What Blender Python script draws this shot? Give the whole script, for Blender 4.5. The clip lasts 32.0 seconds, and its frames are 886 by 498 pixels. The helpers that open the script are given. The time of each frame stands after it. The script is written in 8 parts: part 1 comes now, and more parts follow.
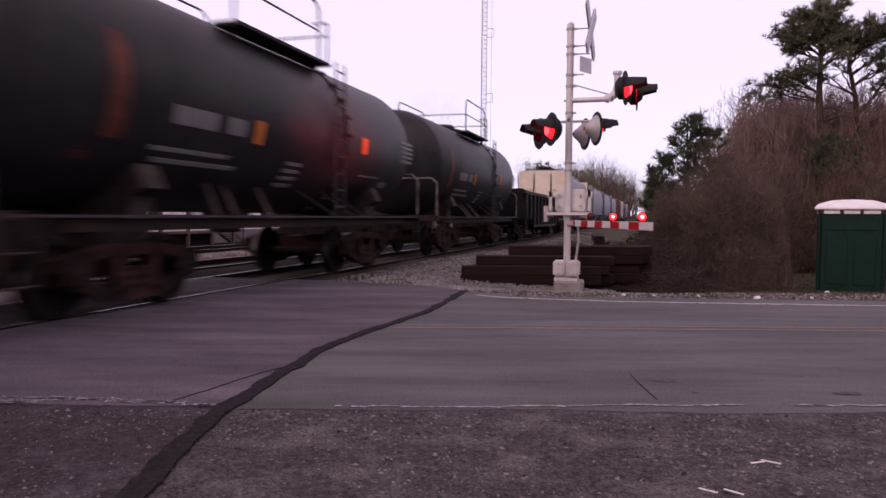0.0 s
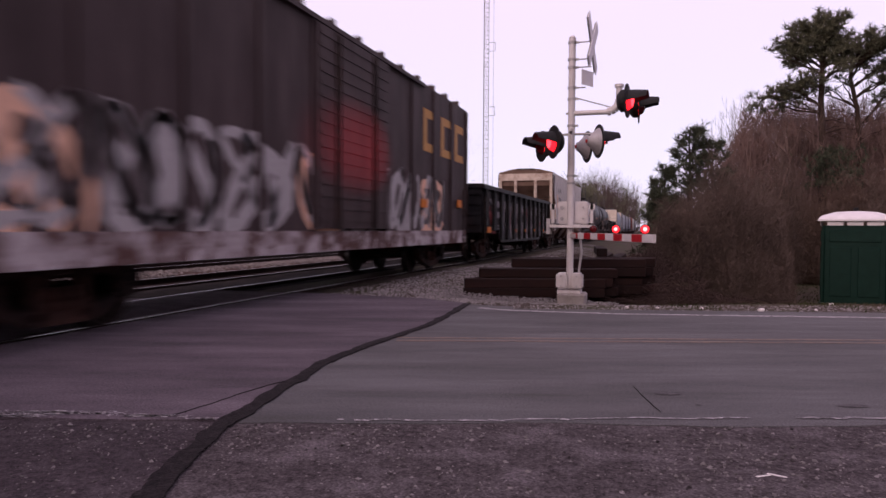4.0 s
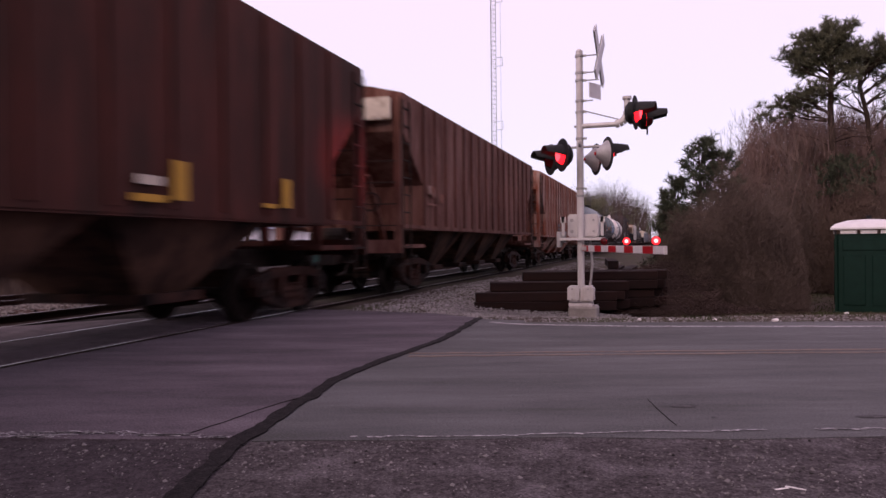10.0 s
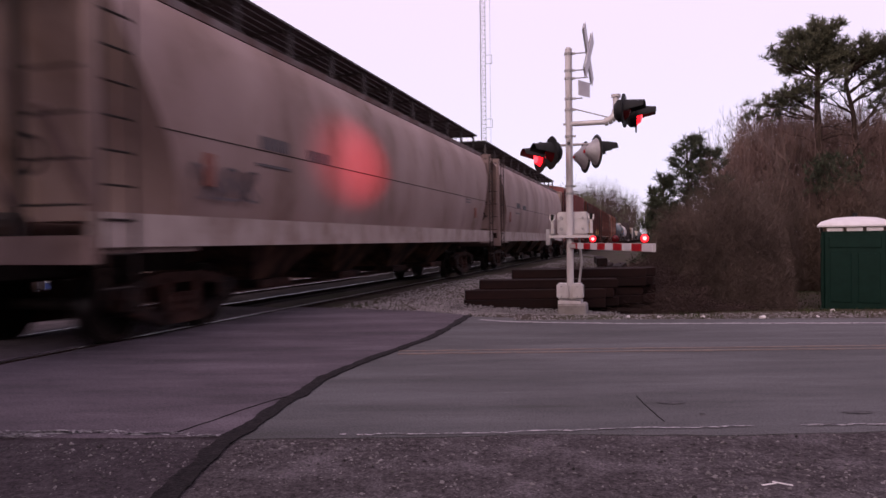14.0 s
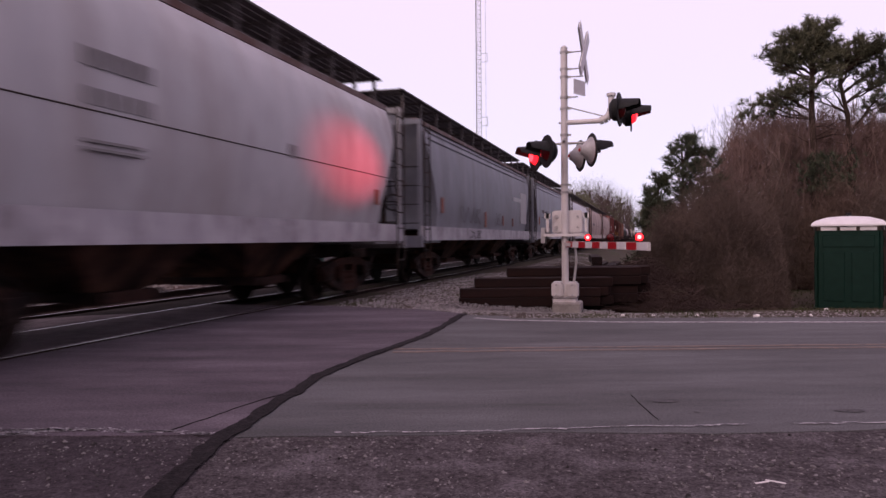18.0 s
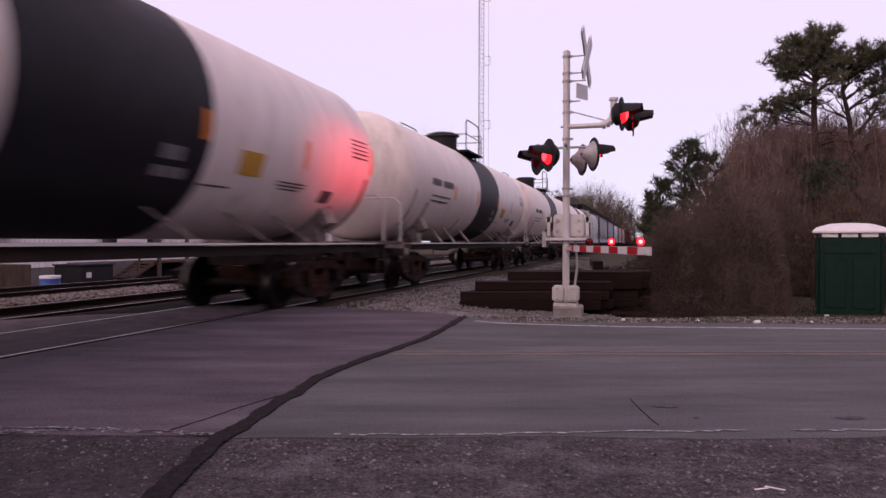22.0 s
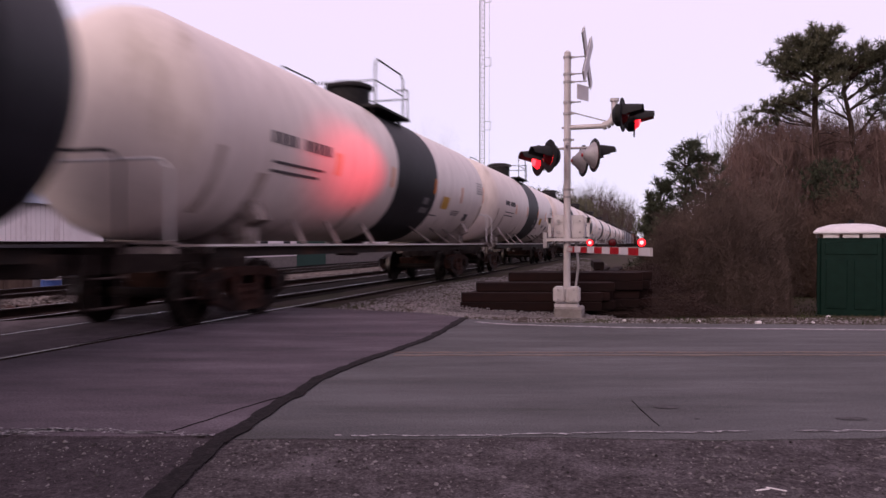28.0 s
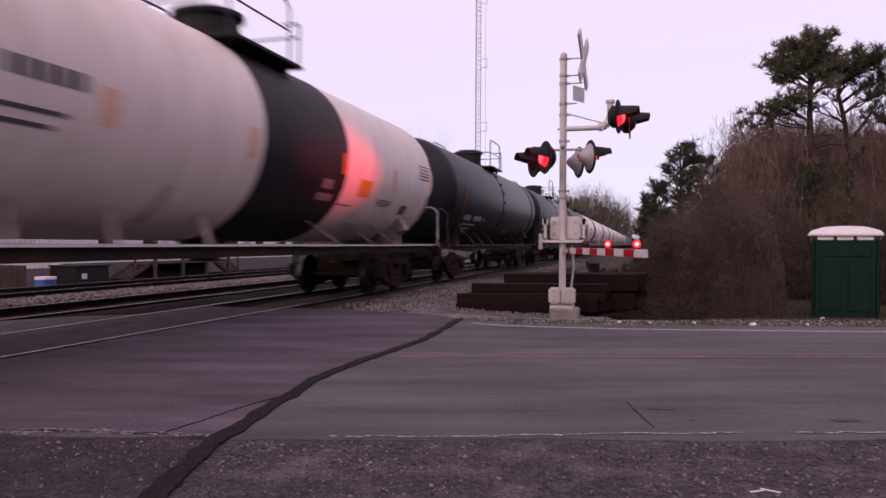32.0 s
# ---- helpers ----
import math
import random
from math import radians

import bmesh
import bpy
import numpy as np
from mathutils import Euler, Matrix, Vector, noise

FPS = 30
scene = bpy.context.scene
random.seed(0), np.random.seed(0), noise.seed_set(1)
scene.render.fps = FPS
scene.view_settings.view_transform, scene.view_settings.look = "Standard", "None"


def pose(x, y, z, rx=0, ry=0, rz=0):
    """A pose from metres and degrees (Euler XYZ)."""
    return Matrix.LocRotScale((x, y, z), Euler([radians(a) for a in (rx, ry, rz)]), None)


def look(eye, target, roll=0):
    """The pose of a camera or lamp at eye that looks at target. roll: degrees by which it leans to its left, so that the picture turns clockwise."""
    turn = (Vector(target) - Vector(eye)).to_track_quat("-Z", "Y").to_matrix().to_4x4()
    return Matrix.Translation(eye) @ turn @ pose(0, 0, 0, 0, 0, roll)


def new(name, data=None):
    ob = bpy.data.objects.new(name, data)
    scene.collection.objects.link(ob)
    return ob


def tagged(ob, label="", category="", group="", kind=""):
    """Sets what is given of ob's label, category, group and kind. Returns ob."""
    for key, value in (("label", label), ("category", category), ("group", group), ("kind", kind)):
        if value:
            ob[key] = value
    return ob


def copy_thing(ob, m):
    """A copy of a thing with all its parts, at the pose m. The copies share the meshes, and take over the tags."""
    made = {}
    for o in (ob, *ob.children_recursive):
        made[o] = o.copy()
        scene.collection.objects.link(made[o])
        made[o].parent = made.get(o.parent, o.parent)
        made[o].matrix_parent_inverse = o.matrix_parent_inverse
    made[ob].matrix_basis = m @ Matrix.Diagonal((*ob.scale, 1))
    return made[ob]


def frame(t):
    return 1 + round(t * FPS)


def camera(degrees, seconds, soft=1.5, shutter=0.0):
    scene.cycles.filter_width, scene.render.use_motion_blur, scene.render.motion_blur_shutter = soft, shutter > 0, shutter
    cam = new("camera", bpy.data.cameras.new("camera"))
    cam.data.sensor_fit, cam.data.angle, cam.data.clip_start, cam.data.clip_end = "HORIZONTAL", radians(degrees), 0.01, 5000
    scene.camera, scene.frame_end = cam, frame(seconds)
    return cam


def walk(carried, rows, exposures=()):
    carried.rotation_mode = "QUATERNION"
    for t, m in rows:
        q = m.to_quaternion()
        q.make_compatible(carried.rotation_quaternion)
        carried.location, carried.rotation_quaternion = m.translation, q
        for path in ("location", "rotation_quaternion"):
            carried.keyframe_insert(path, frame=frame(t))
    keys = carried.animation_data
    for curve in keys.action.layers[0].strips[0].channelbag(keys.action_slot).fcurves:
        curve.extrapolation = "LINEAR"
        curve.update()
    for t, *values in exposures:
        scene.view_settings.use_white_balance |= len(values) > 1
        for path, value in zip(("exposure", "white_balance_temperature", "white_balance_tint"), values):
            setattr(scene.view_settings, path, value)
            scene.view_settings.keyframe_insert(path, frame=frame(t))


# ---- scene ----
# The clip: a freight train rolls away over a level crossing at dusk.
# World: the track runs along +Y at x = TX, z = 0 is the top of the rail, the camera stands at x = y = 0.
TX, EYE, SPEED = -6.706, 1.108, 16.05
cam = camera(63.78, 32.0, soft=1.5, shutter=0.5)
CAM_TURNS = [
    (0, 87.335, -0.49, 16.132), (0.5, 87.485, -0.548, 16.064), (1, 87.581, -0.585, 16.078), (1.5, 87.731, -0.375, 16.153),
    (2, 87.962, -0.333, 16.221), (2.5, 88.024, -0.391, 16.236), (3, 88.073, -0.369, 16.269), (3.5, 88.176, -0.432, 16.297),
    (5.5, 89.141, 0.321, 16.731), (6, 89.292, 0.258, 16.927), (6.5, 89.322, 0.475, 17.128), (7, 89.233, 0.579, 17.127),
    (7.5, 89.243, 0.455, 17.25), (8, 89.321, 0.602, 17.101), (8.5, 89.361, 0.574, 16.947), (9, 89.416, 0.503, 16.973),
    (9.5, 89.464, 0.673, 16.952), (10, 89.562, 0.591, 17.168), (10.5, 89.594, 0.477, 17.217), (11, 89.535, 0.529, 16.562),
    (11.5, 89.415, 0.566, 16.305), (12, 89.243, 0.442, 16.326), (12.5, 89.186, 0.414, 16.36), (13, 89.262, 0.566, 16.384),
    (13.5, 89.318, 0.549, 16.359), (14, 89.362, 0.618, 16.327), (14.5, 89.353, 0.646, 16.163), (16.5, 89.078, 0.428, 16.018),
    (17, 89.136, 0.549, 16.064), (17.5, 89.156, 0.638, 15.974), (18, 89.214, 0.464, 15.932), (18.5, 89.298, 0.481, 15.917),
    (19, 89.243, 0.431, 15.919), (19.5, 89.256, 0.411, 15.977), (20, 89.336, 0.364, 16.111), (20.5, 89.462, 0.027, 16.168),
    (21, 89.535, -0.108, 16.207), (21.5, 89.481, -0.073, 16.219), (22, 89.435, -0.105, 16.021), (22.5, 89.423, -0.327, 15.92),
    (23, 89.54, -0.345, 15.928), (23.5, 89.569, -0.454, 15.978), (24, 89.532, -0.489, 16.237), (24.5, 89.462, -0.296, 16.433),
    (25, 89.407, -0.208, 16.388), (25.5, 89.384, -0.135, 16.378), (27.5, 89.384, -0.137, 16.115), (28, 89.512, -0.06, 16.096),
    (28.5, 89.507, -0.314, 16.114), (29, 89.598, -0.403, 16.033), (29.5, 89.588, -0.437, 15.958), (30, 89.546, -0.363, 15.895),
    (30.5, 89.501, -0.339, 15.878), (31, 89.48, -0.212, 15.88), (31.5, 89.477, -0.226, 15.815), (32, 89.59, -0.244, 15.745),
]
# the camera closes a little while pale cars fill its picture
EXPOSURE = [(0, 0.1), (1, 0.09), (2, 0.07), (4, 0.04), (6, 0.05), (10, 0.07), (12, 0.03), (18, 0.03), (20, -0.05), (25.5, -0.05), (28, -0.02), (30, -0.02), (31, -0.04), (32, -0.05)]
walk(cam, [(t, pose(0, 0, EYE, rx, ry, rz)) for t, rx, ry, rz in CAM_TURNS], EXPOSURE)

# ---- light: a bright, even dusk sky with the sun just gone ----
world = bpy.data.worlds.new("dusk_sky")
scene.world = world
world.use_nodes = True
wn, wl = world.node_tree.nodes, world.node_tree.links
sky = wn.new("ShaderNodeTexSky")
sky.sky_type, sky.sun_disc = 'NISHITA', False
sky.sun_elevation, sky.sun_rotation = radians(31), radians(196)
tint = wn.new("ShaderNodeMix")
tint.data_type = 'RGBA'
tint.inputs[0].default_value = 0.12
# pink overhead, cooler and a little dimmer towards the horizon
way = wn.new("ShaderNodeTexCoord")
axes = wn.new("ShaderNodeSeparateXYZ")
wl.new(way.outputs["Generated"], axes.inputs[0])
rise = wn.new("ShaderNodeMapRange")
rise.inputs[1].default_value, rise.inputs[2].default_value = -0.02, 0.5
wl.new(axes.outputs[2], rise.inputs[0])
dusk = wn.new("ShaderNodeMix")
dusk.data_type = 'RGBA'
dusk.inputs[6].default_value, dusk.inputs[7].default_value = (7.7, 7.05, 9.15, 1), (9.2, 7.03, 9.0, 1)
wl.new(rise.outputs[0], dusk.inputs[0])
wl.new(dusk.outputs[2], tint.inputs[6])
wl.new(sky.outputs[0], tint.inputs[7])
wl.new(tint.outputs[2], wn["Background"].inputs[0])
wn["Background"].inputs[1].default_value = 0.1215
sun = new("low_sun", bpy.data.lights.new("low_sun", 'SUN'))
sun.data.energy, sun.data.angle, sun.data.color = 1.5, radians(50), (1.0, 0.74, 0.62)
sun.matrix_world = look((-2.5, -9, 5.6), (0, 0, 0))
# the red beam of the flashing signal on the passing cars
beam = new("signal_beam", bpy.data.lights.new("signal_beam", 'SPOT'))
beam.data.energy, beam.data.color, beam.data.spot_size, beam.data.spot_blend = 440, (1.0, 0.028, 0.062), radians(37), 1.0
beam.data.shadow_soft_size = 0.08
beam.matrix_world = look((-2.32, 12.6, 2.56), (-5.2, 12.1, 2.55)) @ Matrix.Diagonal((2.3, 1.0, 1.0, 1.0))


# ---- small mesh helpers ----
def box(bm, c, s, turn=None):
    """A box of size s round c, turned by the matrix turn."""
    x, y, z = s[0] / 2, s[1] / 2, s[2] / 2
    vs = []
    for p in ((-x, -y, -z), (x, -y, -z), (x, y, -z), (-x, y, -z), (-x, -y, z), (x, -y, z), (x, y, z), (-x, y, z)):
        p = Vector(p)
        if turn:
            p = turn @ p
        vs.append(bm.verts.new(p + Vector(c)))
    for f in ((3, 2, 1, 0), (4, 5, 6, 7), (0, 1, 5, 4), (1, 2, 6, 5), (2, 3, 7, 6), (3, 0, 4, 7)):
        bm.faces.new([vs[i] for i in f])
    return bm


def span(bm, lo, hi):
    return box(bm, [(a + b) / 2 for a, b in zip(lo, hi)], [b - a for a, b in zip(lo, hi)])


def bar(bm, a, b, w, h):
    """A square bar from a to b."""
    a, b = Vector(a), Vector(b)
    d = b - a
    q = d.to_track_quat('Y', 'Z').to_matrix()
    return box(bm, (a + b) / 2, (w, d.length, h), q)


def tube(bm, a, b, r, n=8, r2=None, caps=True):
    a, b = Vector(a), Vector(b)
    q = (b - a).to_track_quat('Z', 'Y').to_matrix()
    r2 = r if r2 is None else r2
    lo, hi = [], []
    for i in range(n):
        k = 2 * math.pi * i / n
        u = q @ Vector((math.cos(k), math.sin(k), 0))
        lo.append(bm.verts.new(a + u * r))
        hi.append(bm.verts.new(b + u * r2))
    for i in range(n):
        bm.faces.new((lo[i], lo[(i + 1) % n], hi[(i + 1) % n], hi[i]))
    if caps:
        bm.faces.new(lo[::-1])
        bm.faces.new(hi)
    return bm


def pipe(bm, pts, r, n=6):
    for a, b in zip(pts, pts[1:]):
        tube(bm, a, b, r, n)
    return bm


def revolve(bm, prof, m, n=24, caps=True):
    """Profile [(along, radius)] turned round the z axis of the matrix m."""
    rings = []
    for h, r in prof:
        rings.append([bm.verts.new(m @ Vector((r * math.cos(2 * math.pi * i / n), r * math.sin(2 * math.pi * i / n), h))) for i in range(n)])
    for a, b in zip(rings, rings[1:]):
        for i in range(n):
            bm.faces.new((a[i], a[(i + 1) % n], b[(i + 1) % n], b[i]))
    if caps:
        bm.faces.new(rings[0][::-1])
        bm.faces.new(rings[-1])
    return bm


def loft(bm, half, hl, inset):
    """A body symmetric in x: half = [(x, z)] from the keel up; hl half its length; inset(z) how far its ends draw in at that height."""
    ends = []
    for s in (-1, 1):
        ends.append([[bm.verts.new((sx * x, s * (hl - inset(z)), z)) for x, z in half] for sx in (-1, 1)])
    k = len(half)
    for side in (0, 1):
        for i in range(k - 1):
            f = (ends[0][side][i], ends[1][side][i], ends[1][side][i + 1], ends[0][side][i + 1])
            bm.faces.new(f if side else f[::-1])
    for e in (0, 1):
        for i in range(k - 1):
            f = (ends[e][0][i], ends[e][1][i], ends[e][1][i + 1], ends[e][0][i + 1])
            bm.faces.new(f if e == 0 else f[::-1])
    bm.faces.new((ends[0][0][0], ends[1][0][0], ends[1][1][0], ends[0][1][0]))
    bm.faces.new((ends[0][0][-1], ends[0][1][-1], ends[1][1][-1], ends[1][0][-1]))
    return bm


def patch(bm, R, zc, y0, y1, z0, z1, off=0.009, n=5, sx=1):
    """A thin curved plate on the flank of a lying cylinder."""
    k0, k1 = math.asin(max(-1, min(1, (z0 - zc) / R))), math.asin(max(-1, min(1, (z1 - zc) / R)))
    rows = []
    for rr in (R - 0.02, R + off):
        rows.append([[bm.verts.new((sx * rr * math.cos(k0 + (k1 - k0) * i / n), y, zc + rr * math.sin(k0 + (k1 - k0) * i / n))) for i in range(n + 1)] for y in (y0, y1)])
    for i in range(n):
        bm.faces.new((rows[1][0][i], rows[1][1][i], rows[1][1][i + 1], rows[1][0][i + 1]))
    for e in (0, 1):
        for i in range(n):
            bm.faces.new((rows[0][e][i], rows[1][e][i], rows[1][e][i + 1], rows[0][e][i + 1]))
    for i in (0, n):
        bm.faces.new((rows[0][0][i], rows[0][1][i], rows[1][1][i], rows[1][0][i]))
    return bm


def mesh_of(name, bm, material, smooth=False):
    bmesh.ops.recalc_face_normals(bm, faces=bm.faces[:])
    me = bpy.data.meshes.new(name)
    bm.to_mesh(me)
    bm.free()
    me.materials.append(material)
    if smooth:
        me.shade_smooth()
        me.set_sharp_from_angle(angle=radians(35))
    return me


def part(name, bm, material, parent, label="", smooth=False, at=None):
    ob = new(name, mesh_of(name, bm, material, smooth) if not isinstance(bm, bpy.types.Mesh) else bm)
    ob.parent = parent
    if at is not None:
        ob.matrix_basis = at if isinstance(at, Matrix) else Matrix.Translation(at)
    return tagged(ob, label)


def thing(name, label, category, group="", at=None):
    ob = new(name)
    ob.empty_display_size = 0.3
    if at is not None:
        ob.matrix_basis = at
    return tagged(ob, label, category, group)


def solid(name, bm, material, label, category, group="", kind="", at=None, smooth=False):
    ob = new(name, mesh_of(name, bm, material, smooth))
    if at is not None:
        ob.matrix_basis = at
    return tagged(ob, label, category, group, kind)


def raw(name, verts, faces, material):
    me = bpy.data.meshes.new(name)
    me.from_pydata(verts, [], faces)
    me.materials.append(material)
    return me


B = bmesh.new
# ---- materials ----
def surface(name, c1, c2, scale=8.0, rough=0.7, metal=0.0, bump=0.2, dirt=None, dirt_scale=1.2, dirt_at=0.55, dirt_soft=0.12, stretch=(1, 1, 1), fine=60.0, rough2=None, per_object=0.0, speck=0.0, heading=0.0):
    """Grain of two tones, a fine relief, and stains of a colour of their own, drawn out along the axes by stretch."""
    m = bpy.data.materials.new(name)
    m.use_nodes = True
    N, L = m.node_tree.nodes, m.node_tree.links
    bs = N["Principled BSDF"]
    tc = N.new("ShaderNodeTexCoord")
    mp = N.new("ShaderNodeMapping")
    mp.inputs["Scale"].default_value = stretch
    if heading:
        lay = N.new("ShaderNodeMapping")
        lay.inputs["Rotation"].default_value = (0, 0, -radians(heading))
        L.new(tc.outputs["Object"], lay.inputs[0])
        L.new(lay.outputs[0], mp.inputs[0])
    else:
        L.new(tc.outputs["Object"], mp.inputs[0])
    n1 = N.new("ShaderNodeTexNoise")
    n1.inputs["Scale"].default_value, n1.inputs["Detail"].default_value, n1.inputs["Roughness"].default_value = scale, 6, 0.65
    L.new(mp.outputs[0], n1.inputs["Vector"])
    r1 = N.new("ShaderNodeMapRange")
    r1.inputs[1].default_value, r1.inputs[2].default_value = 0.3, 0.7
    L.new(n1.outputs[0], r1.inputs[0])
    mx = N.new("ShaderNodeMix")
    mx.data_type = 'RGBA'
    mx.inputs[6].default_value, mx.inputs[7].default_value = (*c1, 1), (*c2, 1)
    L.new(r1.outputs[0], mx.inputs[0])
    col = mx.outputs[2]
    n3 = N.new("ShaderNodeTexNoise")
    n3.inputs["Scale"].default_value, n3.inputs["Detail"].default_value = fine, 4
    L.new(tc.outputs["Object"], n3.inputs["Vector"])
    if dirt:
        n2 = N.new("ShaderNodeTexNoise")
        n2.inputs["Scale"].default_value, n2.inputs["Detail"].default_value, n2.inputs["Roughness"].default_value = dirt_scale, 8, 0.7
        L.new(mp.outputs[0], n2.inputs["Vector"])
        r2 = N.new("ShaderNodeMapRange")
        r2.inputs[1].default_value, r2.inputs[2].default_value = dirt_at - dirt_soft, dirt_at + dirt_soft
        L.new(n2.outputs[0], r2.inputs[0])
        m2 = N.new("ShaderNodeMix")
        m2.data_type = 'RGBA'
        m2.inputs[7].default_value = (*dirt, 1)
        L.new(col, m2.inputs[6])
        L.new(r2.outputs[0], m2.inputs[0])
        col = m2.outputs[2]
    if speck:
        r4 = N.new("ShaderNodeMapRange")
        r4.inputs[1].default_value, r4.inputs[2].default_value = 0.3, 0.7
        r4.inputs[3].default_value, r4.inputs[4].default_value = 1 - speck, 1 + speck
        L.new(n3.outputs[0], r4.inputs[0])
        h4 = N.new("ShaderNodeHueSaturation")
        L.new(r4.outputs[0], h4.inputs["Value"])
        L.new(col, h4.inputs["Color"])
        col = h4.outputs[0]
    if per_object:
        oi = N.new("ShaderNodeObjectInfo")
        r3 = N.new("ShaderNodeMapRange")
        r3.inputs[3].default_value, r3.inputs[4].default_value = 1 - per_object, 1 + per_object
        L.new(oi.outputs["Random"], r3.inputs[0])
        hs = N.new("ShaderNodeHueSaturation")
        L.new(r3.outputs[0], hs.inputs["Value"])
        L.new(col, hs.inputs["Color"])
        col = hs.outputs[0]
    L.new(col, bs.inputs["Base Color"])
    rr = N.new("ShaderNodeMapRange")
    rr.inputs[3].default_value, rr.inputs[4].default_value = rough if rough2 is None else rough2, rough
    L.new(n1.outputs[0], rr.inputs[0])
    L.new(rr.outputs[0], bs.inputs["Roughness"])
    bs.inputs["Metallic"].default_value = metal
    bs.inputs["Specular IOR Level"].default_value = 0.5 if metal > 0.5 else (0.2 if rough < 0.43 else 0.15 if rough < 0.5 else (0.12 if rough < 0.94 else 0.02))
    if bump:
        bp = N.new("ShaderNodeBump")
        bp.inputs["Strength"].default_value, bp.inputs["Distance"].default_value = bump, 0.01
        L.new(n3.outputs[0], bp.inputs["Height"])
        L.new(bp.outputs[0], bs.inputs["Normal"])
    return m


def glow(name, colour, strength):
    m = bpy.data.materials.new(name)
    m.use_nodes = True
    bs = m.node_tree.nodes["Principled BSDF"]
    bs.inputs["Base Color"].default_value = (*colour, 1)
    bs.inputs["Emission Color"].default_value = (*colour, 1)
    bs.inputs["Emission Strength"].default_value = strength
    return m


def plain(name, colour, rough=0.6, metal=0.0):
    return surface(name, [c * 0.88 for c in colour], [min(1, c * 1.1) for c in colour], 14, rough, metal, 0.08)


M_STEEL_DARK = surface("dark_steel", (0.018, 0.014, 0.013), (0.036, 0.028, 0.025), 9, 0.75, 0.0, 0.3, dirt=(0.07, 0.035, 0.022), dirt_at=0.62)
M_TRUCK = surface("rusty_cast_steel", (0.03, 0.018, 0.015), (0.1, 0.042, 0.03), 7, 0.85, 0.0, 0.4, dirt=(0.009, 0.007, 0.007), dirt_at=0.5)
M_WHEEL = surface("wheel_steel", (0.012, 0.009, 0.008), (0.025, 0.017, 0.014), 8, 0.7, 0.2, 0.2)
M_TREAD = surface("polished_tread", (0.035, 0.03, 0.028), (0.1, 0.09, 0.085), 12, 0.38, 1.0, 0.05)
M_RAIL = surface("rail_steel", (0.014, 0.009, 0.008), (0.03, 0.018, 0.014), 9, 0.8, 0.2, 0.3)
M_RAILTOP = surface("rail_head", (0.22, 0.2, 0.2), (0.42, 0.4, 0.39), 4, 0.3, 1.0, 0.05)
M_BLACK = surface("black_tank_paint", (0.011, 0.0105, 0.012), (0.023, 0.0215, 0.024), 3, 0.46, 0.0, 0.08, dirt=(0.035, 0.031, 0.032), dirt_scale=0.9, dirt_at=0.62, dirt_soft=0.2, rough2=0.5)
M_SLATE = surface("slate_tank_paint", (0.013, 0.014, 0.018), (0.026, 0.027, 0.034), 2.5, 0.42, 0.0, 0.08, dirt=(0.012, 0.012, 0.015), dirt_scale=0.7, dirt_at=0.58, dirt_soft=0.2)
M_WHITE = surface("white_tank_paint", (0.63, 0.55, 0.515), (0.77, 0.68, 0.64), 2, 0.42, 0.0, 0.06, dirt=(0.42, 0.35, 0.3), dirt_scale=1.4, dirt_at=0.68, dirt_soft=0.13, stretch=(1, 1.6, 0.35))
M_STREAK = surface("rust_streaked_white_paint", (0.3, 0.21, 0.165), (0.62, 0.56, 0.52), 3, 0.6, 0, 0.1, dirt=(0.12, 0.07, 0.05), dirt_scale=2.2, dirt_at=0.58, dirt_soft=0.1, stretch=(1, 2.5, 0.35))
M_BAND = surface("black_band_paint", (0.012, 0.012, 0.014), (0.02, 0.02, 0.024), 3, 0.55, 0.0, 0.08)
M_GRAYBAND = surface("grey_band_paint", (0.10, 0.09, 0.095), (0.15, 0.14, 0.14), 3, 0.5, 0.0, 0.08)
M_ORANGE = plain("orange_reflector", (0.55, 0.17, 0.03))
M_FADEDRED = plain("faded_red_orange_strip", (0.22, 0.09, 0.07))
M_YELLOW = plain("yellow_reflector", (0.6, 0.3, 0.03))
M_SIGNYELLOW = plain("yellow_placard", (0.5, 0.28, 0.05))
M_PAINTWHITE = plain("white_lettering", (0.36, 0.34, 0.345))
M_PAINTBLACK = plain("black_lettering", (0.09, 0.08, 0.085))
M_PALEORANGE = plain("faded_orange_reflector", (0.7, 0.42, 0.3))
M_HOPWHITE = surface("white_hopper_paint", (0.37, 0.345, 0.335), (0.51, 0.475, 0.46), 2, 0.6, 0, 0.15, dirt=(0.3, 0.22, 0.18), dirt_scale=1.2, dirt_at=0.66, stretch=(1, 1.8, 0.3))
# underframe grime, darkened so its colour also stands for shade under the cars
M_GRIMESHADE = surface("grimy_shade_toned_paint", (0.02, 0.015, 0.014), (0.065, 0.048, 0.043), 4, 0.85, 0, 0.3, dirt=(0.09, 0.07, 0.062), dirt_scale=2.5, dirt_at=0.66)
M_DULLWHITE = surface("dirty_white_bracket_paint", (0.2, 0.165, 0.15), (0.42, 0.36, 0.335), 5, 0.7, 0, 0.2, dirt=(0.05, 0.032, 0.026), dirt_scale=3, dirt_at=0.55)
M_CREAM = surface("cream_placard_paint", (0.5, 0.43, 0.36), (0.62, 0.54, 0.46), 5, 0.6, 0, 0.1, dirt=(0.2, 0.13, 0.1), dirt_scale=3, dirt_at=0.62)
M_ENDSHEET = surface("rusty_tan_end_sheet", (0.1, 0.062, 0.048), (0.19, 0.125, 0.1), 3, 0.8, 0, 0.2, dirt=(0.07, 0.04, 0.03), dirt_scale=1.5, dirt_at=0.58)
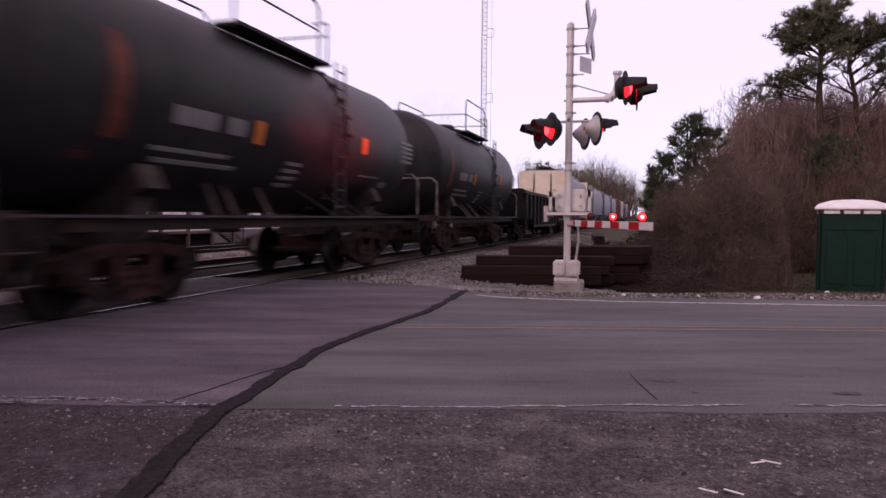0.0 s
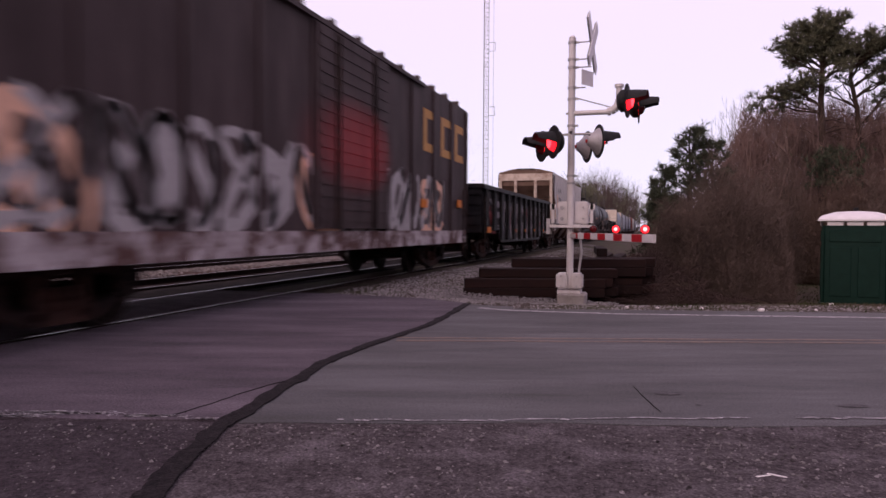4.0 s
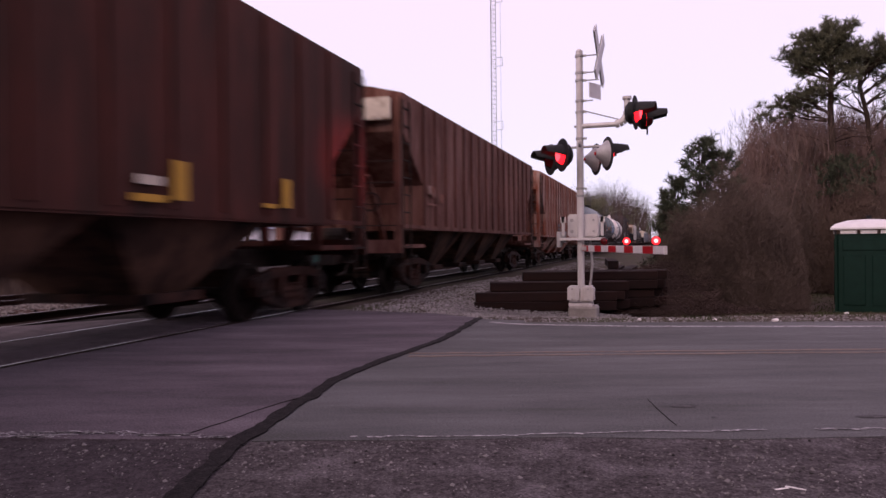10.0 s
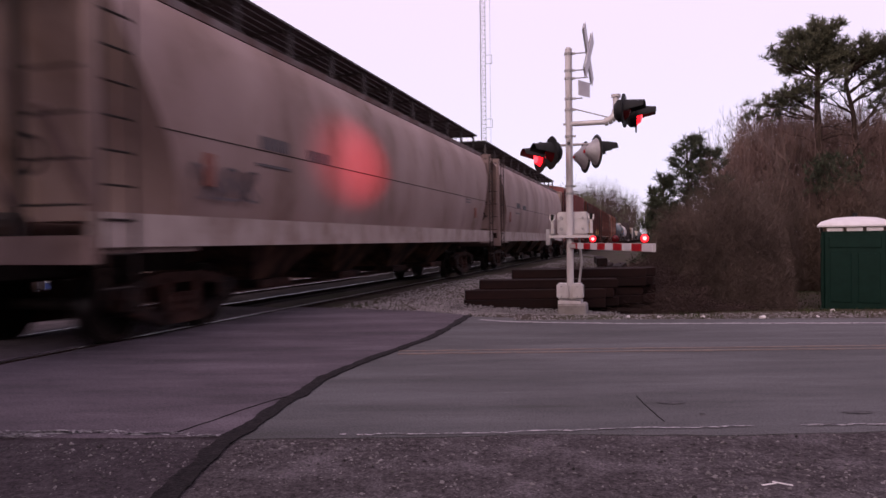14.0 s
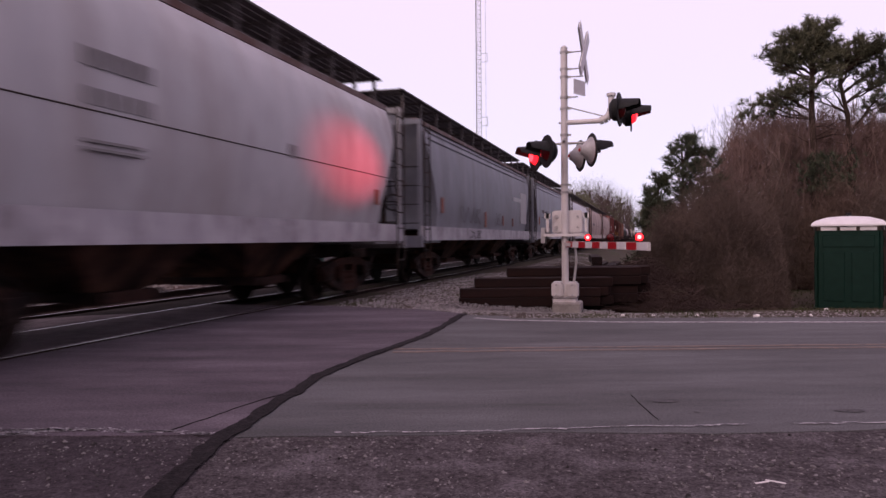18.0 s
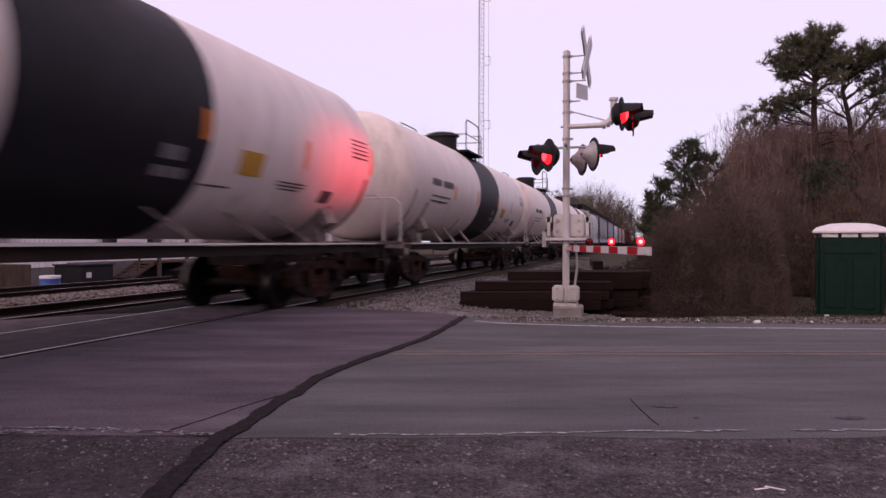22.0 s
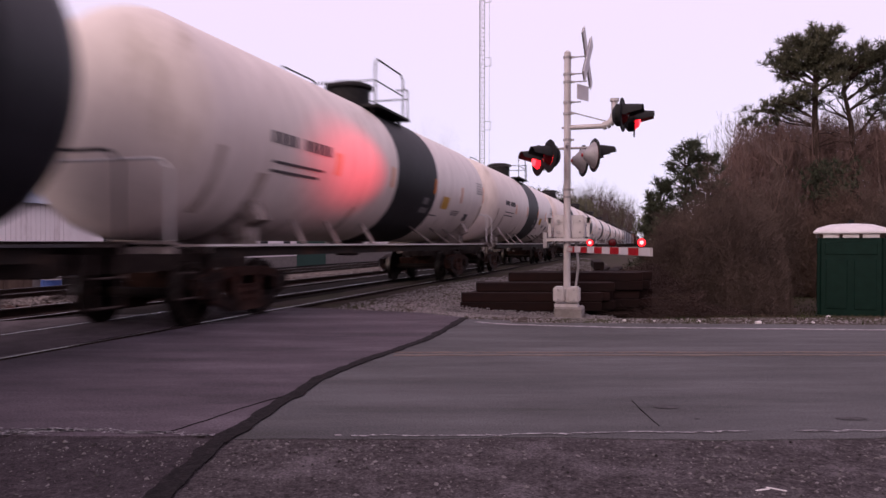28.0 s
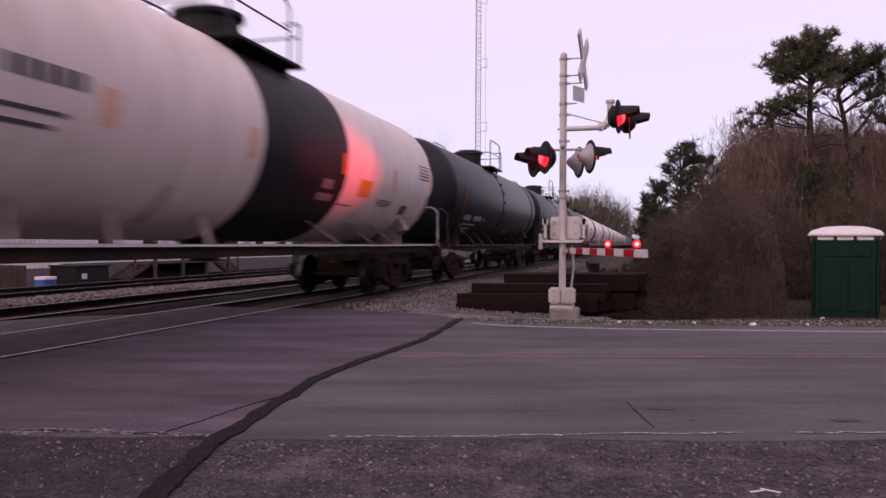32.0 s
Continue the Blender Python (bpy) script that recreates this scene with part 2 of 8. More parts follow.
M_TAN = surface("cream_end_paint", (0.42, 0.335, 0.28), (0.57, 0.475, 0.41), 2, 0.65, 0, 0.15, dirt=(0.16, 0.095, 0.065), dirt_scale=1.6, dirt_at=0.57)
M_CREAMEND = surface("clean_cream_paint", (0.52, 0.44, 0.37), (0.6, 0.51, 0.44), 2, 0.6, 0, 0.1, dirt=(0.4, 0.31, 0.25), dirt_scale=0.8, dirt_at=0.66, dirt_soft=0.2)
M_RUSTBAY = surface("rusty_bay_sheet", (0.075, 0.04, 0.03), (0.19, 0.1, 0.07), 3, 0.8, 0, 0.2, dirt=(0.022, 0.015, 0.013), dirt_at=0.5, stretch=(1, 1.5, 0.5))
M_RUST1 = surface("rusty_white_hopper", (0.27, 0.18, 0.155), (0.44, 0.34, 0.3), 2, 0.8, 0, 0.25, dirt=(0.2, 0.05, 0.026), dirt_scale=2.4, dirt_at=0.48, dirt_soft=0.1, stretch=(1, 1.6, 0.22))
M_RUST2 = surface("brown_weathered_hopper", (0.13, 0.055, 0.045), (0.26, 0.145, 0.118), 2, 0.8, 0, 0.25, dirt=(0.085, 0.032, 0.024), dirt_scale=1.7, dirt_at=0.5, dirt_soft=0.08, stretch=(1, 1.8, 0.2))
M_RUST3 = surface("dark_brown_hopper", (0.06, 0.018, 0.014), (0.115, 0.037, 0.029), 2, 0.75, 0, 0.2, dirt=(0.03, 0.018, 0.015), dirt_scale=1.4, dirt_at=0.52, stretch=(1, 1.8, 0.22))
M_OXIDE = surface("oxide_red_hopper", (0.19, 0.06, 0.058), (0.31, 0.125, 0.118), 2, 0.75, 0, 0.2, dirt=(0.1, 0.03, 0.025), dirt_scale=1.5, dirt_at=0.52, stretch=(1, 1.8, 0.25))
M_RUSTRIB = surface("rust_streaked_rib", (0.17, 0.06, 0.035), (0.36, 0.25, 0.21), 2.5, 0.8, 0, 0.25, dirt=(0.13, 0.035, 0.02), dirt_scale=2.0, dirt_at=0.5, stretch=(1, 1, 0.3), per_object=0.35)
M_RUSTRIB2 = surface("brown_rusted_rib", (0.1, 0.036, 0.027), (0.17, 0.075, 0.058), 2.5, 0.8, 0, 0.25, dirt=(0.05, 0.022, 0.018), dirt_scale=1.8, dirt_at=0.5, stretch=(1, 1, 0.3), per_object=0.3)
M_OXIDERIB = surface("dark_oxide_rib", (0.13, 0.032, 0.03), (0.2, 0.055, 0.05), 2.5, 0.8, 0, 0.25, dirt=(0.07, 0.02, 0.018), dirt_scale=1.8, dirt_at=0.52, stretch=(1, 1, 0.3), per_object=0.2)
M_BEIGE = surface("beige_hopper_paint", (0.24, 0.165, 0.152), (0.37, 0.275, 0.252), 2.2, 0.65, 0, 0.12, dirt=(0.14, 0.085, 0.065), dirt_scale=1.1, dirt_at=0.57, dirt_soft=0.14, stretch=(1, 1, 0.5))
M_GREY = surface("grey_hopper_paint", (0.165, 0.172, 0.2), (0.24, 0.248, 0.28), 1.6, 0.55, 0, 0.1, dirt=(0.14, 0.13, 0.14), dirt_scale=0.9, dirt_at=0.6, dirt_soft=0.2, stretch=(1, 1.4, 0.4))
M_PALEGREY = surface("pale_grey_hopper_paint", (0.34, 0.34, 0.36), (0.45, 0.44, 0.46), 1.6, 0.55, 0, 0.1, dirt=(0.24, 0.21, 0.2), dirt_scale=0.9, dirt_at=0.6, dirt_soft=0.18, stretch=(1, 1.4, 0.4))
M_LILACGREY = surface("light_grey_hopper_paint", (0.33, 0.32, 0.35), (0.42, 0.41, 0.44), 1.6, 0.5, 0, 0.1, dirt=(0.22, 0.19, 0.19), dirt_scale=0.8, dirt_at=0.62, dirt_soft=0.18, stretch=(1, 1.4, 0.4))
M_GOND = surface("black_gondola_paint", (0.008, 0.0078, 0.009), (0.02, 0.018, 0.019), 3, 0.6, 0, 0.2, dirt=(0.03, 0.018, 0.015), dirt_scale=1.2, dirt_at=0.6)
M_BOXCAR = surface("dark_boxcar_paint", (0.045, 0.032, 0.034), (0.075, 0.055, 0.055), 2, 0.65, 0, 0.2, dirt=(0.03, 0.02, 0.02), dirt_scale=1.3, dirt_at=0.55, stretch=(1, 1.5, 0.3))
M_BOXLOW = surface("tagged_boxcar_sheet", (0.3, 0.26, 0.27), (0.5, 0.45, 0.46), 3, 0.7, 0, 0.15, dirt=(0.09, 0.05, 0.045), dirt_scale=2.2, dirt_at=0.5, dirt_soft=0.06)
M_GRATING = surface("dark_grating", (0.015, 0.015, 0.016), (0.035, 0.032, 0.032), 10, 0.7, 0.1, 0.3)
M_WALK = surface("galvanised_walk_grating", (0.05, 0.042, 0.042), (0.11, 0.095, 0.095), 9, 0.7, 0.1, 0.3)
M_DIMORANGE = surface("grimed_orange_strip", (0.1, 0.03, 0.018), (0.17, 0.055, 0.03), 8, 0.6, 0, 0.1, dirt=(0.035, 0.02, 0.018), dirt_scale=4, dirt_at=0.55)
M_HANDRAIL = surface("painted_handrail", (0.035, 0.032, 0.036), (0.07, 0.064, 0.07), 8, 0.55, 0, 0.1)
M_WHITERAIL = plain("white_handrail", (0.6, 0.57, 0.56))

# ---- the ground ----
RA = radians(16.4)                       # the road's heading
E1, N1 = Vector((math.cos(RA), math.sin(RA))), Vector((-math.sin(RA), math.cos(RA)))


def rd(e, n, z=0.0):
    """A place by metres along the road (e) and across it (n) from the camera."""
    p = E1 * e + N1 * n
    return Vector((p.x, p.y, z))


def en(x, y):
    p = Vector((x, y))
    return p.dot(E1), p.dot(N1)


def smooth(a, b, v):
    v = max(0.0, min(1.0, (v - a) / (b - a)))
    return v * v * (3 - 2 * v)


def lie(x, y):
    """The height of the ground."""
    e, n = en(x, y)
    z = -0.07
    right = smooth(-5.0, 1.5, x)
    z -= right * 0.62 * smooth(9.6, 18.5, n)
    z -= right * 0.5 * smooth(20, 60, n)
    z -= (0.45 * smooth(-15.6, -17.3, x) + 0.35 * smooth(-18, -24, x)) * smooth(-2, 3, y) + 0.3 * smooth(-9.4, -9.8, x)
    z -= 0.28 * smooth(-3.9, -2.6, x) * smooth(11.5, 14, y) * (1 - right)
    z += 0.012 * noise.noise((x * 1.7, y * 1.7, 3.0)) + 0.05 * noise.noise((x * 0.25, y * 0.25, 8.0)) * smooth(9.5, 14, abs(n))
    return z


def graded(lo, mid0, mid1, hi, step, growth=1.35):
    vals = list(np.arange(mid0, mid1, step))
    s, v = step, mid1
    while v < hi:
        vals.append(v)
        s *= growth
        v += s
    vals.append(hi)
    s, v = step, mid0
    while v > lo:
        s *= growth
        v -= s
        vals.insert(0, max(v, lo))
    return vals


M_DIRT = surface("dirt_and_dead_grass", (0.04, 0.031, 0.028), (0.085, 0.067, 0.06), 3, 0.95, 0, 0.6, dirt=(0.05, 0.052, 0.028), dirt_scale=0.6, dirt_at=0.55, fine=40)
M_ASPHALT = surface("worn_asphalt", (0.082, 0.08, 0.086), (0.131, 0.127, 0.136), 1.4, 0.85, 0, 1.0, dirt=(0.06, 0.059, 0.06), dirt_scale=1.1, dirt_at=0.55, dirt_soft=0.14, fine=75, stretch=(0.3, 1.5, 1), speck=0.36, heading=16.4)
M_PAD = surface("crossing_asphalt", (0.068, 0.055, 0.068), (0.135, 0.112, 0.134), 1.5, 0.85, 0, 1.0, dirt=(0.058, 0.049, 0.058), dirt_scale=1.3, dirt_at=0.54, dirt_soft=0.14, fine=70, stretch=(0.34, 1.4, 1), speck=0.4, heading=16.4)
M_SHOULDER = surface("broken_shoulder_asphalt", (0.026, 0.022, 0.024), (0.092, 0.08, 0.086), 22, 0.95, 0, 1.0, dirt=(0.112, 0.099, 0.108), dirt_scale=2.6, dirt_at=0.57, dirt_soft=0.1, fine=85, speck=0.5)
M_TAR = surface("tar_seam", (0.006, 0.005, 0.006), (0.024, 0.02, 0.022), 16, 0.9, 0, 1.0, fine=70, speck=0.5)
M_LINE = surface("worn_white_line", (0.3, 0.28, 0.3), (0.44, 0.42, 0.44), 9, 0.8, 0, 0.5, dirt=(0.095, 0.087, 0.095), dirt_scale=26, dirt_at=0.535, dirt_soft=0.06)
M_LINE_Y = surface("worn_yellow_line", (0.15, 0.112, 0.1), (0.2, 0.15, 0.13), 7, 0.8, 0, 0.3, dirt=(0.1, 0.092, 0.095), dirt_scale=14, dirt_at=0.54, dirt_soft=0.08)
M_BALLAST = surface("oily_ballast_bed", (0.013, 0.0085, 0.0078), (0.042, 0.028, 0.025), 22, 0.95, 0, 1.0, dirt=(0.05, 0.035, 0.031), dirt_scale=1.5, dirt_at=0.62)
M_TIE = surface("creosoted_tie", (0.007, 0.0045, 0.0045), (0.015, 0.0085, 0.008), 5, 0.9, 0, 0.5, dirt=(0.022, 0.009, 0.0075), dirt_scale=1.6, dirt_at=0.58, stretch=(0.3, 1, 1), per_object=0.3)
M_TIE.node_tree.nodes["Principled BSDF"].inputs["Specular IOR Level"].default_value = 0.15

xs = graded(-1400, -22, 16, 1400, 0.5)
ys = graded(-600, -4, 34, 2200, 0.5)
gv = [(x, y, lie(x, y)) for y in ys for x in xs]
w_ = len(xs)
gf = [(j * w_ + i, j * w_ + i + 1, (j + 1) * w_ + i + 1, (j + 1) * w_ + i) for j in range(len(ys) - 1) for i in range(w_ - 1)]
ground_me = raw("ground", gv, gf, M_DIRT)
ground_me.shade_smooth()
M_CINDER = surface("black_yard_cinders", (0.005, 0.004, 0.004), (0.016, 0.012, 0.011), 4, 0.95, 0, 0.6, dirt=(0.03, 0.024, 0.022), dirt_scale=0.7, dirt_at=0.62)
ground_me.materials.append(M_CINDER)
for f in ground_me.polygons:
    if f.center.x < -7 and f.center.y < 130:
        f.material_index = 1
tagged(new("ground", ground_me), "bare dirt with dead grass", "ground", kind="structure")


def strip(name, outline, top, thick, material, label, category, parent=None):
    """A flat slab with the outline [(x, y)]."""
    bm = B()
    lo = [bm.verts.new((x, y, top - thick)) for x, y in outline]
    hi = [bm.verts.new((x, y, top)) for x, y in outline]
    bm.faces.new(lo[::-1])
    bm.faces.new(hi)
    k = len(outline)
    for i in range(k):
        bm.faces.new((lo[i], lo[(i + 1) % k], hi[(i + 1) % k], hi[i]))
    return solid(name, bm, material, label, category, kind="structure")


def edge(e0, e1, n0, wob, seed, steps=60):
    """A wavering edge along the road."""
    out = []
    for i in range(steps + 1):
        e = e0 + (e1 - e0) * i / steps
        p = rd(e, n0 + wob * noise.noise((e * 0.9, seed, 0.0)) + wob * 0.5 * noise.noise((e * 4.1, seed, 5.0)))
        out.append((p.x, p.y))
    return out


# road east of the tar seam, the crossing slab west of it, and the broken shoulder before both
def seam_x(y):
    return float(np.interp(y, (1.5, 2.69, 2.89, 3.21, 3.55, 3.87, 4.27, 4.68, 5.09, 5.58, 6.18, 6.83, 7.38, 8.22, 9.78, 10.2), (-1.6, -2.07, -2.13, -2.22, -2.31, -2.35, -2.42, -2.47, -2.54, -2.57, -2.56, -2.51, -2.46, -2.45, -2.57, -2.6))) + 0.02 * noise.noise((y * 1.6, 2.0, 0.0))


far_e = [rd(e, 9.95 - 0.05 * max(0, e)) for e in (1.0, 4, 10, 30, 90)]
seam = [(seam_x(y), y) for y in np.linspace(1.5, 10.2, 40)]
near_edge = [p for p in edge(-2.8, 90, 4.02, 0.07, 1.0, 900) if p[0] > seam_x(3.6) + 0.05]
road_out = near_edge + [(p.x, p.y) for p in far_e[::-1]] + [(-1.9, 10.05), (-2.55, 10.1)] + [p for p in seam[::-1] if p[1] > near_edge[0][1]]
strip("road", road_out, 0.0, 0.3, M_ASPHALT, "worn grey two-lane asphalt road", "road")
rail_x = TX + 0.7525
pad_near = [p for p in edge(-9, 90, 4.08, 0.05, 7.0, 1200) if rail_x + 0.12 < p[0] < seam_x(p[1])]
pad_out = [p for p in seam if p[1] > pad_near[-1][1]] + [(-2.6, 10.25), (-3.5, 10.75), (-4.9, 10.95), (rail_x + 0.12, 11.0)] + pad_near
strip("crossing_slab", pad_out, 0.002, 0.3, M_PAD, "pinkish grey asphalt slab up to the rails", "road")
sh = [p for p in edge(-60, 90, 4.5, 0.08, 1.0, 700) if p[0] > rail_x + 0.12]
cut = [(seam_x(y), y) for y in np.linspace(3.75, 1.5, 14)] + [(-1.2, 0.4), (0.2, -8)]
right_side = [p for p in sh if p[0] > cut[0][0] + 0.03]
left_side = [p for p in sh if p[0] < cut[0][0] - 0.03]
strip("shoulder", right_side + [(60, -8)] + cut[::-1], -0.005, 0.25, M_SHOULDER, "broken grey asphalt shoulder with grit", "ground")
M_SHOULDER_WEST = surface("darker_shoulder_asphalt", (0.018, 0.014, 0.017), (0.06, 0.049, 0.057), 22, 0.9, 0, 1.0, dirt=(0.078, 0.066, 0.075), dirt_scale=3.0, dirt_at=0.6, dirt_soft=0.1, fine=85, speck=0.5)
strip("shoulder_west", left_side + cut + [(rail_x + 0.12, -8)], -0.006, 0.25, M_SHOULDER_WEST, "darker broken asphalt shoulder with pebbles", "ground")
# between and beyond the rails
inner = [(TX - 0.66, -8), (TX + 0.66, -8), (TX + 0.66, 10.9), (TX - 0.66, 10.9)]
M_PANEL = surface("oily_crossing_asphalt", (0.075, 0.062, 0.07), (0.13, 0.11, 0.12), 3, 0.95, 0, 0.8, dirt=(0.05, 0.043, 0.046), dirt_scale=1.2, dirt_at=0.62, fine=80, speck=0.4)
strip("crossing_panel", inner, 0.0, 0.3, M_PANEL, "asphalt between the rails", "road")
strip("crossing_panel_far", [(TX - 0.87, -8), (TX - 0.87, 9.4), (-8.2, 8.9), (-8.9, 7.8), (-9.15, 6.9), (-9.2, -8)], -0.01, 0.3, M_PANEL, "asphalt beyond the track", "road")


def ribbon(name, pts, width, z, material, label, category, jag=0.0, seed=0.0):
    bm = B()
    prev = None
    for i, (x, y) in enumerate(pts):
        a, b = Vector(pts[max(0, i - 1)]), Vector(pts[min(len(pts) - 1, i + 1)])
        d = (b - a).normalized()
        w0 = width / 2 * (1 + jag * noise.noise((x * 5, y * 5, seed))) + jag * 0.02 * noise.noise((x * 17, y * 17, seed)) + jag * 0.012 * noise.noise((x * 47, y * 47, seed))
        w1 = width / 2 * (1 + jag * noise.noise((x * 5, y * 5, seed + 9))) + jag * 0.02 * noise.noise((x * 17, y * 17, seed + 4)) + jag * 0.012 * noise.noise((x * 47, y * 47, seed + 4))
        vs = [bm.verts.new((x - d.y * w0, y + d.x * w0, z)), bm.verts.new((x + d.y * w1, y - d.x * w1, z)),
              bm.verts.new((x + d.y * w1, y - d.x * w1, z - 0.004)), bm.verts.new((x - d.y * w0, y + d.x * w0, z - 0.004))]
        if prev:
            for k in range(4):
                bm.faces.new((prev[k], prev[(k + 1) % 4], vs[(k + 1) % 4], vs[k]))
        else:
            bm.faces.new(vs)
        prev = vs
    bm.faces.new(prev[::-1])
    return solid(name, bm, material, label, category, kind="structure")


ribbon("tar_seam", [(seam_x(y), y) for y in np.linspace(1.6, 10.15, 700)], 0.112, 0.01, M_TAR, "dark tar-filled seam across the road", "road seam", 0.55)


def line_pts(a, b, n):
    return [tuple((Vector(a) + (Vector(b) - Vector(a)) * i / n)) for i in range(n + 1)]




def worn_line(name, reach, across, width, seed, label):
    """A painted edge line worn to ragged flakes: reach = [(e0, e1, how much is left)], across(e) its place over the road."""
    rnd = random.Random(seed)
    bm = B()
    for e0, e1, left in reach:
        e = e0
        while e < e1:
            ln = min(rnd.uniform(0.02, 0.11) * (1 + max(0.0, e) * 0.5), 1.5)
            if rnd.random() < left:
                n0 = across(e) + rnd.gauss(0, width * 0.18)
                w = width * rnd.uniform(0.35, 1.0) * 0.5
                k = 5
                top = [rd(e + ln * i / (k - 1), n0 + w * rnd.uniform(0.3, 1.2) * (0.4 if i in (0, k - 1) else 1), 0.006) for i in range(k)]
                low = [rd(e + ln * i / (k - 1), n0 - w * rnd.uniform(0.3, 1.2) * (0.4 if i in (0, k - 1) else 1), 0.006) for i in range(k)]
                vs = [bm.verts.new(p) for p in low + top[::-1]]
                bm.faces.new(vs)
            e += ln * rnd.uniform(0.75, 1.0)
    return solid(name, bm, M_LINE, label, "road marking", kind="structure")


def near_line(e):
    return float(np.interp(e, (-2.8, -2.45, -1.6, -1.25, -0.4, 0.0, 1.22, 2.62, 8, 40), (4.1, 4.16, 4.12, 4.075, 4.07, 4.07, 4.15, 4.19, 4.24, 4.3)))


worn_line("edge_line", [(-2.8, -2.35, 0.8), (-2.35, -1.85, 0.12), (-1.85, -1.6, 0.85), (-1.6, -1.42, 0.3), (-1.42, -1.28, 0.65), (-1.2, -0.5, 0.22), (-0.5, 1.75, 0.88), (1.75, 2.1, 0.3), (2.1, 3.1, 0.7), (3.1, 40, 0.8)], near_line, 0.04, 5, "worn white edge line in ragged flakes")
for n0, k in ((7.02, 1), (7.2, 2)):
    a, b = rd(-0.45, n0 - 0.02), rd(60, n0 + 0.25)
    ribbon("centre_line", line_pts((a.x, a.y), (b.x, b.y), 240), 0.07, 0.005, M_LINE_Y, "worn faded yellow centre line", "road marking", 0.9, 20 + k)
far_line = [(-2.31, 9.70), (-2.1, 9.6), (-1.83, 9.54), (-1.2, 9.54), (-0.34, 9.6), (1.07, 9.9), (2.91, 10.3), (6, 11.1), (14, 13.3), (50, 23.5)]
fine = []
for a, b in zip(far_line, far_line[1:]):
    fine += line_pts(a, b, max(4, int((Vector(b) - Vector(a)).length * 6)))[:-1]
ribbon("edge_line", fine, 0.09, 0.006, M_LINE, "worn white edge line", "road marking", 0.6, 33)

# ---- tracks ----
def rail_profile(x, z=0.0):
    return [(x - 0.07, z - 0.17), (x + 0.07, z - 0.17), (x + 0.07, z - 0.155), (x + 0.012, z - 0.14), (x + 0.012, z - 0.045), (x + 0.036, z - 0.035), (x + 0.036, z - 0.006), (x + 0.016, z), (x - 0.016, z), (x - 0.036, z - 0.006), (x - 0.036, z - 0.035), (x - 0.012, z - 0.045), (x - 0.012, z - 0.14), (x - 0.07, z - 0.155)]


def track(cx, z, name, tie_from):
    t = thing(name, "steel railway track on wooden ties", "railway track")
    tagged(t, kind="structure")
    for s in (-1, 1):
        bm = B()
        pr = rail_profile(cx + s * 0.7525, z)
        k = len(pr)
        a = [bm.verts.new((x, -60, zz)) for x, zz in pr]
        b = [bm.verts.new((x, 900, zz)) for x, zz in pr]
        for i in range(k):
            bm.faces.new((a[i], a[(i + 1) % k], b[(i + 1) % k], b[i]))
        bm.faces.new(a)
        bm.faces.new(b[::-1])
        r = part("rail", bm, M_RAIL, t, "steel rail with a polished head")
        r.data.materials.append(M_RAILTOP)
        for f in r.data.polygons:
            if f.normal.z > 0.995:
                f.material_index = 1
    bm = B()
    span(bm, (-1.3, -0.11, -0.35), (1.3, 0.11, -0.172))
    me = mesh_of("tie", bm, M_TIE)
    for i in range(110):
        part("tie", me, None, t, at=(cx, tie_from + 0.52 * i, z))
    bm = B()
    for i in range(400):
        y = tie_from + 0.52 * (110 + i)
        span(bm, (cx - 1.3, y - 0.11, z - 0.35), (cx + 1.3, y + 0.11, z - 0.172))
    tagged(part("far_ties", bm, M_TIE, t), kind="stuff")
    return t


track(TX, 0.0, "track", 11.2)
track(-10.1, -0.06, "siding_track", -4.0)
track(-14.3, -0.03, "yard_track", -4.0)


M_PALE_BED = surface("pale_stone_bed", (0.1, 0.09, 0.09), (0.27, 0.25, 0.25), 26, 0.95, 0, 1.0, dirt=(0.06, 0.05, 0.048), dirt_scale=2.0, dirt_at=0.64, fine=30, speck=0.4)
M_RUSTY_BED = surface("rust_dusted_ballast", (0.035, 0.021, 0.018), (0.08, 0.052, 0.045), 22, 0.95, 0, 1.0, dirt=(0.07, 0.055, 0.05), dirt_scale=1.8, dirt_at=0.64)


def ballast_bed(prof, pale, rusty, y0, y1, name):
    """The stone bed under the tracks: prof [(x, z)] across it, clean pale stone and rust-dusted stone by stretches of x."""
    bm = B()
    ysb = list(np.arange(y0, min(y1, 44), 0.4)) + list(np.arange(44, y1, 12))
    prev = None
    for y in ysb:
        vs = [bm.verts.new((x + 0.06 * noise.noise((x, y * 1.3, 1)), y, zz + 0.05 * noise.noise((x * 2, y * 2, 2)))) for x, zz in prof]
        if prev:
            for i in range(len(prof) - 1):
                bm.faces.new((prev[i], prev[i + 1], vs[i + 1], vs[i]))
        prev = vs
    ob = solid(name, bm, M_BALLAST, "crushed-stone ballast, oily black between pale shoulders", "ballast", kind="structure")
    ob.data.materials.append(M_PALE_BED)
    ob.data.materials.append(M_RUSTY_BED)
    for f in ob.data.polygons:
        x = f.center.x
        f.material_index = 1 if any(a < x < b for a, b in pale) else 2 if any(a < x < b for a, b in rusty) else 0
    ob.data.shade_smooth()
    return ob


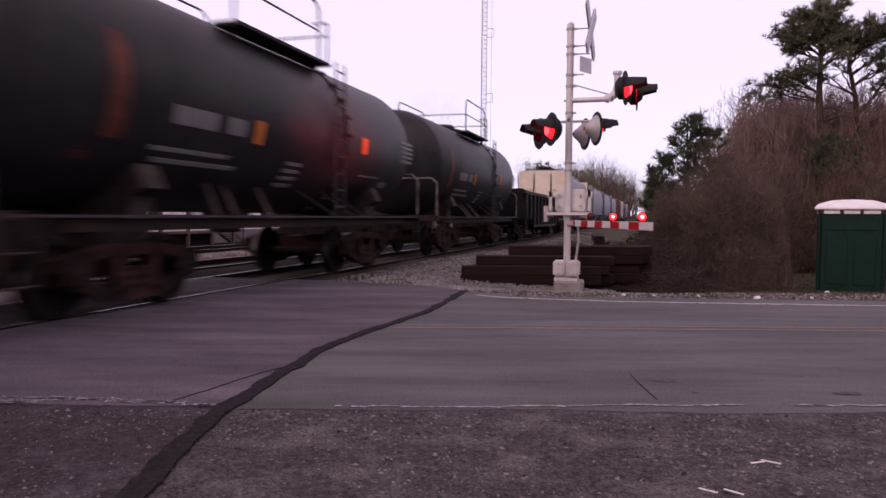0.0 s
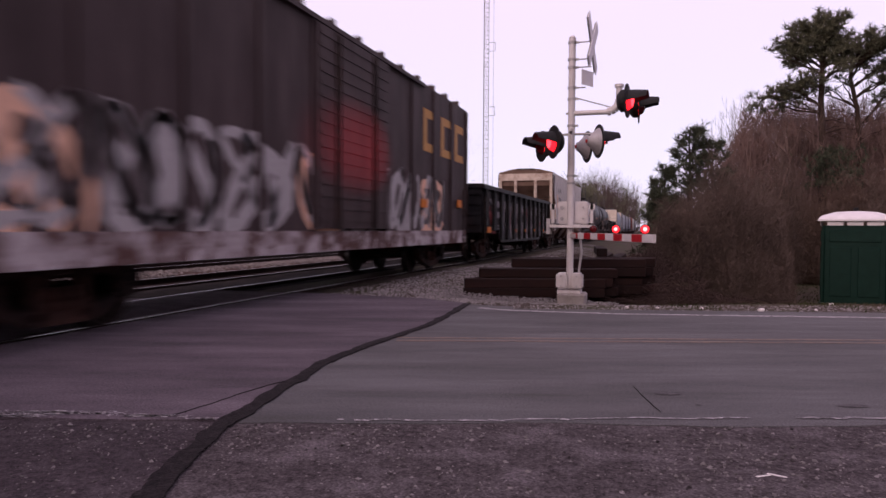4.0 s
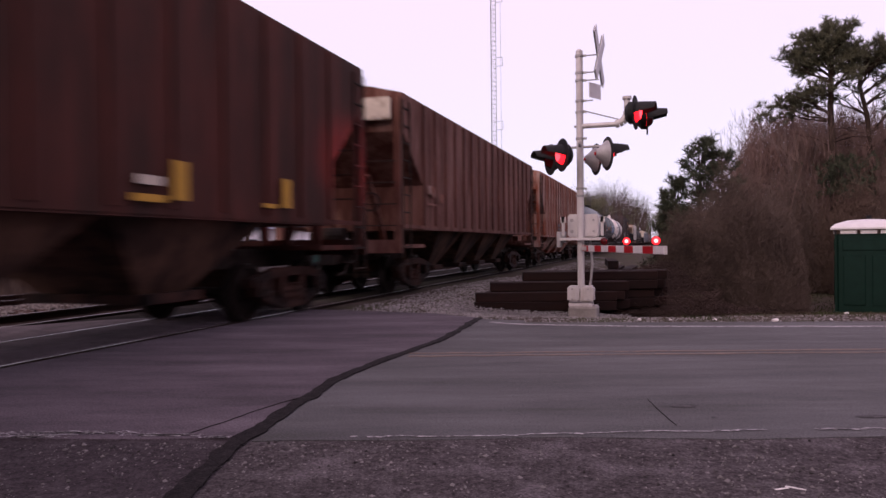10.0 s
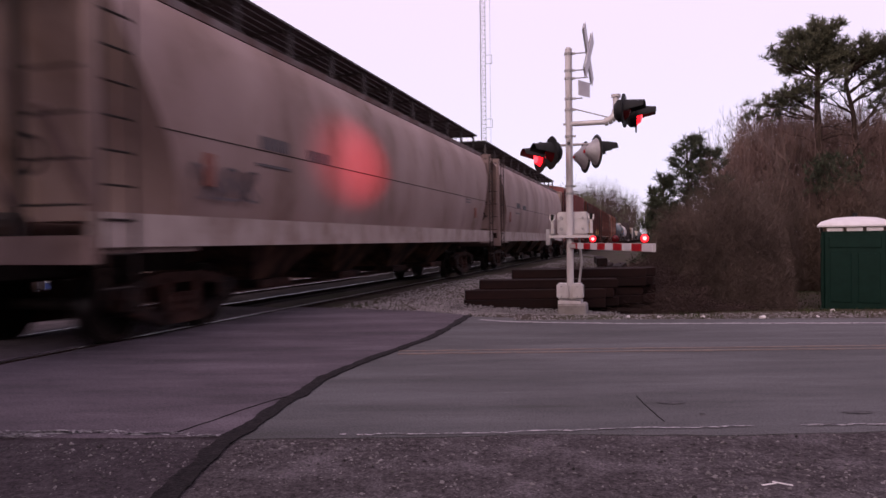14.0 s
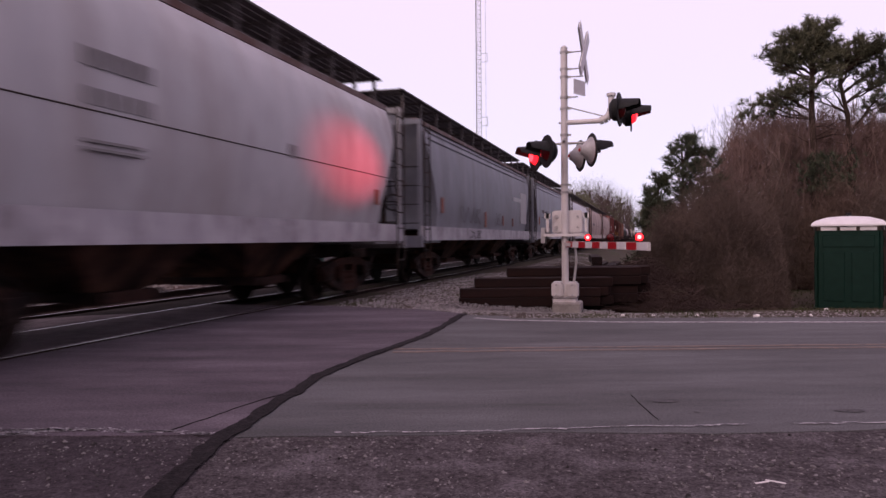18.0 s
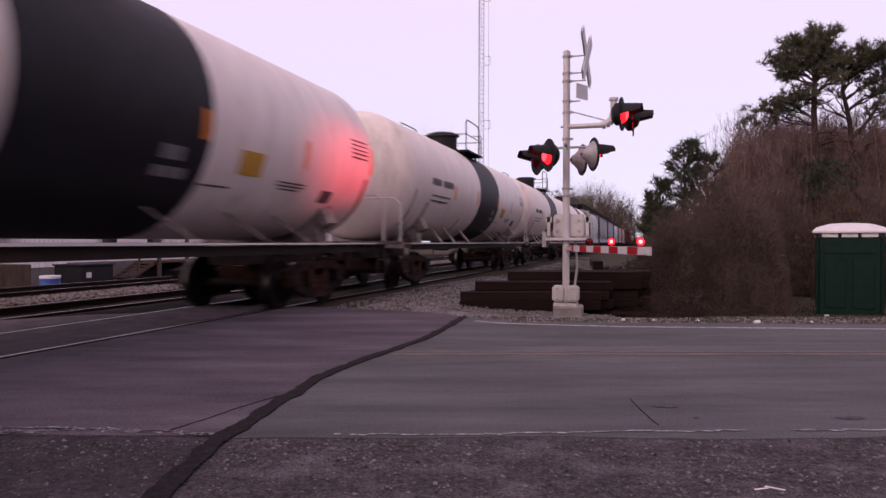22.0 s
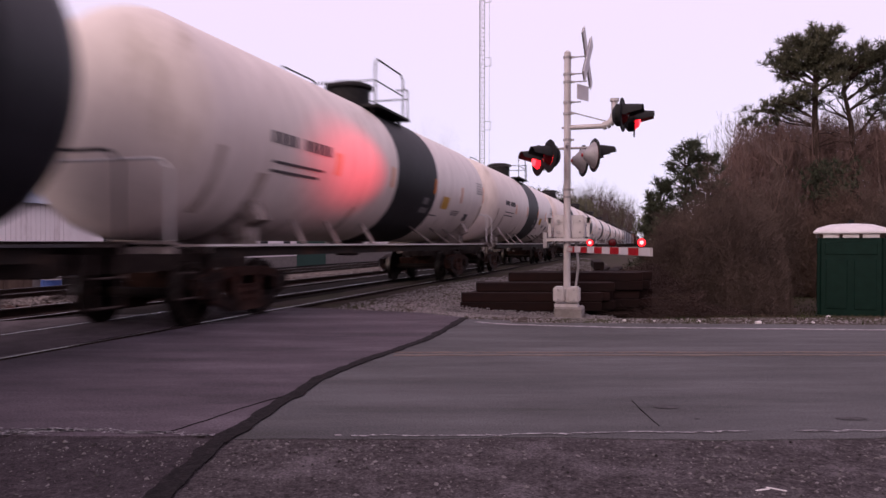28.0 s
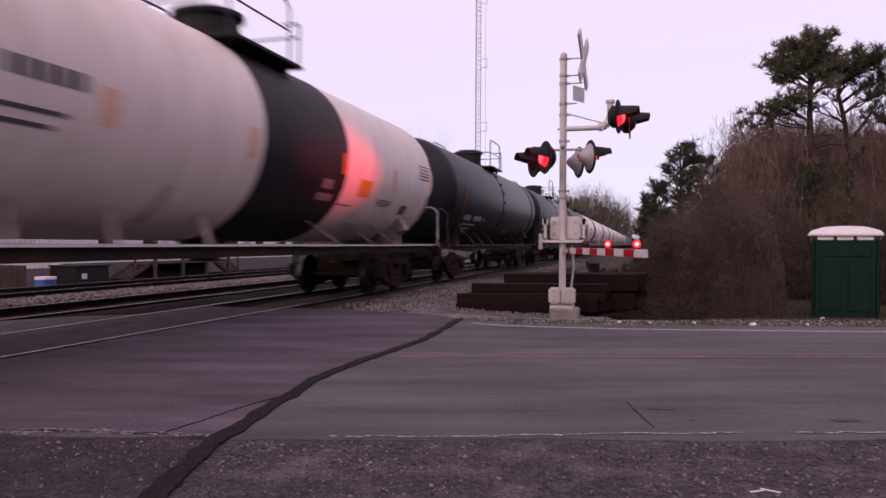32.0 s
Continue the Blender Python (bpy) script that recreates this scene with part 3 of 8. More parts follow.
BED = [(-18.4, -1.0), (-16.6, -0.26), (-15.4, -0.2), (-13.3, -0.2), (-13.05, -0.12), (-12.5, -0.1), (-11.75, -0.12), (-11.3, -0.21), (-8.5, -0.21), (-5.5, -0.2), (-4.95, -0.19), (-4.4, -0.2), (-3.9, -0.32), (-3.3, -0.52), (-2.7, -0.75)]
ballast_bed(BED, ((-4.95, -2.0),), ((-13.3, -11.3), (-5.9, -4.95)), 10.9, 900, "ballast_bed")
ballast_bed([(x, z) for x, z in BED if x < -10.9] + [(-10.9, -0.21), (-9.3, -0.23)], (), ((-13.3, -11.3),), -6, 10.9, "siding_bed")

# ---- the crossing signal ----
FLASH_0, FLASH_T = 5.9, 1.23
FLASHERS = []


def flash_on(t, phase):
    k = ((t - FLASH_0) / FLASH_T) % 1.0
    return (k < 0.5) == (phase == 0)


M_ALU = surface("weathered_aluminium_paint", (0.48, 0.45, 0.46), (0.62, 0.58, 0.59), 5, 0.5, 0.15, 0.1, dirt=(0.32, 0.28, 0.27), dirt_scale=2.5, dirt_at=0.62, stretch=(1, 1, 0.4))
M_ALU_DULL = surface("dull_cast_aluminium", (0.3, 0.28, 0.29), (0.42, 0.4, 0.41), 7, 0.55, 0.3, 0.15)
M_LAMPBLACK = surface("matt_black_lamp_paint", (0.012, 0.012, 0.013), (0.024, 0.023, 0.025), 8, 0.6, 0, 0.1)
M_SIGNWHITE = surface("reflective_white_sheet", (0.55, 0.52, 0.55), (0.66, 0.63, 0.66), 6, 0.5, 0, 0.05)
M_REDSHEET = surface("reflective_red_sheet", (0.3, 0.009, 0.016), (0.42, 0.015, 0.025), 9, 0.45, 0, 0.05)
M_LIT = glow("lit_red_lamp", (1.0, 0.008, 0.016), 3.5)
M_LIT_CORE = glow("lit_lamp_core", (1.0, 0.035, 0.05), 4.5)
M_TIPLIT = glow("lit_gate_lamp", (1.0, 0.012, 0.02), 2.8)
M_BULB_CORE = glow("lit_bulb_core", (1.0, 0.3, 0.3), 3.0)
M_CONCRETE = surface("pitted_concrete", (0.26, 0.24, 0.235), (0.36, 0.33, 0.32), 6, 0.9, 0, 0.4, dirt=(0.15, 0.13, 0.12), dirt_at=0.58)


M_REDGLASS = surface("unlit_red_glass", (0.06, 0.003, 0.005), (0.1, 0.006, 0.008), 12, 0.15, 0, 0.0)
SIG = Vector((-1.40, 12.86, 0))
signal = thing("crossing_signal", "silver crossing signal mast with red flashers and lowered gate", "crossing signal", at=Matrix.Translation(SIG))


def sig(name, bm, material, label="", smooth=False, parent=None):
    return part(name, bm, material, parent or signal, label, smooth)


sig("mast", tube(tube(B(), (0, 0, 0.05), (0, 0, 4.5), 0.062, 20), (0, 0, 4.5), (0, 0, 4.54), 0.066, 20, 0.03), M_ALU, "silver painted steel mast", True)
bm = B()
span(bm, (-0.2, -0.28, -0.4), (0.29, 0.28, -0.02))
bmesh.ops.bevel(bm, geom=bm.edges[:], offset=0.03, segments=1, affect='EDGES')
sig("footing", bm, M_CONCRETE, "grey concrete footing")
bm = B()
for x in (-0.13, 0.13):
    span(bm, (x - 0.1, -0.16, 0.05), (x + 0.1, 0.16, 0.33))
bmesh.ops.bevel(bm, geom=bm.edges[:], offset=0.03, segments=2, affect='EDGES')
span(bm, (-0.2, -0.2, -0.03), (0.2, 0.2, 0.03))
sig("junction_base", bm, M_ALU, "cast junction box base", True)
for x in (-0.14, 0.14):
    for z in (0.1, 0.28):
        sig("bolt", tube(B(), (x, -0.16, z), (x, -0.185, z), 0.018, 6), M_ALU_DULL)
for z in (4.42, 4.12, 3.98, 3.62, 3.42, 2.95, 2.06, 1.93):
    bm = B()
    revolve(bm, [(-0.02, 0.062), (-0.02, 0.075), (0.02, 0.075), (0.02, 0.062)], Matrix.Translation((0, 0, z)), 16, False)
    box(bm, (0.09, 0, z), (0.06, 0.03, 0.035))
    sig("clamp", bm, M_ALU_DULL)
# crossbuck: two boards on brackets, seen almost edge on, and the small plate under it
FACE = pose(0.36, 0, 4.38, 0, 0, -5)      # board space: +x is the face
for k, a in enumerate((24, -24)):
    bm = B()
    box(bm, (0.012 * k - 0.006, 0, 0), (0.012, 0.22, 1.16))
    bmesh.ops.transform(bm, matrix=FACE @ pose(0, 0, 0, 45 if k == 0 else -45), verts=bm.verts[:])
    sig("crossbuck_board", bm, M_SIGNWHITE, "white crossbuck board")
    bm = B()
    box(bm, (-0.02 - 0.012 * (1 - k), 0, 0), (0.008, 0.2, 1.12))
    bmesh.ops.transform(bm, matrix=FACE @ pose(0, 0, 0, 45 if k == 0 else -45), verts=bm.verts[:])
    sig("board_backing", bm, M_ALU_DULL)
bm = B()
box(bm, (0, 0, 0), (0.012, 0.36, 0.26))
bmesh.ops.transform(bm, matrix=pose(0.27, 0, 3.78, 0, 0, -28), verts=bm.verts[:])
sig("track_plate", bm, M_SIGNWHITE, "small white sign plate")
for z in (4.42, 4.12, 3.98, 3.62):
    bm = B()
    tube(bm, (0.07, 0, z), (0.34 if z > 3.9 else 0.24, 0, z), 0.012, 6)
    sig("bracket", bm, M_ALU_DULL)
# cantilever pipe with an elbow
bm = B()
tube(bm, (0.0, 0, 3.17), (0.66, -0.02, 3.17), 0.045, 14)
sig("arm_pipe", bm, M_ALU, "silver arm pipe", True)
bm = B()
pts = [Vector((0.62, -0.02, 3.17)) + Vector((0.2 * math.sin(k), 0, 0.2 * (1 - math.cos(k)))) for k in np.linspace(0, math.pi / 2, 6)]
for a, b in zip(pts, pts[1:]):
    tube(bm, a, b, 0.07, 14)
tube(bm, pts[-1], pts[-1] + Vector((0, 0, 0.22)), 0.055, 14)
tube(bm, pts[-1] + Vector((0, 0, 0.22)), pts[-1] + Vector((0, 0, 0.27)), 0.08, 14)
sig("elbow", bm, M_ALU, "cast pipe elbow", True)
sig("stay_rod", tube(B(), (0.05, 0, 3.45), (0.68, -0.02, 3.25), 0.012, 6), M_ALU_DULL)
sig("stay_rod", tube(B(), (-0.1, 0, 3.17), (0.0, 0, 3.17), 0.02, 6), M_ALU_DULL)
# crossarm of the lower lamps
bm = B()
tube(bm, (-0.08, 0.3, 2.83), (0.05, -0.35, 2.83), 0.028, 10)
tube(bm, (-0.24, 0.02, 2.80), (0.5, -0.02, 2.80), 0.022, 10)
sig("crossarm", bm, M_ALU_DULL, "lamp crossarm", True)


def lamp(place, turn, phase, back):
    """A flasher that faces its own +x: black disc, visor, back shell, red lens and the bowl that turns behind it."""
    m = Matrix.Translation(Vector(place) - SIG) @ pose(0, 0, 0, 0, 0, turn)
    ax = pose(0, 0, 0, 0, 90, 0)
    bm = B()
    revolve(bm, [(-0.012, 0.17), (-0.012, 0.28), (0.0, 0.29), (0.012, 0.28), (0.012, 0.17)], ax, 32, False)
    d = part("signal_lamp", bm, M_LAMPBLACK, signal, "round black-backed flasher lamp", True, at=m)
    bm = B()
    n = 24
    rings = []
    for x, r, low in ((0.0, 0.185, -0.15), (0.17, 0.175, 0.05), (0.34, 0.16, 0.3)):
        rings.append([Vector((x, r * math.cos(k), r * math.sin(k))) for k in np.linspace(low, math.pi - low, n)])
    for inner in (0, 1):
        vs = []
        for ring in rings:
            vs.append([bm.verts.new((p.x, p.y * (0.96 if inner else 1), p.z * (0.96 if inner else 1))) for p in ring])
        for i in range(n - 1):
            for a, b in zip(vs, vs[1:]):
                bm.faces.new((a[i], a[i + 1], b[i + 1], b[i]))
    part("visor", bm, M_LAMPBLACK, d, "black visor hood", True)
    bm = B()
    revolve(bm, [(-0.014, 0.23), (-0.05, 0.2), (-0.15, 0.1), (-0.2, 0.07), (-0.21, 0.02)] if back == 'cone' else [(-0.014, 0.19), (-0.1, 0.19), (-0.16, 0.12), (-0.17, 0.03)], ax, 24, False)
    part("back_shell", bm, M_ALU_DULL if back == 'cone' else M_LAMPBLACK, d, "grey cast back shell" if back == 'cone' else "", True)
    if back == 'cone':
        part("peep_lens", revolve(B(), [(-0.225, 0.03), (-0.205, 0.03)], ax, 10), M_REDSHEET, d)
    # the lens turns in its ring: one face glows, the other is unlit red glass
    bm = B()
    revolve(bm, [(0.11, 0.01), (0.105, 0.05), (0.08, 0.11), (0.0, 0.165)], ax, 24, False)
    k1 = len(bm.faces)
    revolve(bm, [(-0.004, 0.165), (-0.08, 0.11), (-0.105, 0.05), (-0.11, 0.01)], ax, 24, False)
    me = mesh_of("lens", bm, M_LIT, True)
    me.materials.append(M_REDGLASS)
    me.materials.append(M_LIT_CORE)
    for f in me.polygons:
        f.material_index = (2 if f.center.x > 0.09 else 0) if f.center.x > 0 else 1
    bowl = part("lens", me, None, d, "round red signal lens")
    FLASHERS.append((bowl, Matrix(), phase))
    return d


lamp((-1.67, 12.5, 2.63), 211, 0, 'flat')
lamp((-1.99, 13.3, 2.65), 211, 1, 'flat')
lamp((-0.90, 12.50, 2.62), 24, 0, 'cone')
lamp((-1.16, 13.3, 2.62), 24, 1, 'cone')
lamp((-0.43, 12.5, 3.29), -8, 0, 'flat')
lamp((-0.25, 13.1, 3.28), 2, 1, 'flat')
sig("lamp_bracket", pipe(B(), [(0.82, -0.02, 3.44), (0.92, -0.3, 3.4), (1.04, 0.1, 3.4)], 0.03, 8), M_ALU_DULL)
# gate mechanism
bm = B()
span(bm, (-0.24, 0.07, 1.2), (0.3, 0.46, 1.61))
bmesh.ops.bevel(bm, geom=bm.edges[:], offset=0.025, segments=2, affect='EDGES')
sig("gate_mechanism", bm, M_ALU, "silver gate mechanism housing", True)
for x, z in ((-0.16, 1.3), (-0.16, 1.5), (0.22, 1.3), (0.22, 1.5)):
    sig("cover_bolt", tube(B(), (x, 0.075, z), (x, 0.03, z), 0.034 if x < 0 else 0.02, 8), M_ALU_DULL)
for x in (-0.3, 0.38):
    bm = B()
    span(bm, (x - 0.025, -0.1, 1.22), (x + 0.025, -0.04, 1.56))
    span(bm, (x - 0.05, -0.1, 1.46), (x + 0.05, -0.03, 1.56))
    sig("yoke_arm", bm, M_ALU, "gate yoke arm")
bm = B()
span(bm, (-0.36, -0.14, 1.14), (0.42, 0.14, 1.19))
sig("yoke_plate", bm, M_ALU)
bm = B()
for x, y, h in ((-0.38, 0.02, 0.28), (-0.32, 0.12, 0.2)):
    span(bm, (x - 0.035, y - 0.12, 1.14 - h + 0.16), (x + 0.035, y + 0.12, 1.3))
sig("counterweight", bm, M_ALU_DULL, "gate counterweight")
sig("conduit", pipe(B(), [(0.16, 0.02, 1.15), (0.2, 0.02, 0.7), (0.15, 0.02, 0.3)], 0.022, 8), M_ALU_DULL)
# the arm, lowered across the far lane; its stripes are sheets set on it
GA, GB = Vector((0.06, -0.16, 1.0)), Vector((1.43, -3.86, 1.0))
gd = (GB - GA).normalized()
turn = gd.to_track_quat('Y', 'Z').to_matrix().to_4x4()
arm = sig("gate_arm", bar(B(), GA, GB, 0.03, 0.105), M_ALU, "lowered gate arm with red and white stripes")
sig("arm_root", bar(B(), (0.0, 0.0, 1.0), GA + gd * 0.3, 0.06, 0.07), M_ALU)
n = 10
ln = (GB - GA).length
for i in range(n):
    a, b = GA + gd * (0.02 + ln * i / n), GA + gd * (ln * (i + 1) / n - 0.003)
    bm = B()
    bar(bm, a, b, 0.044, 0.095)
    part("stripe", bm, M_REDSHEET if i % 2 == 0 else M_SIGNWHITE, arm, "red reflective stripe" if i % 2 == 0 else "white reflective stripe")
for s, phase in ((3.62, None), (2.44, 0), (1.30, 1)):
    c = GA + gd * s + Vector((0, 0, 0.115))
    bm = B()
    tube(bm, c + Vector((0, -0.01, 0)), c + Vector((0, 0.06, 0)), 0.062, 16)
    bar(bm, c - Vector((0, 0, 0.12)), c - Vector((0, 0, 0.05)), 0.03, 0.03)
    g = part("gate_lamp", bm, M_LAMPBLACK, arm, "small round red gate lamp", True)
    bm = B()
    revolve(bm, [(0.04, 0.004), (0.035, 0.025), (0.022, 0.042), (0.0, 0.05)], pose(0, 0, 0, 0, 90, 0), 18, False)
    revolve(bm, [(-0.003, 0.05), (-0.022, 0.042), (-0.035, 0.025), (-0.04, 0.004)], pose(0, 0, 0, 0, 90, 0), 18, False)
    me = mesh_of("bulb", bm, M_TIPLIT, True)
    me.materials.append(M_REDGLASS)
    me.materials.append(M_BULB_CORE)
    for f in me.polygons:
        f.material_index = (2 if f.center.x > 0.03 else 0) if f.center.x > 0 else 1
    base = Matrix.Translation(c + Vector((0, -0.03, 0))) @ pose(0, 0, 0, 0, 0, -88)
    bulb = part("bulb", me, None, g, "round red gate lamp face", at=base)
    if phase is not None:
        FLASHERS.append((bulb, base, phase))

# ---- trees and brush ----
def prisms(name, segs, material):
    """Thin three-sided twigs from [(p, q, r0, r1)]."""
    v, f = [], []
    for p, q, r0, r1 in segs:
        d = q - p
        if d.length < 1e-5:
            continue
        d.normalize()
        a = d.cross(Vector((0.3, 0.2, 1.0) if abs(d.z) < 0.9 else (1, 0, 0))).normalized()
        b = d.cross(a)
        k = len(v)
        for c, r in ((p, r0), (q, r1)):
            for j in range(3):
                w = 2.0944 * j
                v.append(tuple(c + (a * math.cos(w) + b * math.sin(w)) * r))
        f += [(k, k + 1, k + 4, k + 3), (k + 1, k + 2, k + 5, k + 4), (k + 2, k, k + 3, k + 5)]
    return raw(name, v, f, material)


def sweep(name, pts, radii, material, n=8):
    """One closed, knotted trunk along pts."""
    v, f = [], []
    for i, (p, r) in enumerate(zip(pts, radii)):
        d = (pts[min(i + 1, len(pts) - 1)] - pts[max(i - 1, 0)]).normalized()
        a = d.cross(Vector((0.0, 1.0, 0.2))).normalized()
        b = d.cross(a)
        for j in range(n):
            w = 6.2832 * j / n
            k = r * (1 + 0.14 * noise.noise((p.z * 2.0, j * 1.7, r * 9)))
            v.append(tuple(p + (a * math.cos(w) + b * math.sin(w)) * k))
    for i in range(len(pts) - 1):
        for j in range(n):
            f.append((i * n + j, i * n + (j + 1) % n, (i + 1) * n + (j + 1) % n, (i + 1) * n + j))
    f += [tuple(range(n))[::-1], tuple(range((len(pts) - 1) * n, len(pts) * n))]
    return raw(name, v, f, material)


def grow(rnd, p, d, length, r, depth, segs, split=3, up=0.15, spread=0.6, shrink=0.68, tips=None):
    """A limb in two bent pieces, then its forks."""
    for k in range(2):
        d2 = (d + Vector((rnd.gauss(0, 0.12), rnd.gauss(0, 0.12), rnd.gauss(0, 0.1) + up * 0.3))).normalized()
        q = p + d2 * length / 2
        segs.append((p, q, r, r * 0.8))
        p, d, r = q, d2, r * 0.8
    if depth == 0:
        if tips is not None:
            tips.append((p, d))
        return
    for k in range(split if rnd.random() < 0.8 else split - 1):
        nd = (d + Vector((rnd.gauss(0, spread), rnd.gauss(0, spread), rnd.gauss(up, spread * 0.6)))).normalized()
        grow(rnd, p, nd, length * shrink * rnd.uniform(0.75, 1.2), r * 0.62, depth - 1, segs, split, up, spread, shrink, tips)


M_TWIG = surface("bare_brown_twigs", (0.05, 0.036, 0.031), (0.135, 0.1, 0.086), 0.9, 0.9, 0, 0.2, per_object=0.2)
M_TWIG_DARK = surface("dark_brown_stems", (0.026, 0.016, 0.014), (0.07, 0.046, 0.04), 1.2, 0.9, 0, 0.2)
M_TWIG_GREY = surface("bare_grey_twigs", (0.05, 0.036, 0.033), (0.1, 0.072, 0.065), 4, 0.9, 0, 0.2, per_object=0.2)
M_TWIG_RED = surface("reddish_bare_twigs", (0.085, 0.053, 0.047), (0.2, 0.133, 0.12), 0.7, 0.9, 0, 0.2)
M_TWIG_WARM = surface("warm_brown_twigs", (0.05, 0.033, 0.027), (0.13, 0.09, 0.074), 0.8, 0.9, 0, 0.2)
M_TWIG_PALE = surface("pale_grey_pink_twigs", (0.09, 0.066, 0.063), (0.2, 0.15, 0.143), 0.8, 0.9, 0, 0.2)
M_STEM = surface("pale_reddish_stem_bark", (0.1, 0.068, 0.058), (0.18, 0.125, 0.108), 6, 0.85, 0, 0.3)
M_BARK = surface("pine_bark", (0.028, 0.02, 0.017), (0.06, 0.042, 0.035), 9, 0.95, 0, 0.8, stretch=(1, 1, 0.3))
M_NEEDLE = surface("pine_needles", (0.052, 0.054, 0.034), (0.13, 0.126, 0.082), 5, 0.7, 0, 0.1, per_object=0.15)


def bare_tree(rnd, x, y, height, material, label, depth=5, thick=None, name="bare_tree", spread=0.5):
    z = lie(x, y) if y < 200 else -0.6
    tree = thing(name, label, "tree", "bare trees", at=Matrix.Translation((x, y, z)))
    r = thick or height * 0.018
    trunk, crown = [], []
    p = Vector((0, 0, -0.1))
    tops = []
    grow(rnd, p, Vector((0, 0, 1)), height * 0.28, r, 0, trunk, tips=tops)
    for k in range(4):
        d = Vector((rnd.gauss(0, 0.45), rnd.gauss(0, 0.45), 1)).normalized()
        grow(rnd, tops[0][0], d, height * rnd.uniform(0.2, 0.27), r * 0.6, depth, crown, 3, 0.2, spread, 0.72)
    part("trunk", prisms("trunk", trunk, material), None, tree)
    part("crown", prisms("crown", crown, material), None, tree, "bare crown of fine twigs")
    return tree


def needles(rnd, tips, material, size, count, name="crown"):
    v, f = [], []
    for p, d in tips:
        for k in range(int(count * 1.7)):
            u = Vector((rnd.gauss(0, 1), rnd.gauss(0, 1), rnd.gauss(0.35, 0.9)))
            u = (u.normalized() + d * 0.35).normalized()
            a = u.cross(Vector((rnd.gauss(0, 1), rnd.gauss(0, 1), rnd.gauss(0, 1)))).normalized() * size * 0.075
            s = p + Vector((rnd.gauss(0, 0.3), rnd.gauss(0, 0.3), rnd.gauss(0, 0.25))) * size
            e = s + u * size * rnd.uniform(0.7, 1.25)
            i = len(v)
            v += [tuple(s - a * 0.5), tuple(s + a * 0.5), tuple(e + a * 0.3), tuple(e - a * 0.3)]
            f.append((i, i + 1, i + 2, i + 3))
    return raw(name, v, f, material)


rt = random.Random(11)


def tufts(rnd, spots, material, size, count, name="crown"):
    """Bunches of needles: each spot (p, d) carries a brush of short stiff needles round its own twig end."""
    v, f = [], []
    for p, d in spots:
        s0 = size * rnd.uniform(0.7, 1.25)
        for k in range(count):
            u = Vector((rnd.gauss(0, 1), rnd.gauss(0, 1), rnd.gauss(0.1, 0.9))).normalized()
            u = (u + d * 0.75 + Vector((0, 0, 0.25))).normalized()
            a = u.cross(Vector((rnd.gauss(0, 1), rnd.gauss(0, 1), rnd.gauss(0, 1)))).normalized() * s0 * 0.06
            s = p - d * s0 * rnd.uniform(0, 0.9)
            e = s + u * s0 * rnd.uniform(0.6, 1.1)
            i = len(v)
            v += [tuple(s - a), tuple(s + a), tuple(e)]
            f.append((i, i + 1, i + 2))
    return raw(name, v, f, material)


def limb(rnd, a, b, r0, segs, spots, twigs, reach, start=0.4, sag=0.12, droop=0.0):
    """A bent limb from a to b with side twigs on its outer part; the twig ends carry the needles."""
    n = 6
    pts = [a.lerp(b, i / n) + Vector((rnd.gauss(0, 0.05), rnd.gauss(0, 0.05), sag * math.sin(math.pi * i / n) + rnd.gauss(0, 0.04))) * ((b - a).length * 0.5 if 0 < i < n else 0) for i in range(n + 1)]
    for i in range(n):
        segs.append((pts[i], pts[i + 1], r0 * (1 - 0.14 * i), r0 * (1 - 0.14 * (i + 1))))
    for k in range(twigs):
        u = start + (1 - start) * (k + rnd.random()) / twigs
        i = min(n - 1, int(u * n))
        p = pts[i].lerp(pts[i + 1], u * n - i)
        d = ((b - a).normalized() * 0.55 + Vector((rnd.gauss(0, 0.6), rnd.gauss(0, 0.6), rnd.gauss(0.18 - droop, 0.35)))).normalized()
        q = p + d * reach * rnd.uniform(0.5, 1.15) * (1.25 - 0.6 * u)
        m = p.lerp(q, 0.55) + Vector((rnd.gauss(0, 0.03), rnd.gauss(0, 0.03), rnd.gauss(0, 0.03)))
        segs += [(p, m, r0 * 0.2, r0 * 0.15), (m, q, r0 * 0.15, 0.006)]
        spots.append((q, (q - m).normalized()))
        for j in range(3):
            e = m + Vector((rnd.gauss(0, 0.5), rnd.gauss(0, 0.5), rnd.gauss(0.25, 0.35))) * reach * 0.55
            segs.append((m, e, r0 * 0.1, 0.005))
            spots.append((e, (e - m).normalized()))


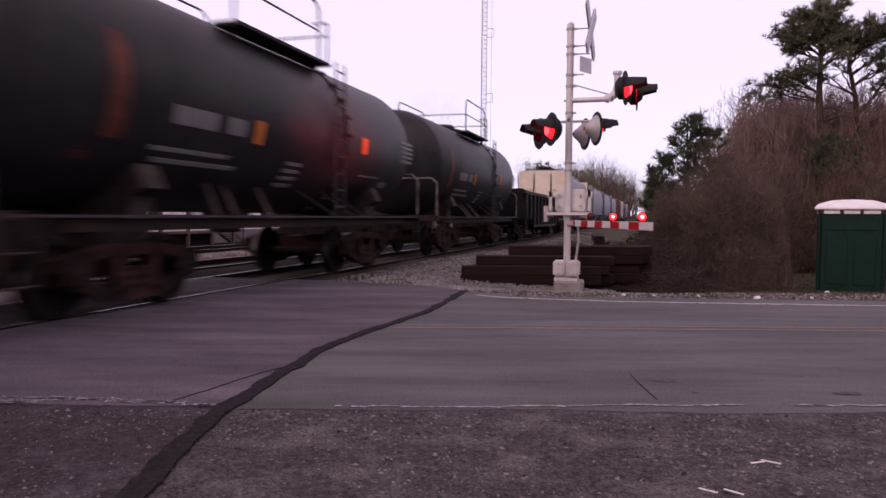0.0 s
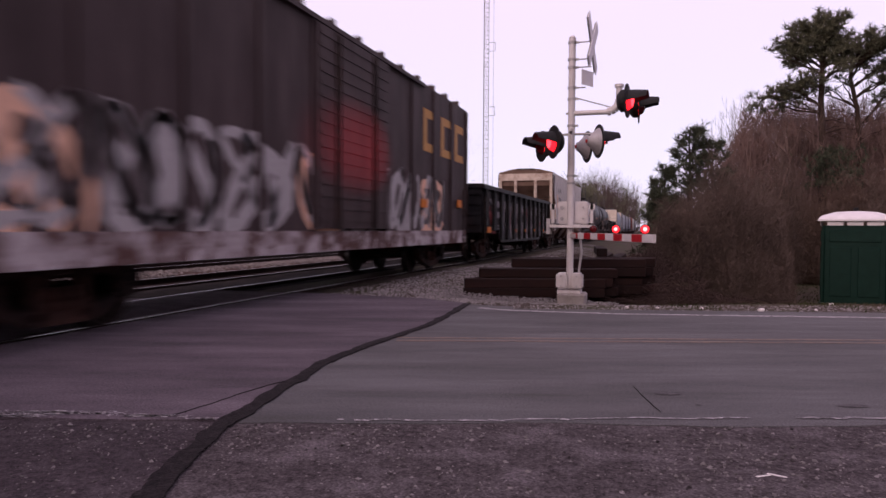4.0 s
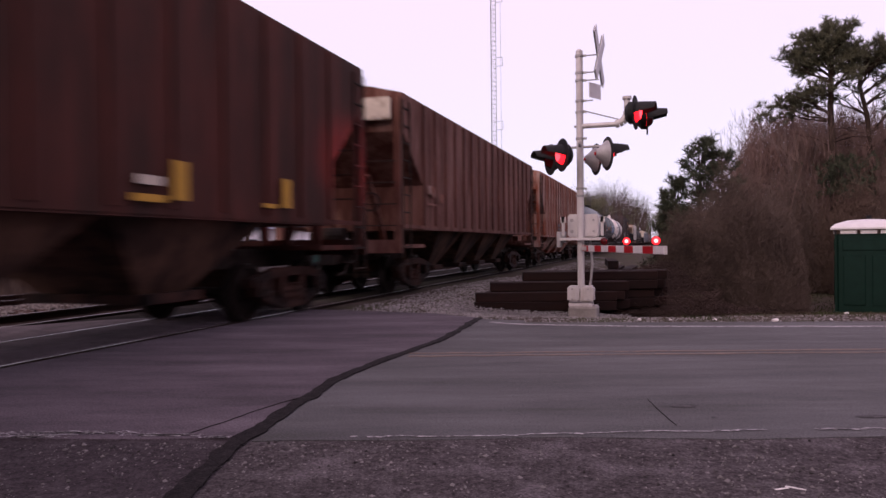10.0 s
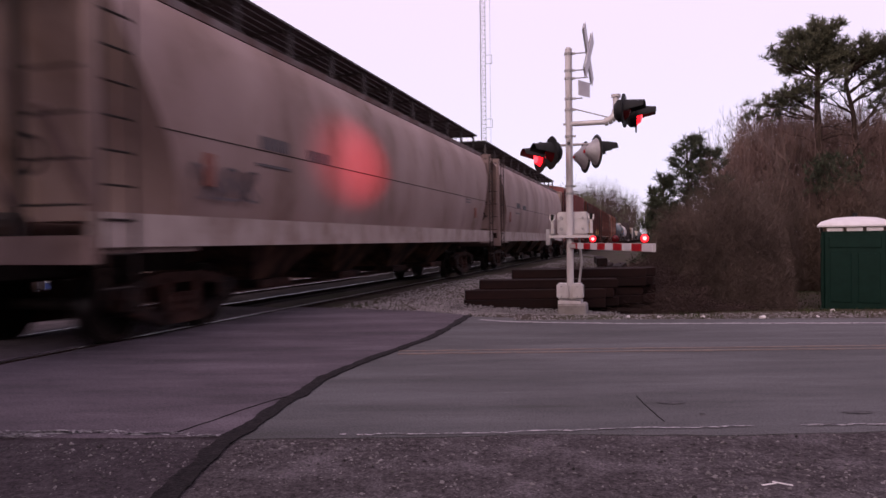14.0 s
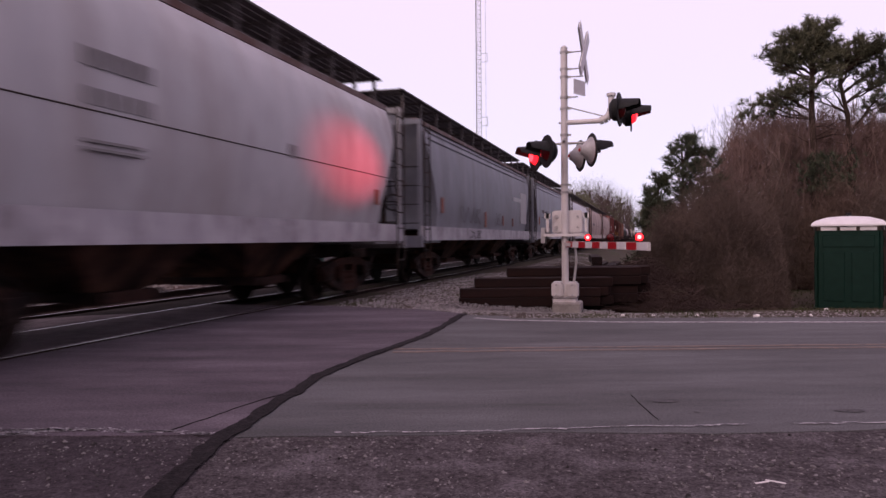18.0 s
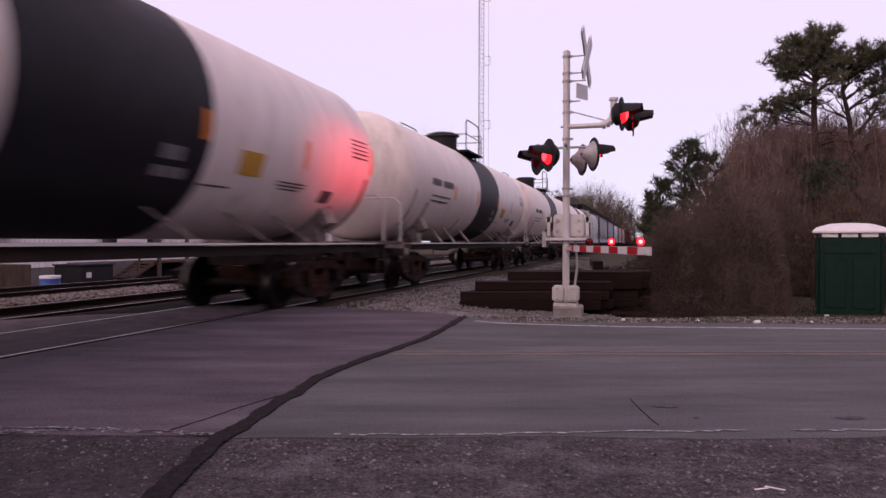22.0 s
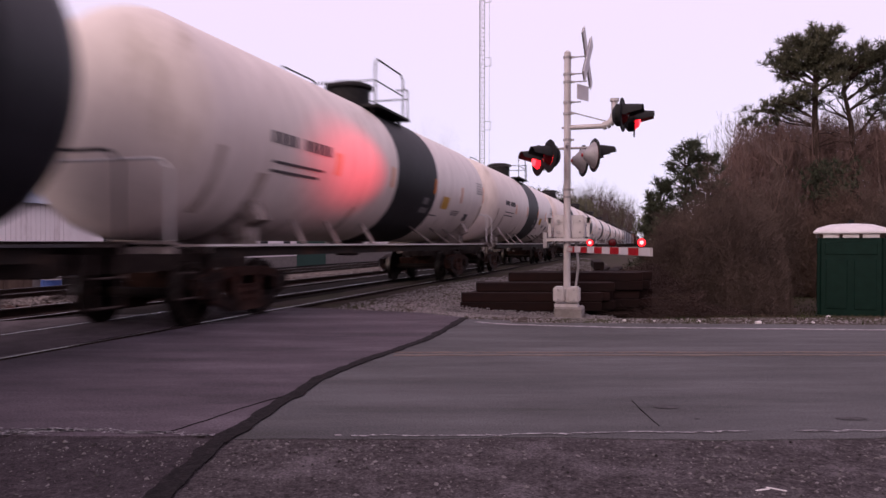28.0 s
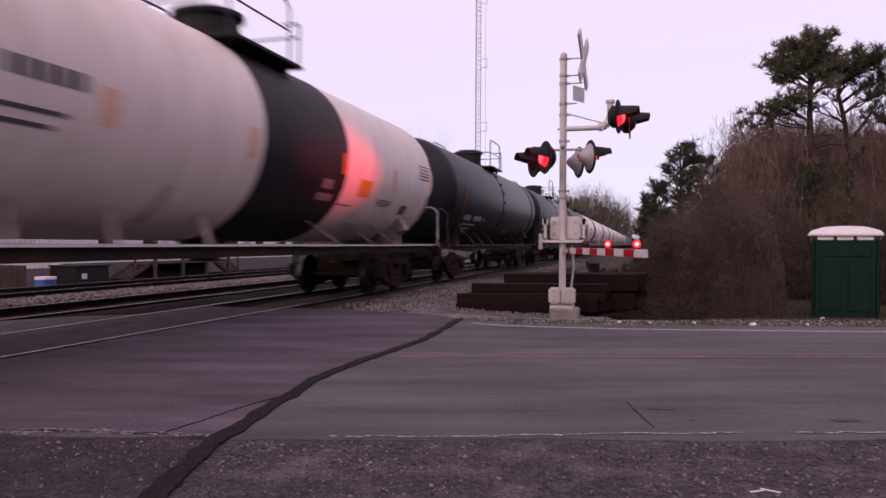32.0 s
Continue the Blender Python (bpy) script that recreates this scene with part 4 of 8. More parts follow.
def old_pine(rnd, x, y, spine, limbs, label, size, count, trunk_r, reach):
    """A tall pine: spine [(dx, z)] of its trunk, limbs of (height on the trunk, end dx, end z, twigs)."""
    z = lie(x, y)
    tree = thing("pine_tree", label, "pine tree", "pines", at=Matrix.Translation((x, y, z)))
    pts = [Vector((dx, rnd.gauss(0, 0.05), h - z)) for dx, h in spine]
    part("trunk", sweep("trunk", pts, [trunk_r * (1 - 0.75 * i / (len(pts) - 1)) for i in range(len(pts))], M_BARK), None, tree, "dark rough leaning trunk")
    wood, spots = [], []
    hs = [p.z for p in pts]
    for h, dx, ez, twigs in limbs:
        a = Vector((np.interp(h - z, hs, [p.x for p in pts]), np.interp(h - z, hs, [p.y for p in pts]), h - z))
        for k in range(3):
            b = Vector((dx + rnd.gauss(0, 0.18), rnd.choice((-1, 1)) * rnd.uniform(0.1, 0.95), ez - z + rnd.gauss(0, 0.12)))
            limb(rnd, a, b, 0.05, wood, spots, twigs, reach, 0.35)
    for k in range(9):
        h = rnd.uniform(hs[1] + 0.5, hs[-1] - 1.0)
        a = Vector((np.interp(h, hs, [p.x for p in pts]), 0, h))
        limb(rnd, a, a + Vector((rnd.choice((-1, 1)) * rnd.uniform(0.5, 1.3), rnd.gauss(0, 0.5), rnd.uniform(-0.1, 0.5))), 0.022, wood, [], 4, 0.4)
    tagged(part("branchwork", prisms("branchwork", wood, M_BARK), None, tree), kind="stuff")
    part("crown", tufts(rnd, spots, M_NEEDLE, size, count), None, tree, "dark green tufted needle crown with gaps")
    return tree


# the tall pines: one with a flat spreading crown, one with a leaning trunk under its own crown, one beyond
old_pine(rt, 5.92, 29.0, [(0.06, -1.2), (0.05, 3.5), (-0.05, 5.9), (-0.03, 6.9), (-0.12, 7.8), (-0.2, 8.45)],
         [(5.4, -1.9, 5.95, 9), (5.6, -1.4, 6.25, 8), (6.3, -1.0, 6.45, 7), (6.6, 0.7, 7.0, 5), (6.8, -1.2, 7.35, 9), (7.0, -1.45, 7.85, 10), (7.2, -0.85, 7.9, 9), (7.2, 0.7, 7.6, 9), (7.3, 0.8, 8.0, 9), (7.5, -0.8, 8.35, 9), (7.7, 0.45, 8.35, 9), (7.9, -0.35, 8.6, 8), (8.1, 0.2, 8.6, 7), (7.3, -0.2, 7.9, 8), (7.0, 0.4, 7.4, 6)],
         "tall pine with a flat spreading dark crown", 0.23, 17, 0.15, 0.62)
old_pine(rt, 7.2, 29.6, [(0.25, -1.2), (0.15, 3.4), (0.0, 5.6), (-0.25, 6.8), (-0.1, 7.5), (0.2, 8.1)],
         [(5.0, 1.6, 6.3, 6), (5.6, -1.0, 6.6, 3), (6.0, 1.4, 6.9, 8), (6.4, 1.2, 7.3, 9), (6.7, 0.7, 7.9, 9), (6.9, -0.3, 7.7, 6), (7.1, 1.2, 8.0, 9), (7.5, 0.5, 8.2, 8), (7.3, 0.8, 7.6, 7)],
         "tall pine with a reddish trunk that leans into its crown", 0.22, 15, 0.12, 0.6)
old_pine(rt, 10.2, 31.0, [(0.0, -1.2), (0.1, 4.0), (0.2, 6.5), (0.1, 8.6)],
         [(5.0, -1.3, 6.0, 8), (5.6, 1.2, 6.4, 8), (6.3, -1.3, 7.2, 9), (6.9, 1.1, 7.6, 9), (7.4, -0.9, 8.2, 9), (7.8, 0.6, 8.5, 8), (8.2, 0.0, 9.0, 8)],
         "tall pine with a thin crown", 0.23, 20, 0.12, 0.6)


def young_pine(rnd, x, y, top, width, label, bulge=0.3, tiers=11):
    """A young pine: whorls of rising limbs, ragged in outline."""
    z = lie(x, y)
    h = top - z
    tree = thing("pine_tree", label, "pine tree", "pines", at=Matrix.Translation((x, y, z)))
    part("trunk", sweep("trunk", [Vector((0, 0, -0.1)), Vector((0.05, 0, h * 0.6)), Vector((0, 0, h * 0.97))], [0.09, 0.05, 0.015], M_BARK), None, tree)
    wood, spots = [], [(Vector((0, 0, h * 0.97)), Vector((0, 0, 1)))]
    for k in range(tiers):
        u = (k + 0.5) / tiers
        for j in range(5):
            a = rnd.uniform(0, 6.283)
            w = width * (0.25 + 0.9 * (1 - u) ** 0.75) * rnd.uniform(0.55, 1.15)
            s = Vector((0.05 * u, 0, h * (0.12 + 0.82 * u)))
            limb(rnd, s, s + Vector((math.cos(a) * w, math.sin(a) * w, (0.35 + 0.5 * u) * w)), 0.03, wood, spots, 5, 0.38, 0.3, -0.08)
    tagged(part("branchwork", prisms("branchwork", wood, M_BARK), None, tree), kind="stuff")
    part("crown", tufts(rnd, spots, M_NEEDLE_YOUNG, 0.2, 10), None, tree, "ragged dark green needle crown")
    return tree


M_NEEDLE_YOUNG = surface("young_pine_needles", (0.03, 0.037, 0.024), (0.08, 0.09, 0.058), 5, 0.7, 0, 0.1, per_object=0.15)
young_pine(rt, 1.05, 23.0, 4.3, 0.95, "young ragged dark green pine")
young_pine(rt, 1.75, 23.6, 4.0, 0.75, "young ragged dark green pine beside a taller one", tiers=9)
young_pine(rt, 0.35, 23.4, 3.1, 0.85, "short ragged dark green pine", tiers=8)


# brush: fans of stems from a root, with fine twigs that follow the way they grow
def fan_twigs(rnd, n, cx, cy, rx, ry, top, seed, segs, long=(0.1, 0.32), r=0.0036, edge_soft=0.3):
    """Fine twigs inside a lumpy dome of half widths rx, ry and height top over the ground at (cx, cy)."""
    base = lie(cx, cy)
    made = 0
    while made < n:
        a, q = rnd.uniform(0, 6.283), rnd.random() ** 0.55
        ex = 1 + edge_soft * (noise.noise((math.cos(a) * 1.6, math.sin(a) * 1.6, seed)) + 0.5 * noise.noise((math.cos(a) * 5, math.sin(a) * 5, seed + 4)))
        x, y = cx + math.cos(a) * rx * q * ex, cy + math.sin(a) * ry * q * ex
        roof = top * math.sqrt(max(0.02, 1 - q * q)) * (1 + edge_soft * (noise.noise((x * 0.9, y * 0.9, seed + 9)) + 0.7 * noise.noise((x * 2.6, y * 2.6, seed + 2))))
        z = roof * rnd.random() ** 0.8 * rnd.uniform(0.75, 1.06)
        p = Vector((x, y, base + z))
        d = Vector((x - cx, y - cy, 0.3 * top + 0.6 * z)).normalized() * 0.7 + Vector((rnd.gauss(0, 0.65), rnd.gauss(0, 0.65), rnd.gauss(0, 0.5)))
        d = d.normalized() * rnd.uniform(*long)
        segs.append((p - d / 2, p + d / 2, r * rnd.uniform(0.7, 1.2), r * 0.35))
        made += 1


def stems(rnd, n, cx, cy, rx, ry, top, segs, r=0.011):
    """Long curved stems that rise and lean out of one root."""
    base = lie(cx, cy)
    for k in range(n):
        a, q = rnd.uniform(0, 6.283), rnd.random() ** 0.6
        p = Vector((cx + math.cos(a) * rx * 0.45 * q, cy + math.sin(a) * ry * 0.45 * q, base - 0.05))
        e = Vector((cx + math.cos(a) * rx * q * 1.0, cy + math.sin(a) * ry * q * 1.0, base + top * math.sqrt(max(0.05, 1 - q * q)) * rnd.uniform(0.75, 1.1)))
        rr = r * rnd.uniform(0.5, 1.2)
        for i in range(5):
            u0, u1 = i / 5, (i + 1) / 5
            s = [p.lerp(e, u) + Vector((math.cos(a), math.sin(a), 0)) * (-0.25 * rx * math.sin(math.pi * u) * q) + Vector((rnd.gauss(0, 0.03), rnd.gauss(0, 0.03), 0)) for u in (u0, u1)]
            if i:
                s[0] = last
            segs.append((s[0], s[1], rr * (1 - 0.17 * i), rr * (1 - 0.17 * (i + 1))))
            last = s[1]
            for j in range(2 if i > 1 else 0):
                d = Vector((rnd.gauss(0, 0.5), rnd.gauss(0, 0.5), rnd.gauss(0.5, 0.3))).normalized() * rnd.uniform(0.25, 0.6)
                segs.append((s[1], s[1] + d, rr * 0.4, 0.002))


def shrub(rnd, cx, cy, rx, ry, top, n, n_stems, material, label, seed, **more):
    """A bare bush of two parts: the stems, and the tangle of twigs that they carry."""
    o = Vector((cx, cy, lie(cx, cy)))
    ob = thing("bush", label, "bush", "bare brush beyond the road", at=Matrix.Translation(o))
    segs = []
    fan_twigs(rnd, n, cx, cy, rx, ry, top, seed, segs, **more)
    tagged(part("twig_tangle", prisms("twig_tangle", [(p - o, q - o, a, b) for p, q, a, b in segs], material), None, ob, "fine tangle of bare twigs"), kind="stuff")
    segs = []
    stems(rnd, n_stems, cx, cy, rx, ry, top, segs)
    tagged(part("stem_clump", prisms("stem_clump", [(p - o, q - o, a, b) for p, q, a, b in segs], material), None, ob, "slender leaning stems"), kind="stuff")
    return ob


# the round grey-brown bush in front, and its neighbours
shrub(rt, 1.55, 18.6, 1.55, 1.5, 3.25, 56000, 70, M_TWIG, "large round bush of fine bare grey-brown twigs", 1.0)
shrub(rt, 0.6, 18.3, 0.85, 0.9, 2.45, 16000, 30, M_TWIG, "small bare brown bush", 2.0)
shrub(rt, 2.55, 18.9, 0.8, 1.0, 2.8, 16000, 30, M_TWIG, "small bare brown bush", 3.0)
shrub(rt, 0.9, 20.0, 1.0, 1.2, 2.9, 9000, 30, M_TWIG_GREY, "bare grey bush before the young pines", 4.0)
shrub(rt, 2.3, 21.3, 1.3, 1.2, 3.4, 12000, 36, M_TWIG_GREY, "bare grey bush behind the round one", 5.0)
for k, (x, y, w, h) in enumerate(((3.25, 24.5, 0.95, 3.5), (6.2, 26.2, 1.0, 3.2), (7.0, 25.0, 1.1, 3.2), (8.2, 25.6, 1.4, 3.4), (4.4, 27.3, 1.3, 4.3), (6.0, 27.0, 1.3, 3.9), (7.6, 27.5, 1.4, 4.2))):
    shrub(rt, x, y, w, 1.0, h, 8500, 30, M_TWIG_WARM if k % 2 else M_TWIG, "tall bare brush before the wood", 10.0 + k, long=(0.16, 0.45), r=0.0075)
# undergrowth between the line and the brush
segs = []
while len(segs) < 20000:
    y = rt.uniform(14.2, 34)
    x = rt.uniform(-2.9 - 0.02 * y, 0.045 * y + 0.4)
    top = (0.25 + 0.6 * smooth(-2.6, 0.6, x)) * (1 + 0.6 * noise.noise((x * 0.9, y * 0.5, 6.0))) * (0.5 + 0.5 * smooth(14, 17, y))
    p = Vector((x, y, lie(x, y) + top * rt.random() ** 1.3))
    d = Vector((rt.gauss(0, 0.7), rt.gauss(0, 0.5), rt.gauss(0.3, 0.5))).normalized() * rt.uniform(0.15, 0.4)
    segs.append((p - d / 2, p + d / 2, 0.006, 0.003))
tagged(new("undergrowth", prisms("undergrowth", segs, M_TWIG_DARK)), "low tangle of dead stems beside the line", "undergrowth", kind="stuff")


# the reddish wood of slim bare trees behind: upright limbs that end in a haze of twigs
def slim_tree(rnd, x, y, top, material, label, thick=0.05):
    z = lie(x, y)
    h = top - z
    tree = thing("bare_tree", label, "tree", "bare trees", at=Matrix.Translation((x, y, z)))
    trunk, crown, tops = [], [], []
    grow(rnd, Vector((0, 0, -0.1)), Vector((rnd.gauss(0, 0.12), 0, 1)).normalized(), h * 0.3, thick, 0, trunk, tips=tops)
    for k in range(4):
        d = Vector((rnd.gauss(0, 0.32), rnd.gauss(0, 0.32), 1)).normalized()
        grow(rnd, tops[0][0], d, h * rnd.uniform(0.24, 0.32), thick * 0.55, 4, crown, 3, 0.3, 0.36, 0.66)
    for k in range(3):
        p = Vector((0, 0, h * rnd.uniform(0.1, 0.28)))
        a = rnd.uniform(0, 6.283)
        grow(rnd, p, Vector((math.cos(a) * 0.6, math.sin(a) * 0.6, 0.9)).normalized(), h * 0.18, thick * 0.35, 3, crown, 3, 0.2, 0.45, 0.66)
    crown = [(p, q, max(a, 0.006), max(b, 0.003)) for p, q, a, b in crown]
    part("trunk", prisms("trunk", trunk, material), None, tree)
    part("crown", prisms("crown", crown, material), None, tree, "upright bare crown of fine twigs")
    return tree


for k in range(40):
    ratio = 0.09 + 0.237 * (k + 0.5) / 40 + rt.uniform(-0.006, 0.006)
    y = rt.uniform(28.5, 37)
    top = float(np.interp(ratio, (0.09, 0.105, 0.14, 0.2, 0.33), (4.6, 5.7, 6.1, 6.2, 5.6))) * rt.uniform(0.84, 1.04)
    slim_tree(rt, ratio * y, y, (top - 1.1) * y / 32 + 1.1, (M_TWIG_RED, M_TWIG_WARM, M_TWIG_PALE)[k % 3], "slim bare tree with a reddish haze of twigs")
segs = []
while len(segs) < 52000:
    ratio, y = rt.uniform(0.084, 0.36), rt.uniform(29, 40)
    top = float(np.interp(ratio, (0.085, 0.11, 0.15, 0.2, 0.4), (3.3, 4.9, 5.4, 5.3, 4.8))) * y / 30 * (1 + 0.3 * noise.noise((ratio * 30, y * 0.3, 3.0)) + 0.2 * noise.noise((ratio * 110, y * 0.7, 3.0)))
    p = Vector((ratio * y, y, -0.8 + (top + 0.8) * rt.random()))
    d = Vector((rt.gauss(0, 0.35), rt.gauss(0, 0.35), rt.gauss(0.6, 0.5))).normalized() * rt.uniform(0.3, 0.8)
    segs.append((p - d / 2, p + d / 2, 0.011, 0.004))
tagged(new("back_thicket", prisms("back_thicket", segs, M_TWIG_RED)), "tall tangle of brown bare twigs before the pines", "thicket", kind="stuff")
# pale stems that lean out of the brush, and a green shrub under the pines
for x, y, top, lean in ((3.9, 27.0, 4.6, 0.9), (4.7, 27.5, 4.4, -0.5), (5.3, 28.0, 5.0, 0.3), (3.2, 28.0, 5.2, 0.2), (8.0, 28.5, 5.5, -0.3), (8.6, 28.0, 5.0, 0.2)):
    z = lie(x, y)
    sap = thing("bare_sapling", "slender pale-stemmed bare sapling", "tree", "bare trees", at=Matrix.Translation((x, y, z)))
    pts = [Vector((0, 0, -0.1))] + [Vector((lean * ((i + 1) / 6) ** 1.6 + rt.gauss(0, 0.05), rt.gauss(0, 0.05), (top - z) * (i + 1) / 6)) for i in range(6)]
    part("trunk", sweep("trunk", pts, [0.03 - 0.004 * i for i in range(7)], M_STEM, 6), None, sap, "pale slender trunk")
    segs = []
    for i in range(7):
        grow(rt, Vector((lean * 0.6, 0, (top - z) * rt.uniform(0.5, 0.9))), Vector((rt.gauss(0, 0.5), rt.gauss(0, 0.5), 0.9)).normalized(), 0.6, 0.01, 3, segs, 2, 0.2, 0.4, 0.7)
    part("crown", prisms("crown", segs, M_STEM), None, sap)
spots = [(Vector((rt.gauss(0, 0.5), rt.gauss(0, 0.4), rt.uniform(0.1, 1.5))), Vector((rt.gauss(0, 0.5), rt.gauss(0, 0.5), 0.8)).normalized()) for k in range(220)]
ob = new("evergreen_shrub", tufts(rt, spots, M_NEEDLE_YOUNG, 0.25, 12, "evergreen_shrub"))
ob.matrix_basis = Matrix.Translation((6.15, 28.0, 2.6))
tagged(ob, "small dark green evergreen growth among bare trees", "shrub")
# bare trees across the tracks
for ratio, y, h in ((-0.352, 70, 14.6), (-0.33, 74, 15.0), (-0.30, 82, 12.5), (-0.2, 95, 9.0), (-0.17, 100, 10.0), (-0.15, 105, 9.5), (-0.245, 92, 8.0), (-0.42, 80, 11), (-0.5, 85, 10)):
    bare_tree(rt, ratio * y, y, h, M_TWIG_GREY, "bare grey tree across the tracks", 5, 0.13)
# the far wood where the line vanishes: one mass of bare stems and dark pines
segs, tips = [], []
for k in range(330):
    ratio = rt.uniform(-0.15, 0.06)
    y = rt.uniform(170, 330)
    x = ratio * y - 4
    if abs(x - TX) < 9:
        x = TX + (9 + rt.uniform(0, 6)) * (1 if x > TX else -1)
    h = (0.05 + 0.025 * max(0, -ratio - 0.03) / 0.1) * y * rt.uniform(0.75, 1.1) + 1
    p = Vector((x, y, -0.8))
    if rt.random() < 0.2:
        segs.append((p, p + Vector((0, 0, h)), 0.2, 0.05))
        for j in range(26):
            tips.append((p + Vector((rt.gauss(0, 0.9), rt.gauss(0, 0.9), h * rt.uniform(0.3, 1.0))), Vector((0, 0, 1))))
    else:
        grow(rt, p, Vector((0, 0, 1)), h * 0.42, 0.2, 3, segs, 3, 0.25, 0.45, 0.68)
for k in range(320):
    y = rt.uniform(300, 760)
    x = rt.uniform(-0.1, 0.05) * y - 4
    if abs(x - TX) < 4.5:
        x = TX + (4.5 + rt.uniform(0, 6)) * (1 if x > TX else -1)
    h = y * (0.048 + 0.032 * smooth(0.0, -0.08, x / y)) * rt.uniform(0.75, 1.1)
    grow(rt, Vector((x, y, -0.8)), Vector((0, 0, 1)), h * 0.42, 0.45, 3, segs, 3, 0.25, 0.45, 0.68)
    if k % 5 == 0:
        for j in range(40):
            tips.append((Vector((x + rt.gauss(0, 1.6), y, h * rt.uniform(0.25, 0.85))), Vector((0, 0, 1))))
wood = tagged(new("far_wood", prisms("far_wood", segs, M_TWIG_GREY)), "distant wood of bare trees", "wood", kind="stuff")
tagged(new("far_pines", needles(rt, tips, M_NEEDLE, 1.1, 16, "far_pines")), "distant dark pines", "wood", kind="stuff")

# unseen wood, added behind the camera to shade the train's near end
segs, tips = [], []
for k in range(110):
    x, y = (rt.uniform(6, 30), rt.uniform(-26, -7)) if k < 80 else (rt.uniform(-4, 8), rt.uniform(-30, -18))
    h = rt.uniform(8, 12)
    p = Vector((x, y, -0.2))
    segs.append((p, p + Vector((0, 0, h)), 0.18, 0.04))
    for j in range(34):
        u = rt.random()
        a, w = rt.uniform(0, 6.283), 2.6 * (1.1 - u) * rt.random() ** 0.5
        tips.append((p + Vector((w * math.cos(a), w * math.sin(a), h * (0.08 + 0.92 * u))), Vector((0, 0, 1))))
tagged(new("wood_trunks", prisms("wood_trunks", segs, M_BARK)), "trunks of an added wood, out of view, that shades the train", "wood", kind="stuff")
tagged(new("wood_crowns", needles(rt, tips, M_NEEDLE, 1.0, 18, "wood_crowns")), "dark needle crowns of the added wood, out of view", "wood", kind="stuff")

# added wood along both road sides, out of view, to darken the car sides
segs, tips = [], []
for k in range(150):
    p = rd(rt.uniform(11, 48), rt.uniform(12, 24) if k % 3 else rt.uniform(-16, -4), -0.6)
    if p.y > 0 and p.x / p.y < 0.6:
        continue
    h = rt.uniform(7, 11)
    segs.append((p, p + Vector((0, 0, h)), 0.18, 0.04))
    for j in range(30):
        u = rt.random()
        a, w = rt.uniform(0, 6.283), 2.4 * (1.1 - u) * rt.random() ** 0.5
        tips.append((p + Vector((w * math.cos(a), w * math.sin(a), h * (0.08 + 0.92 * u))), Vector((0, 0, 1))))
tagged(new("roadside_trunks", prisms("roadside_trunks", segs, M_BARK)), "trunks of an added wood along the road, out of view", "wood", kind="stuff")
tagged(new("roadside_crowns", needles(rt, tips, M_NEEDLE, 1.0, 14, "roadside_crowns")), "dark needle crowns of the added roadside wood, out of view", "wood", kind="stuff")

# ---- the lattice tower ----
TWX, TWY = -0.2314 * 90, 90.0
tower = thing("radio_tower", "slender grey lattice radio tower", "radio tower", at=Matrix.Translation((TWX, TWY, -0.7)))
M_TOWER = surface("galvanised_steel", (0.2, 0.19, 0.2), (0.3, 0.28, 0.29), 6, 0.6, 0.3, 0.1)
legs = [Vector((0.42 * math.cos(k), 0.42 * math.sin(k), 0)) for k in (0.3, 2.39, 4.49)]
for q in legs:
    part("leg", tube(B(), q, q + Vector((0, 0, 58)), 0.035, 6), M_TOWER, tower)
bm = B()
for i in range(100):
    z = 0.58 * i
    for j in range(3):
        a, b = legs[j], legs[(j + 1) % 3]
        bar(bm, a + Vector((0, 0, z)), b + Vector((0, 0, z)), 0.03, 0.03)
        bar(bm, a + Vector((0, 0, z)), b + Vector((0, 0, z + 0.58)), 0.022, 0.022)
tagged(part("lattice", bm, M_TOWER, tower, "criss-cross lattice"), kind="stuff")
for z in (24.6, 16.4, 32.8):
    bm = B()
    pipe(bm, [(0.4, 0, z), (1.25, 0, z), (1.25, 0, z + 1.1), (0.4, 0, z + 1.1)], 0.03)
    part("antenna_frame", bm, M_TOWER, tower)
part("cable", tube(B(), (1.0, 0.2, 0), (1.0, 0.2, 40), 0.02, 5), M_TOWER, tower)

# ---- the train ----
TRAIN = "cars of the freight train"
CARS = []          # (thing, offset): its middle stands at y = offset + SPEED * t


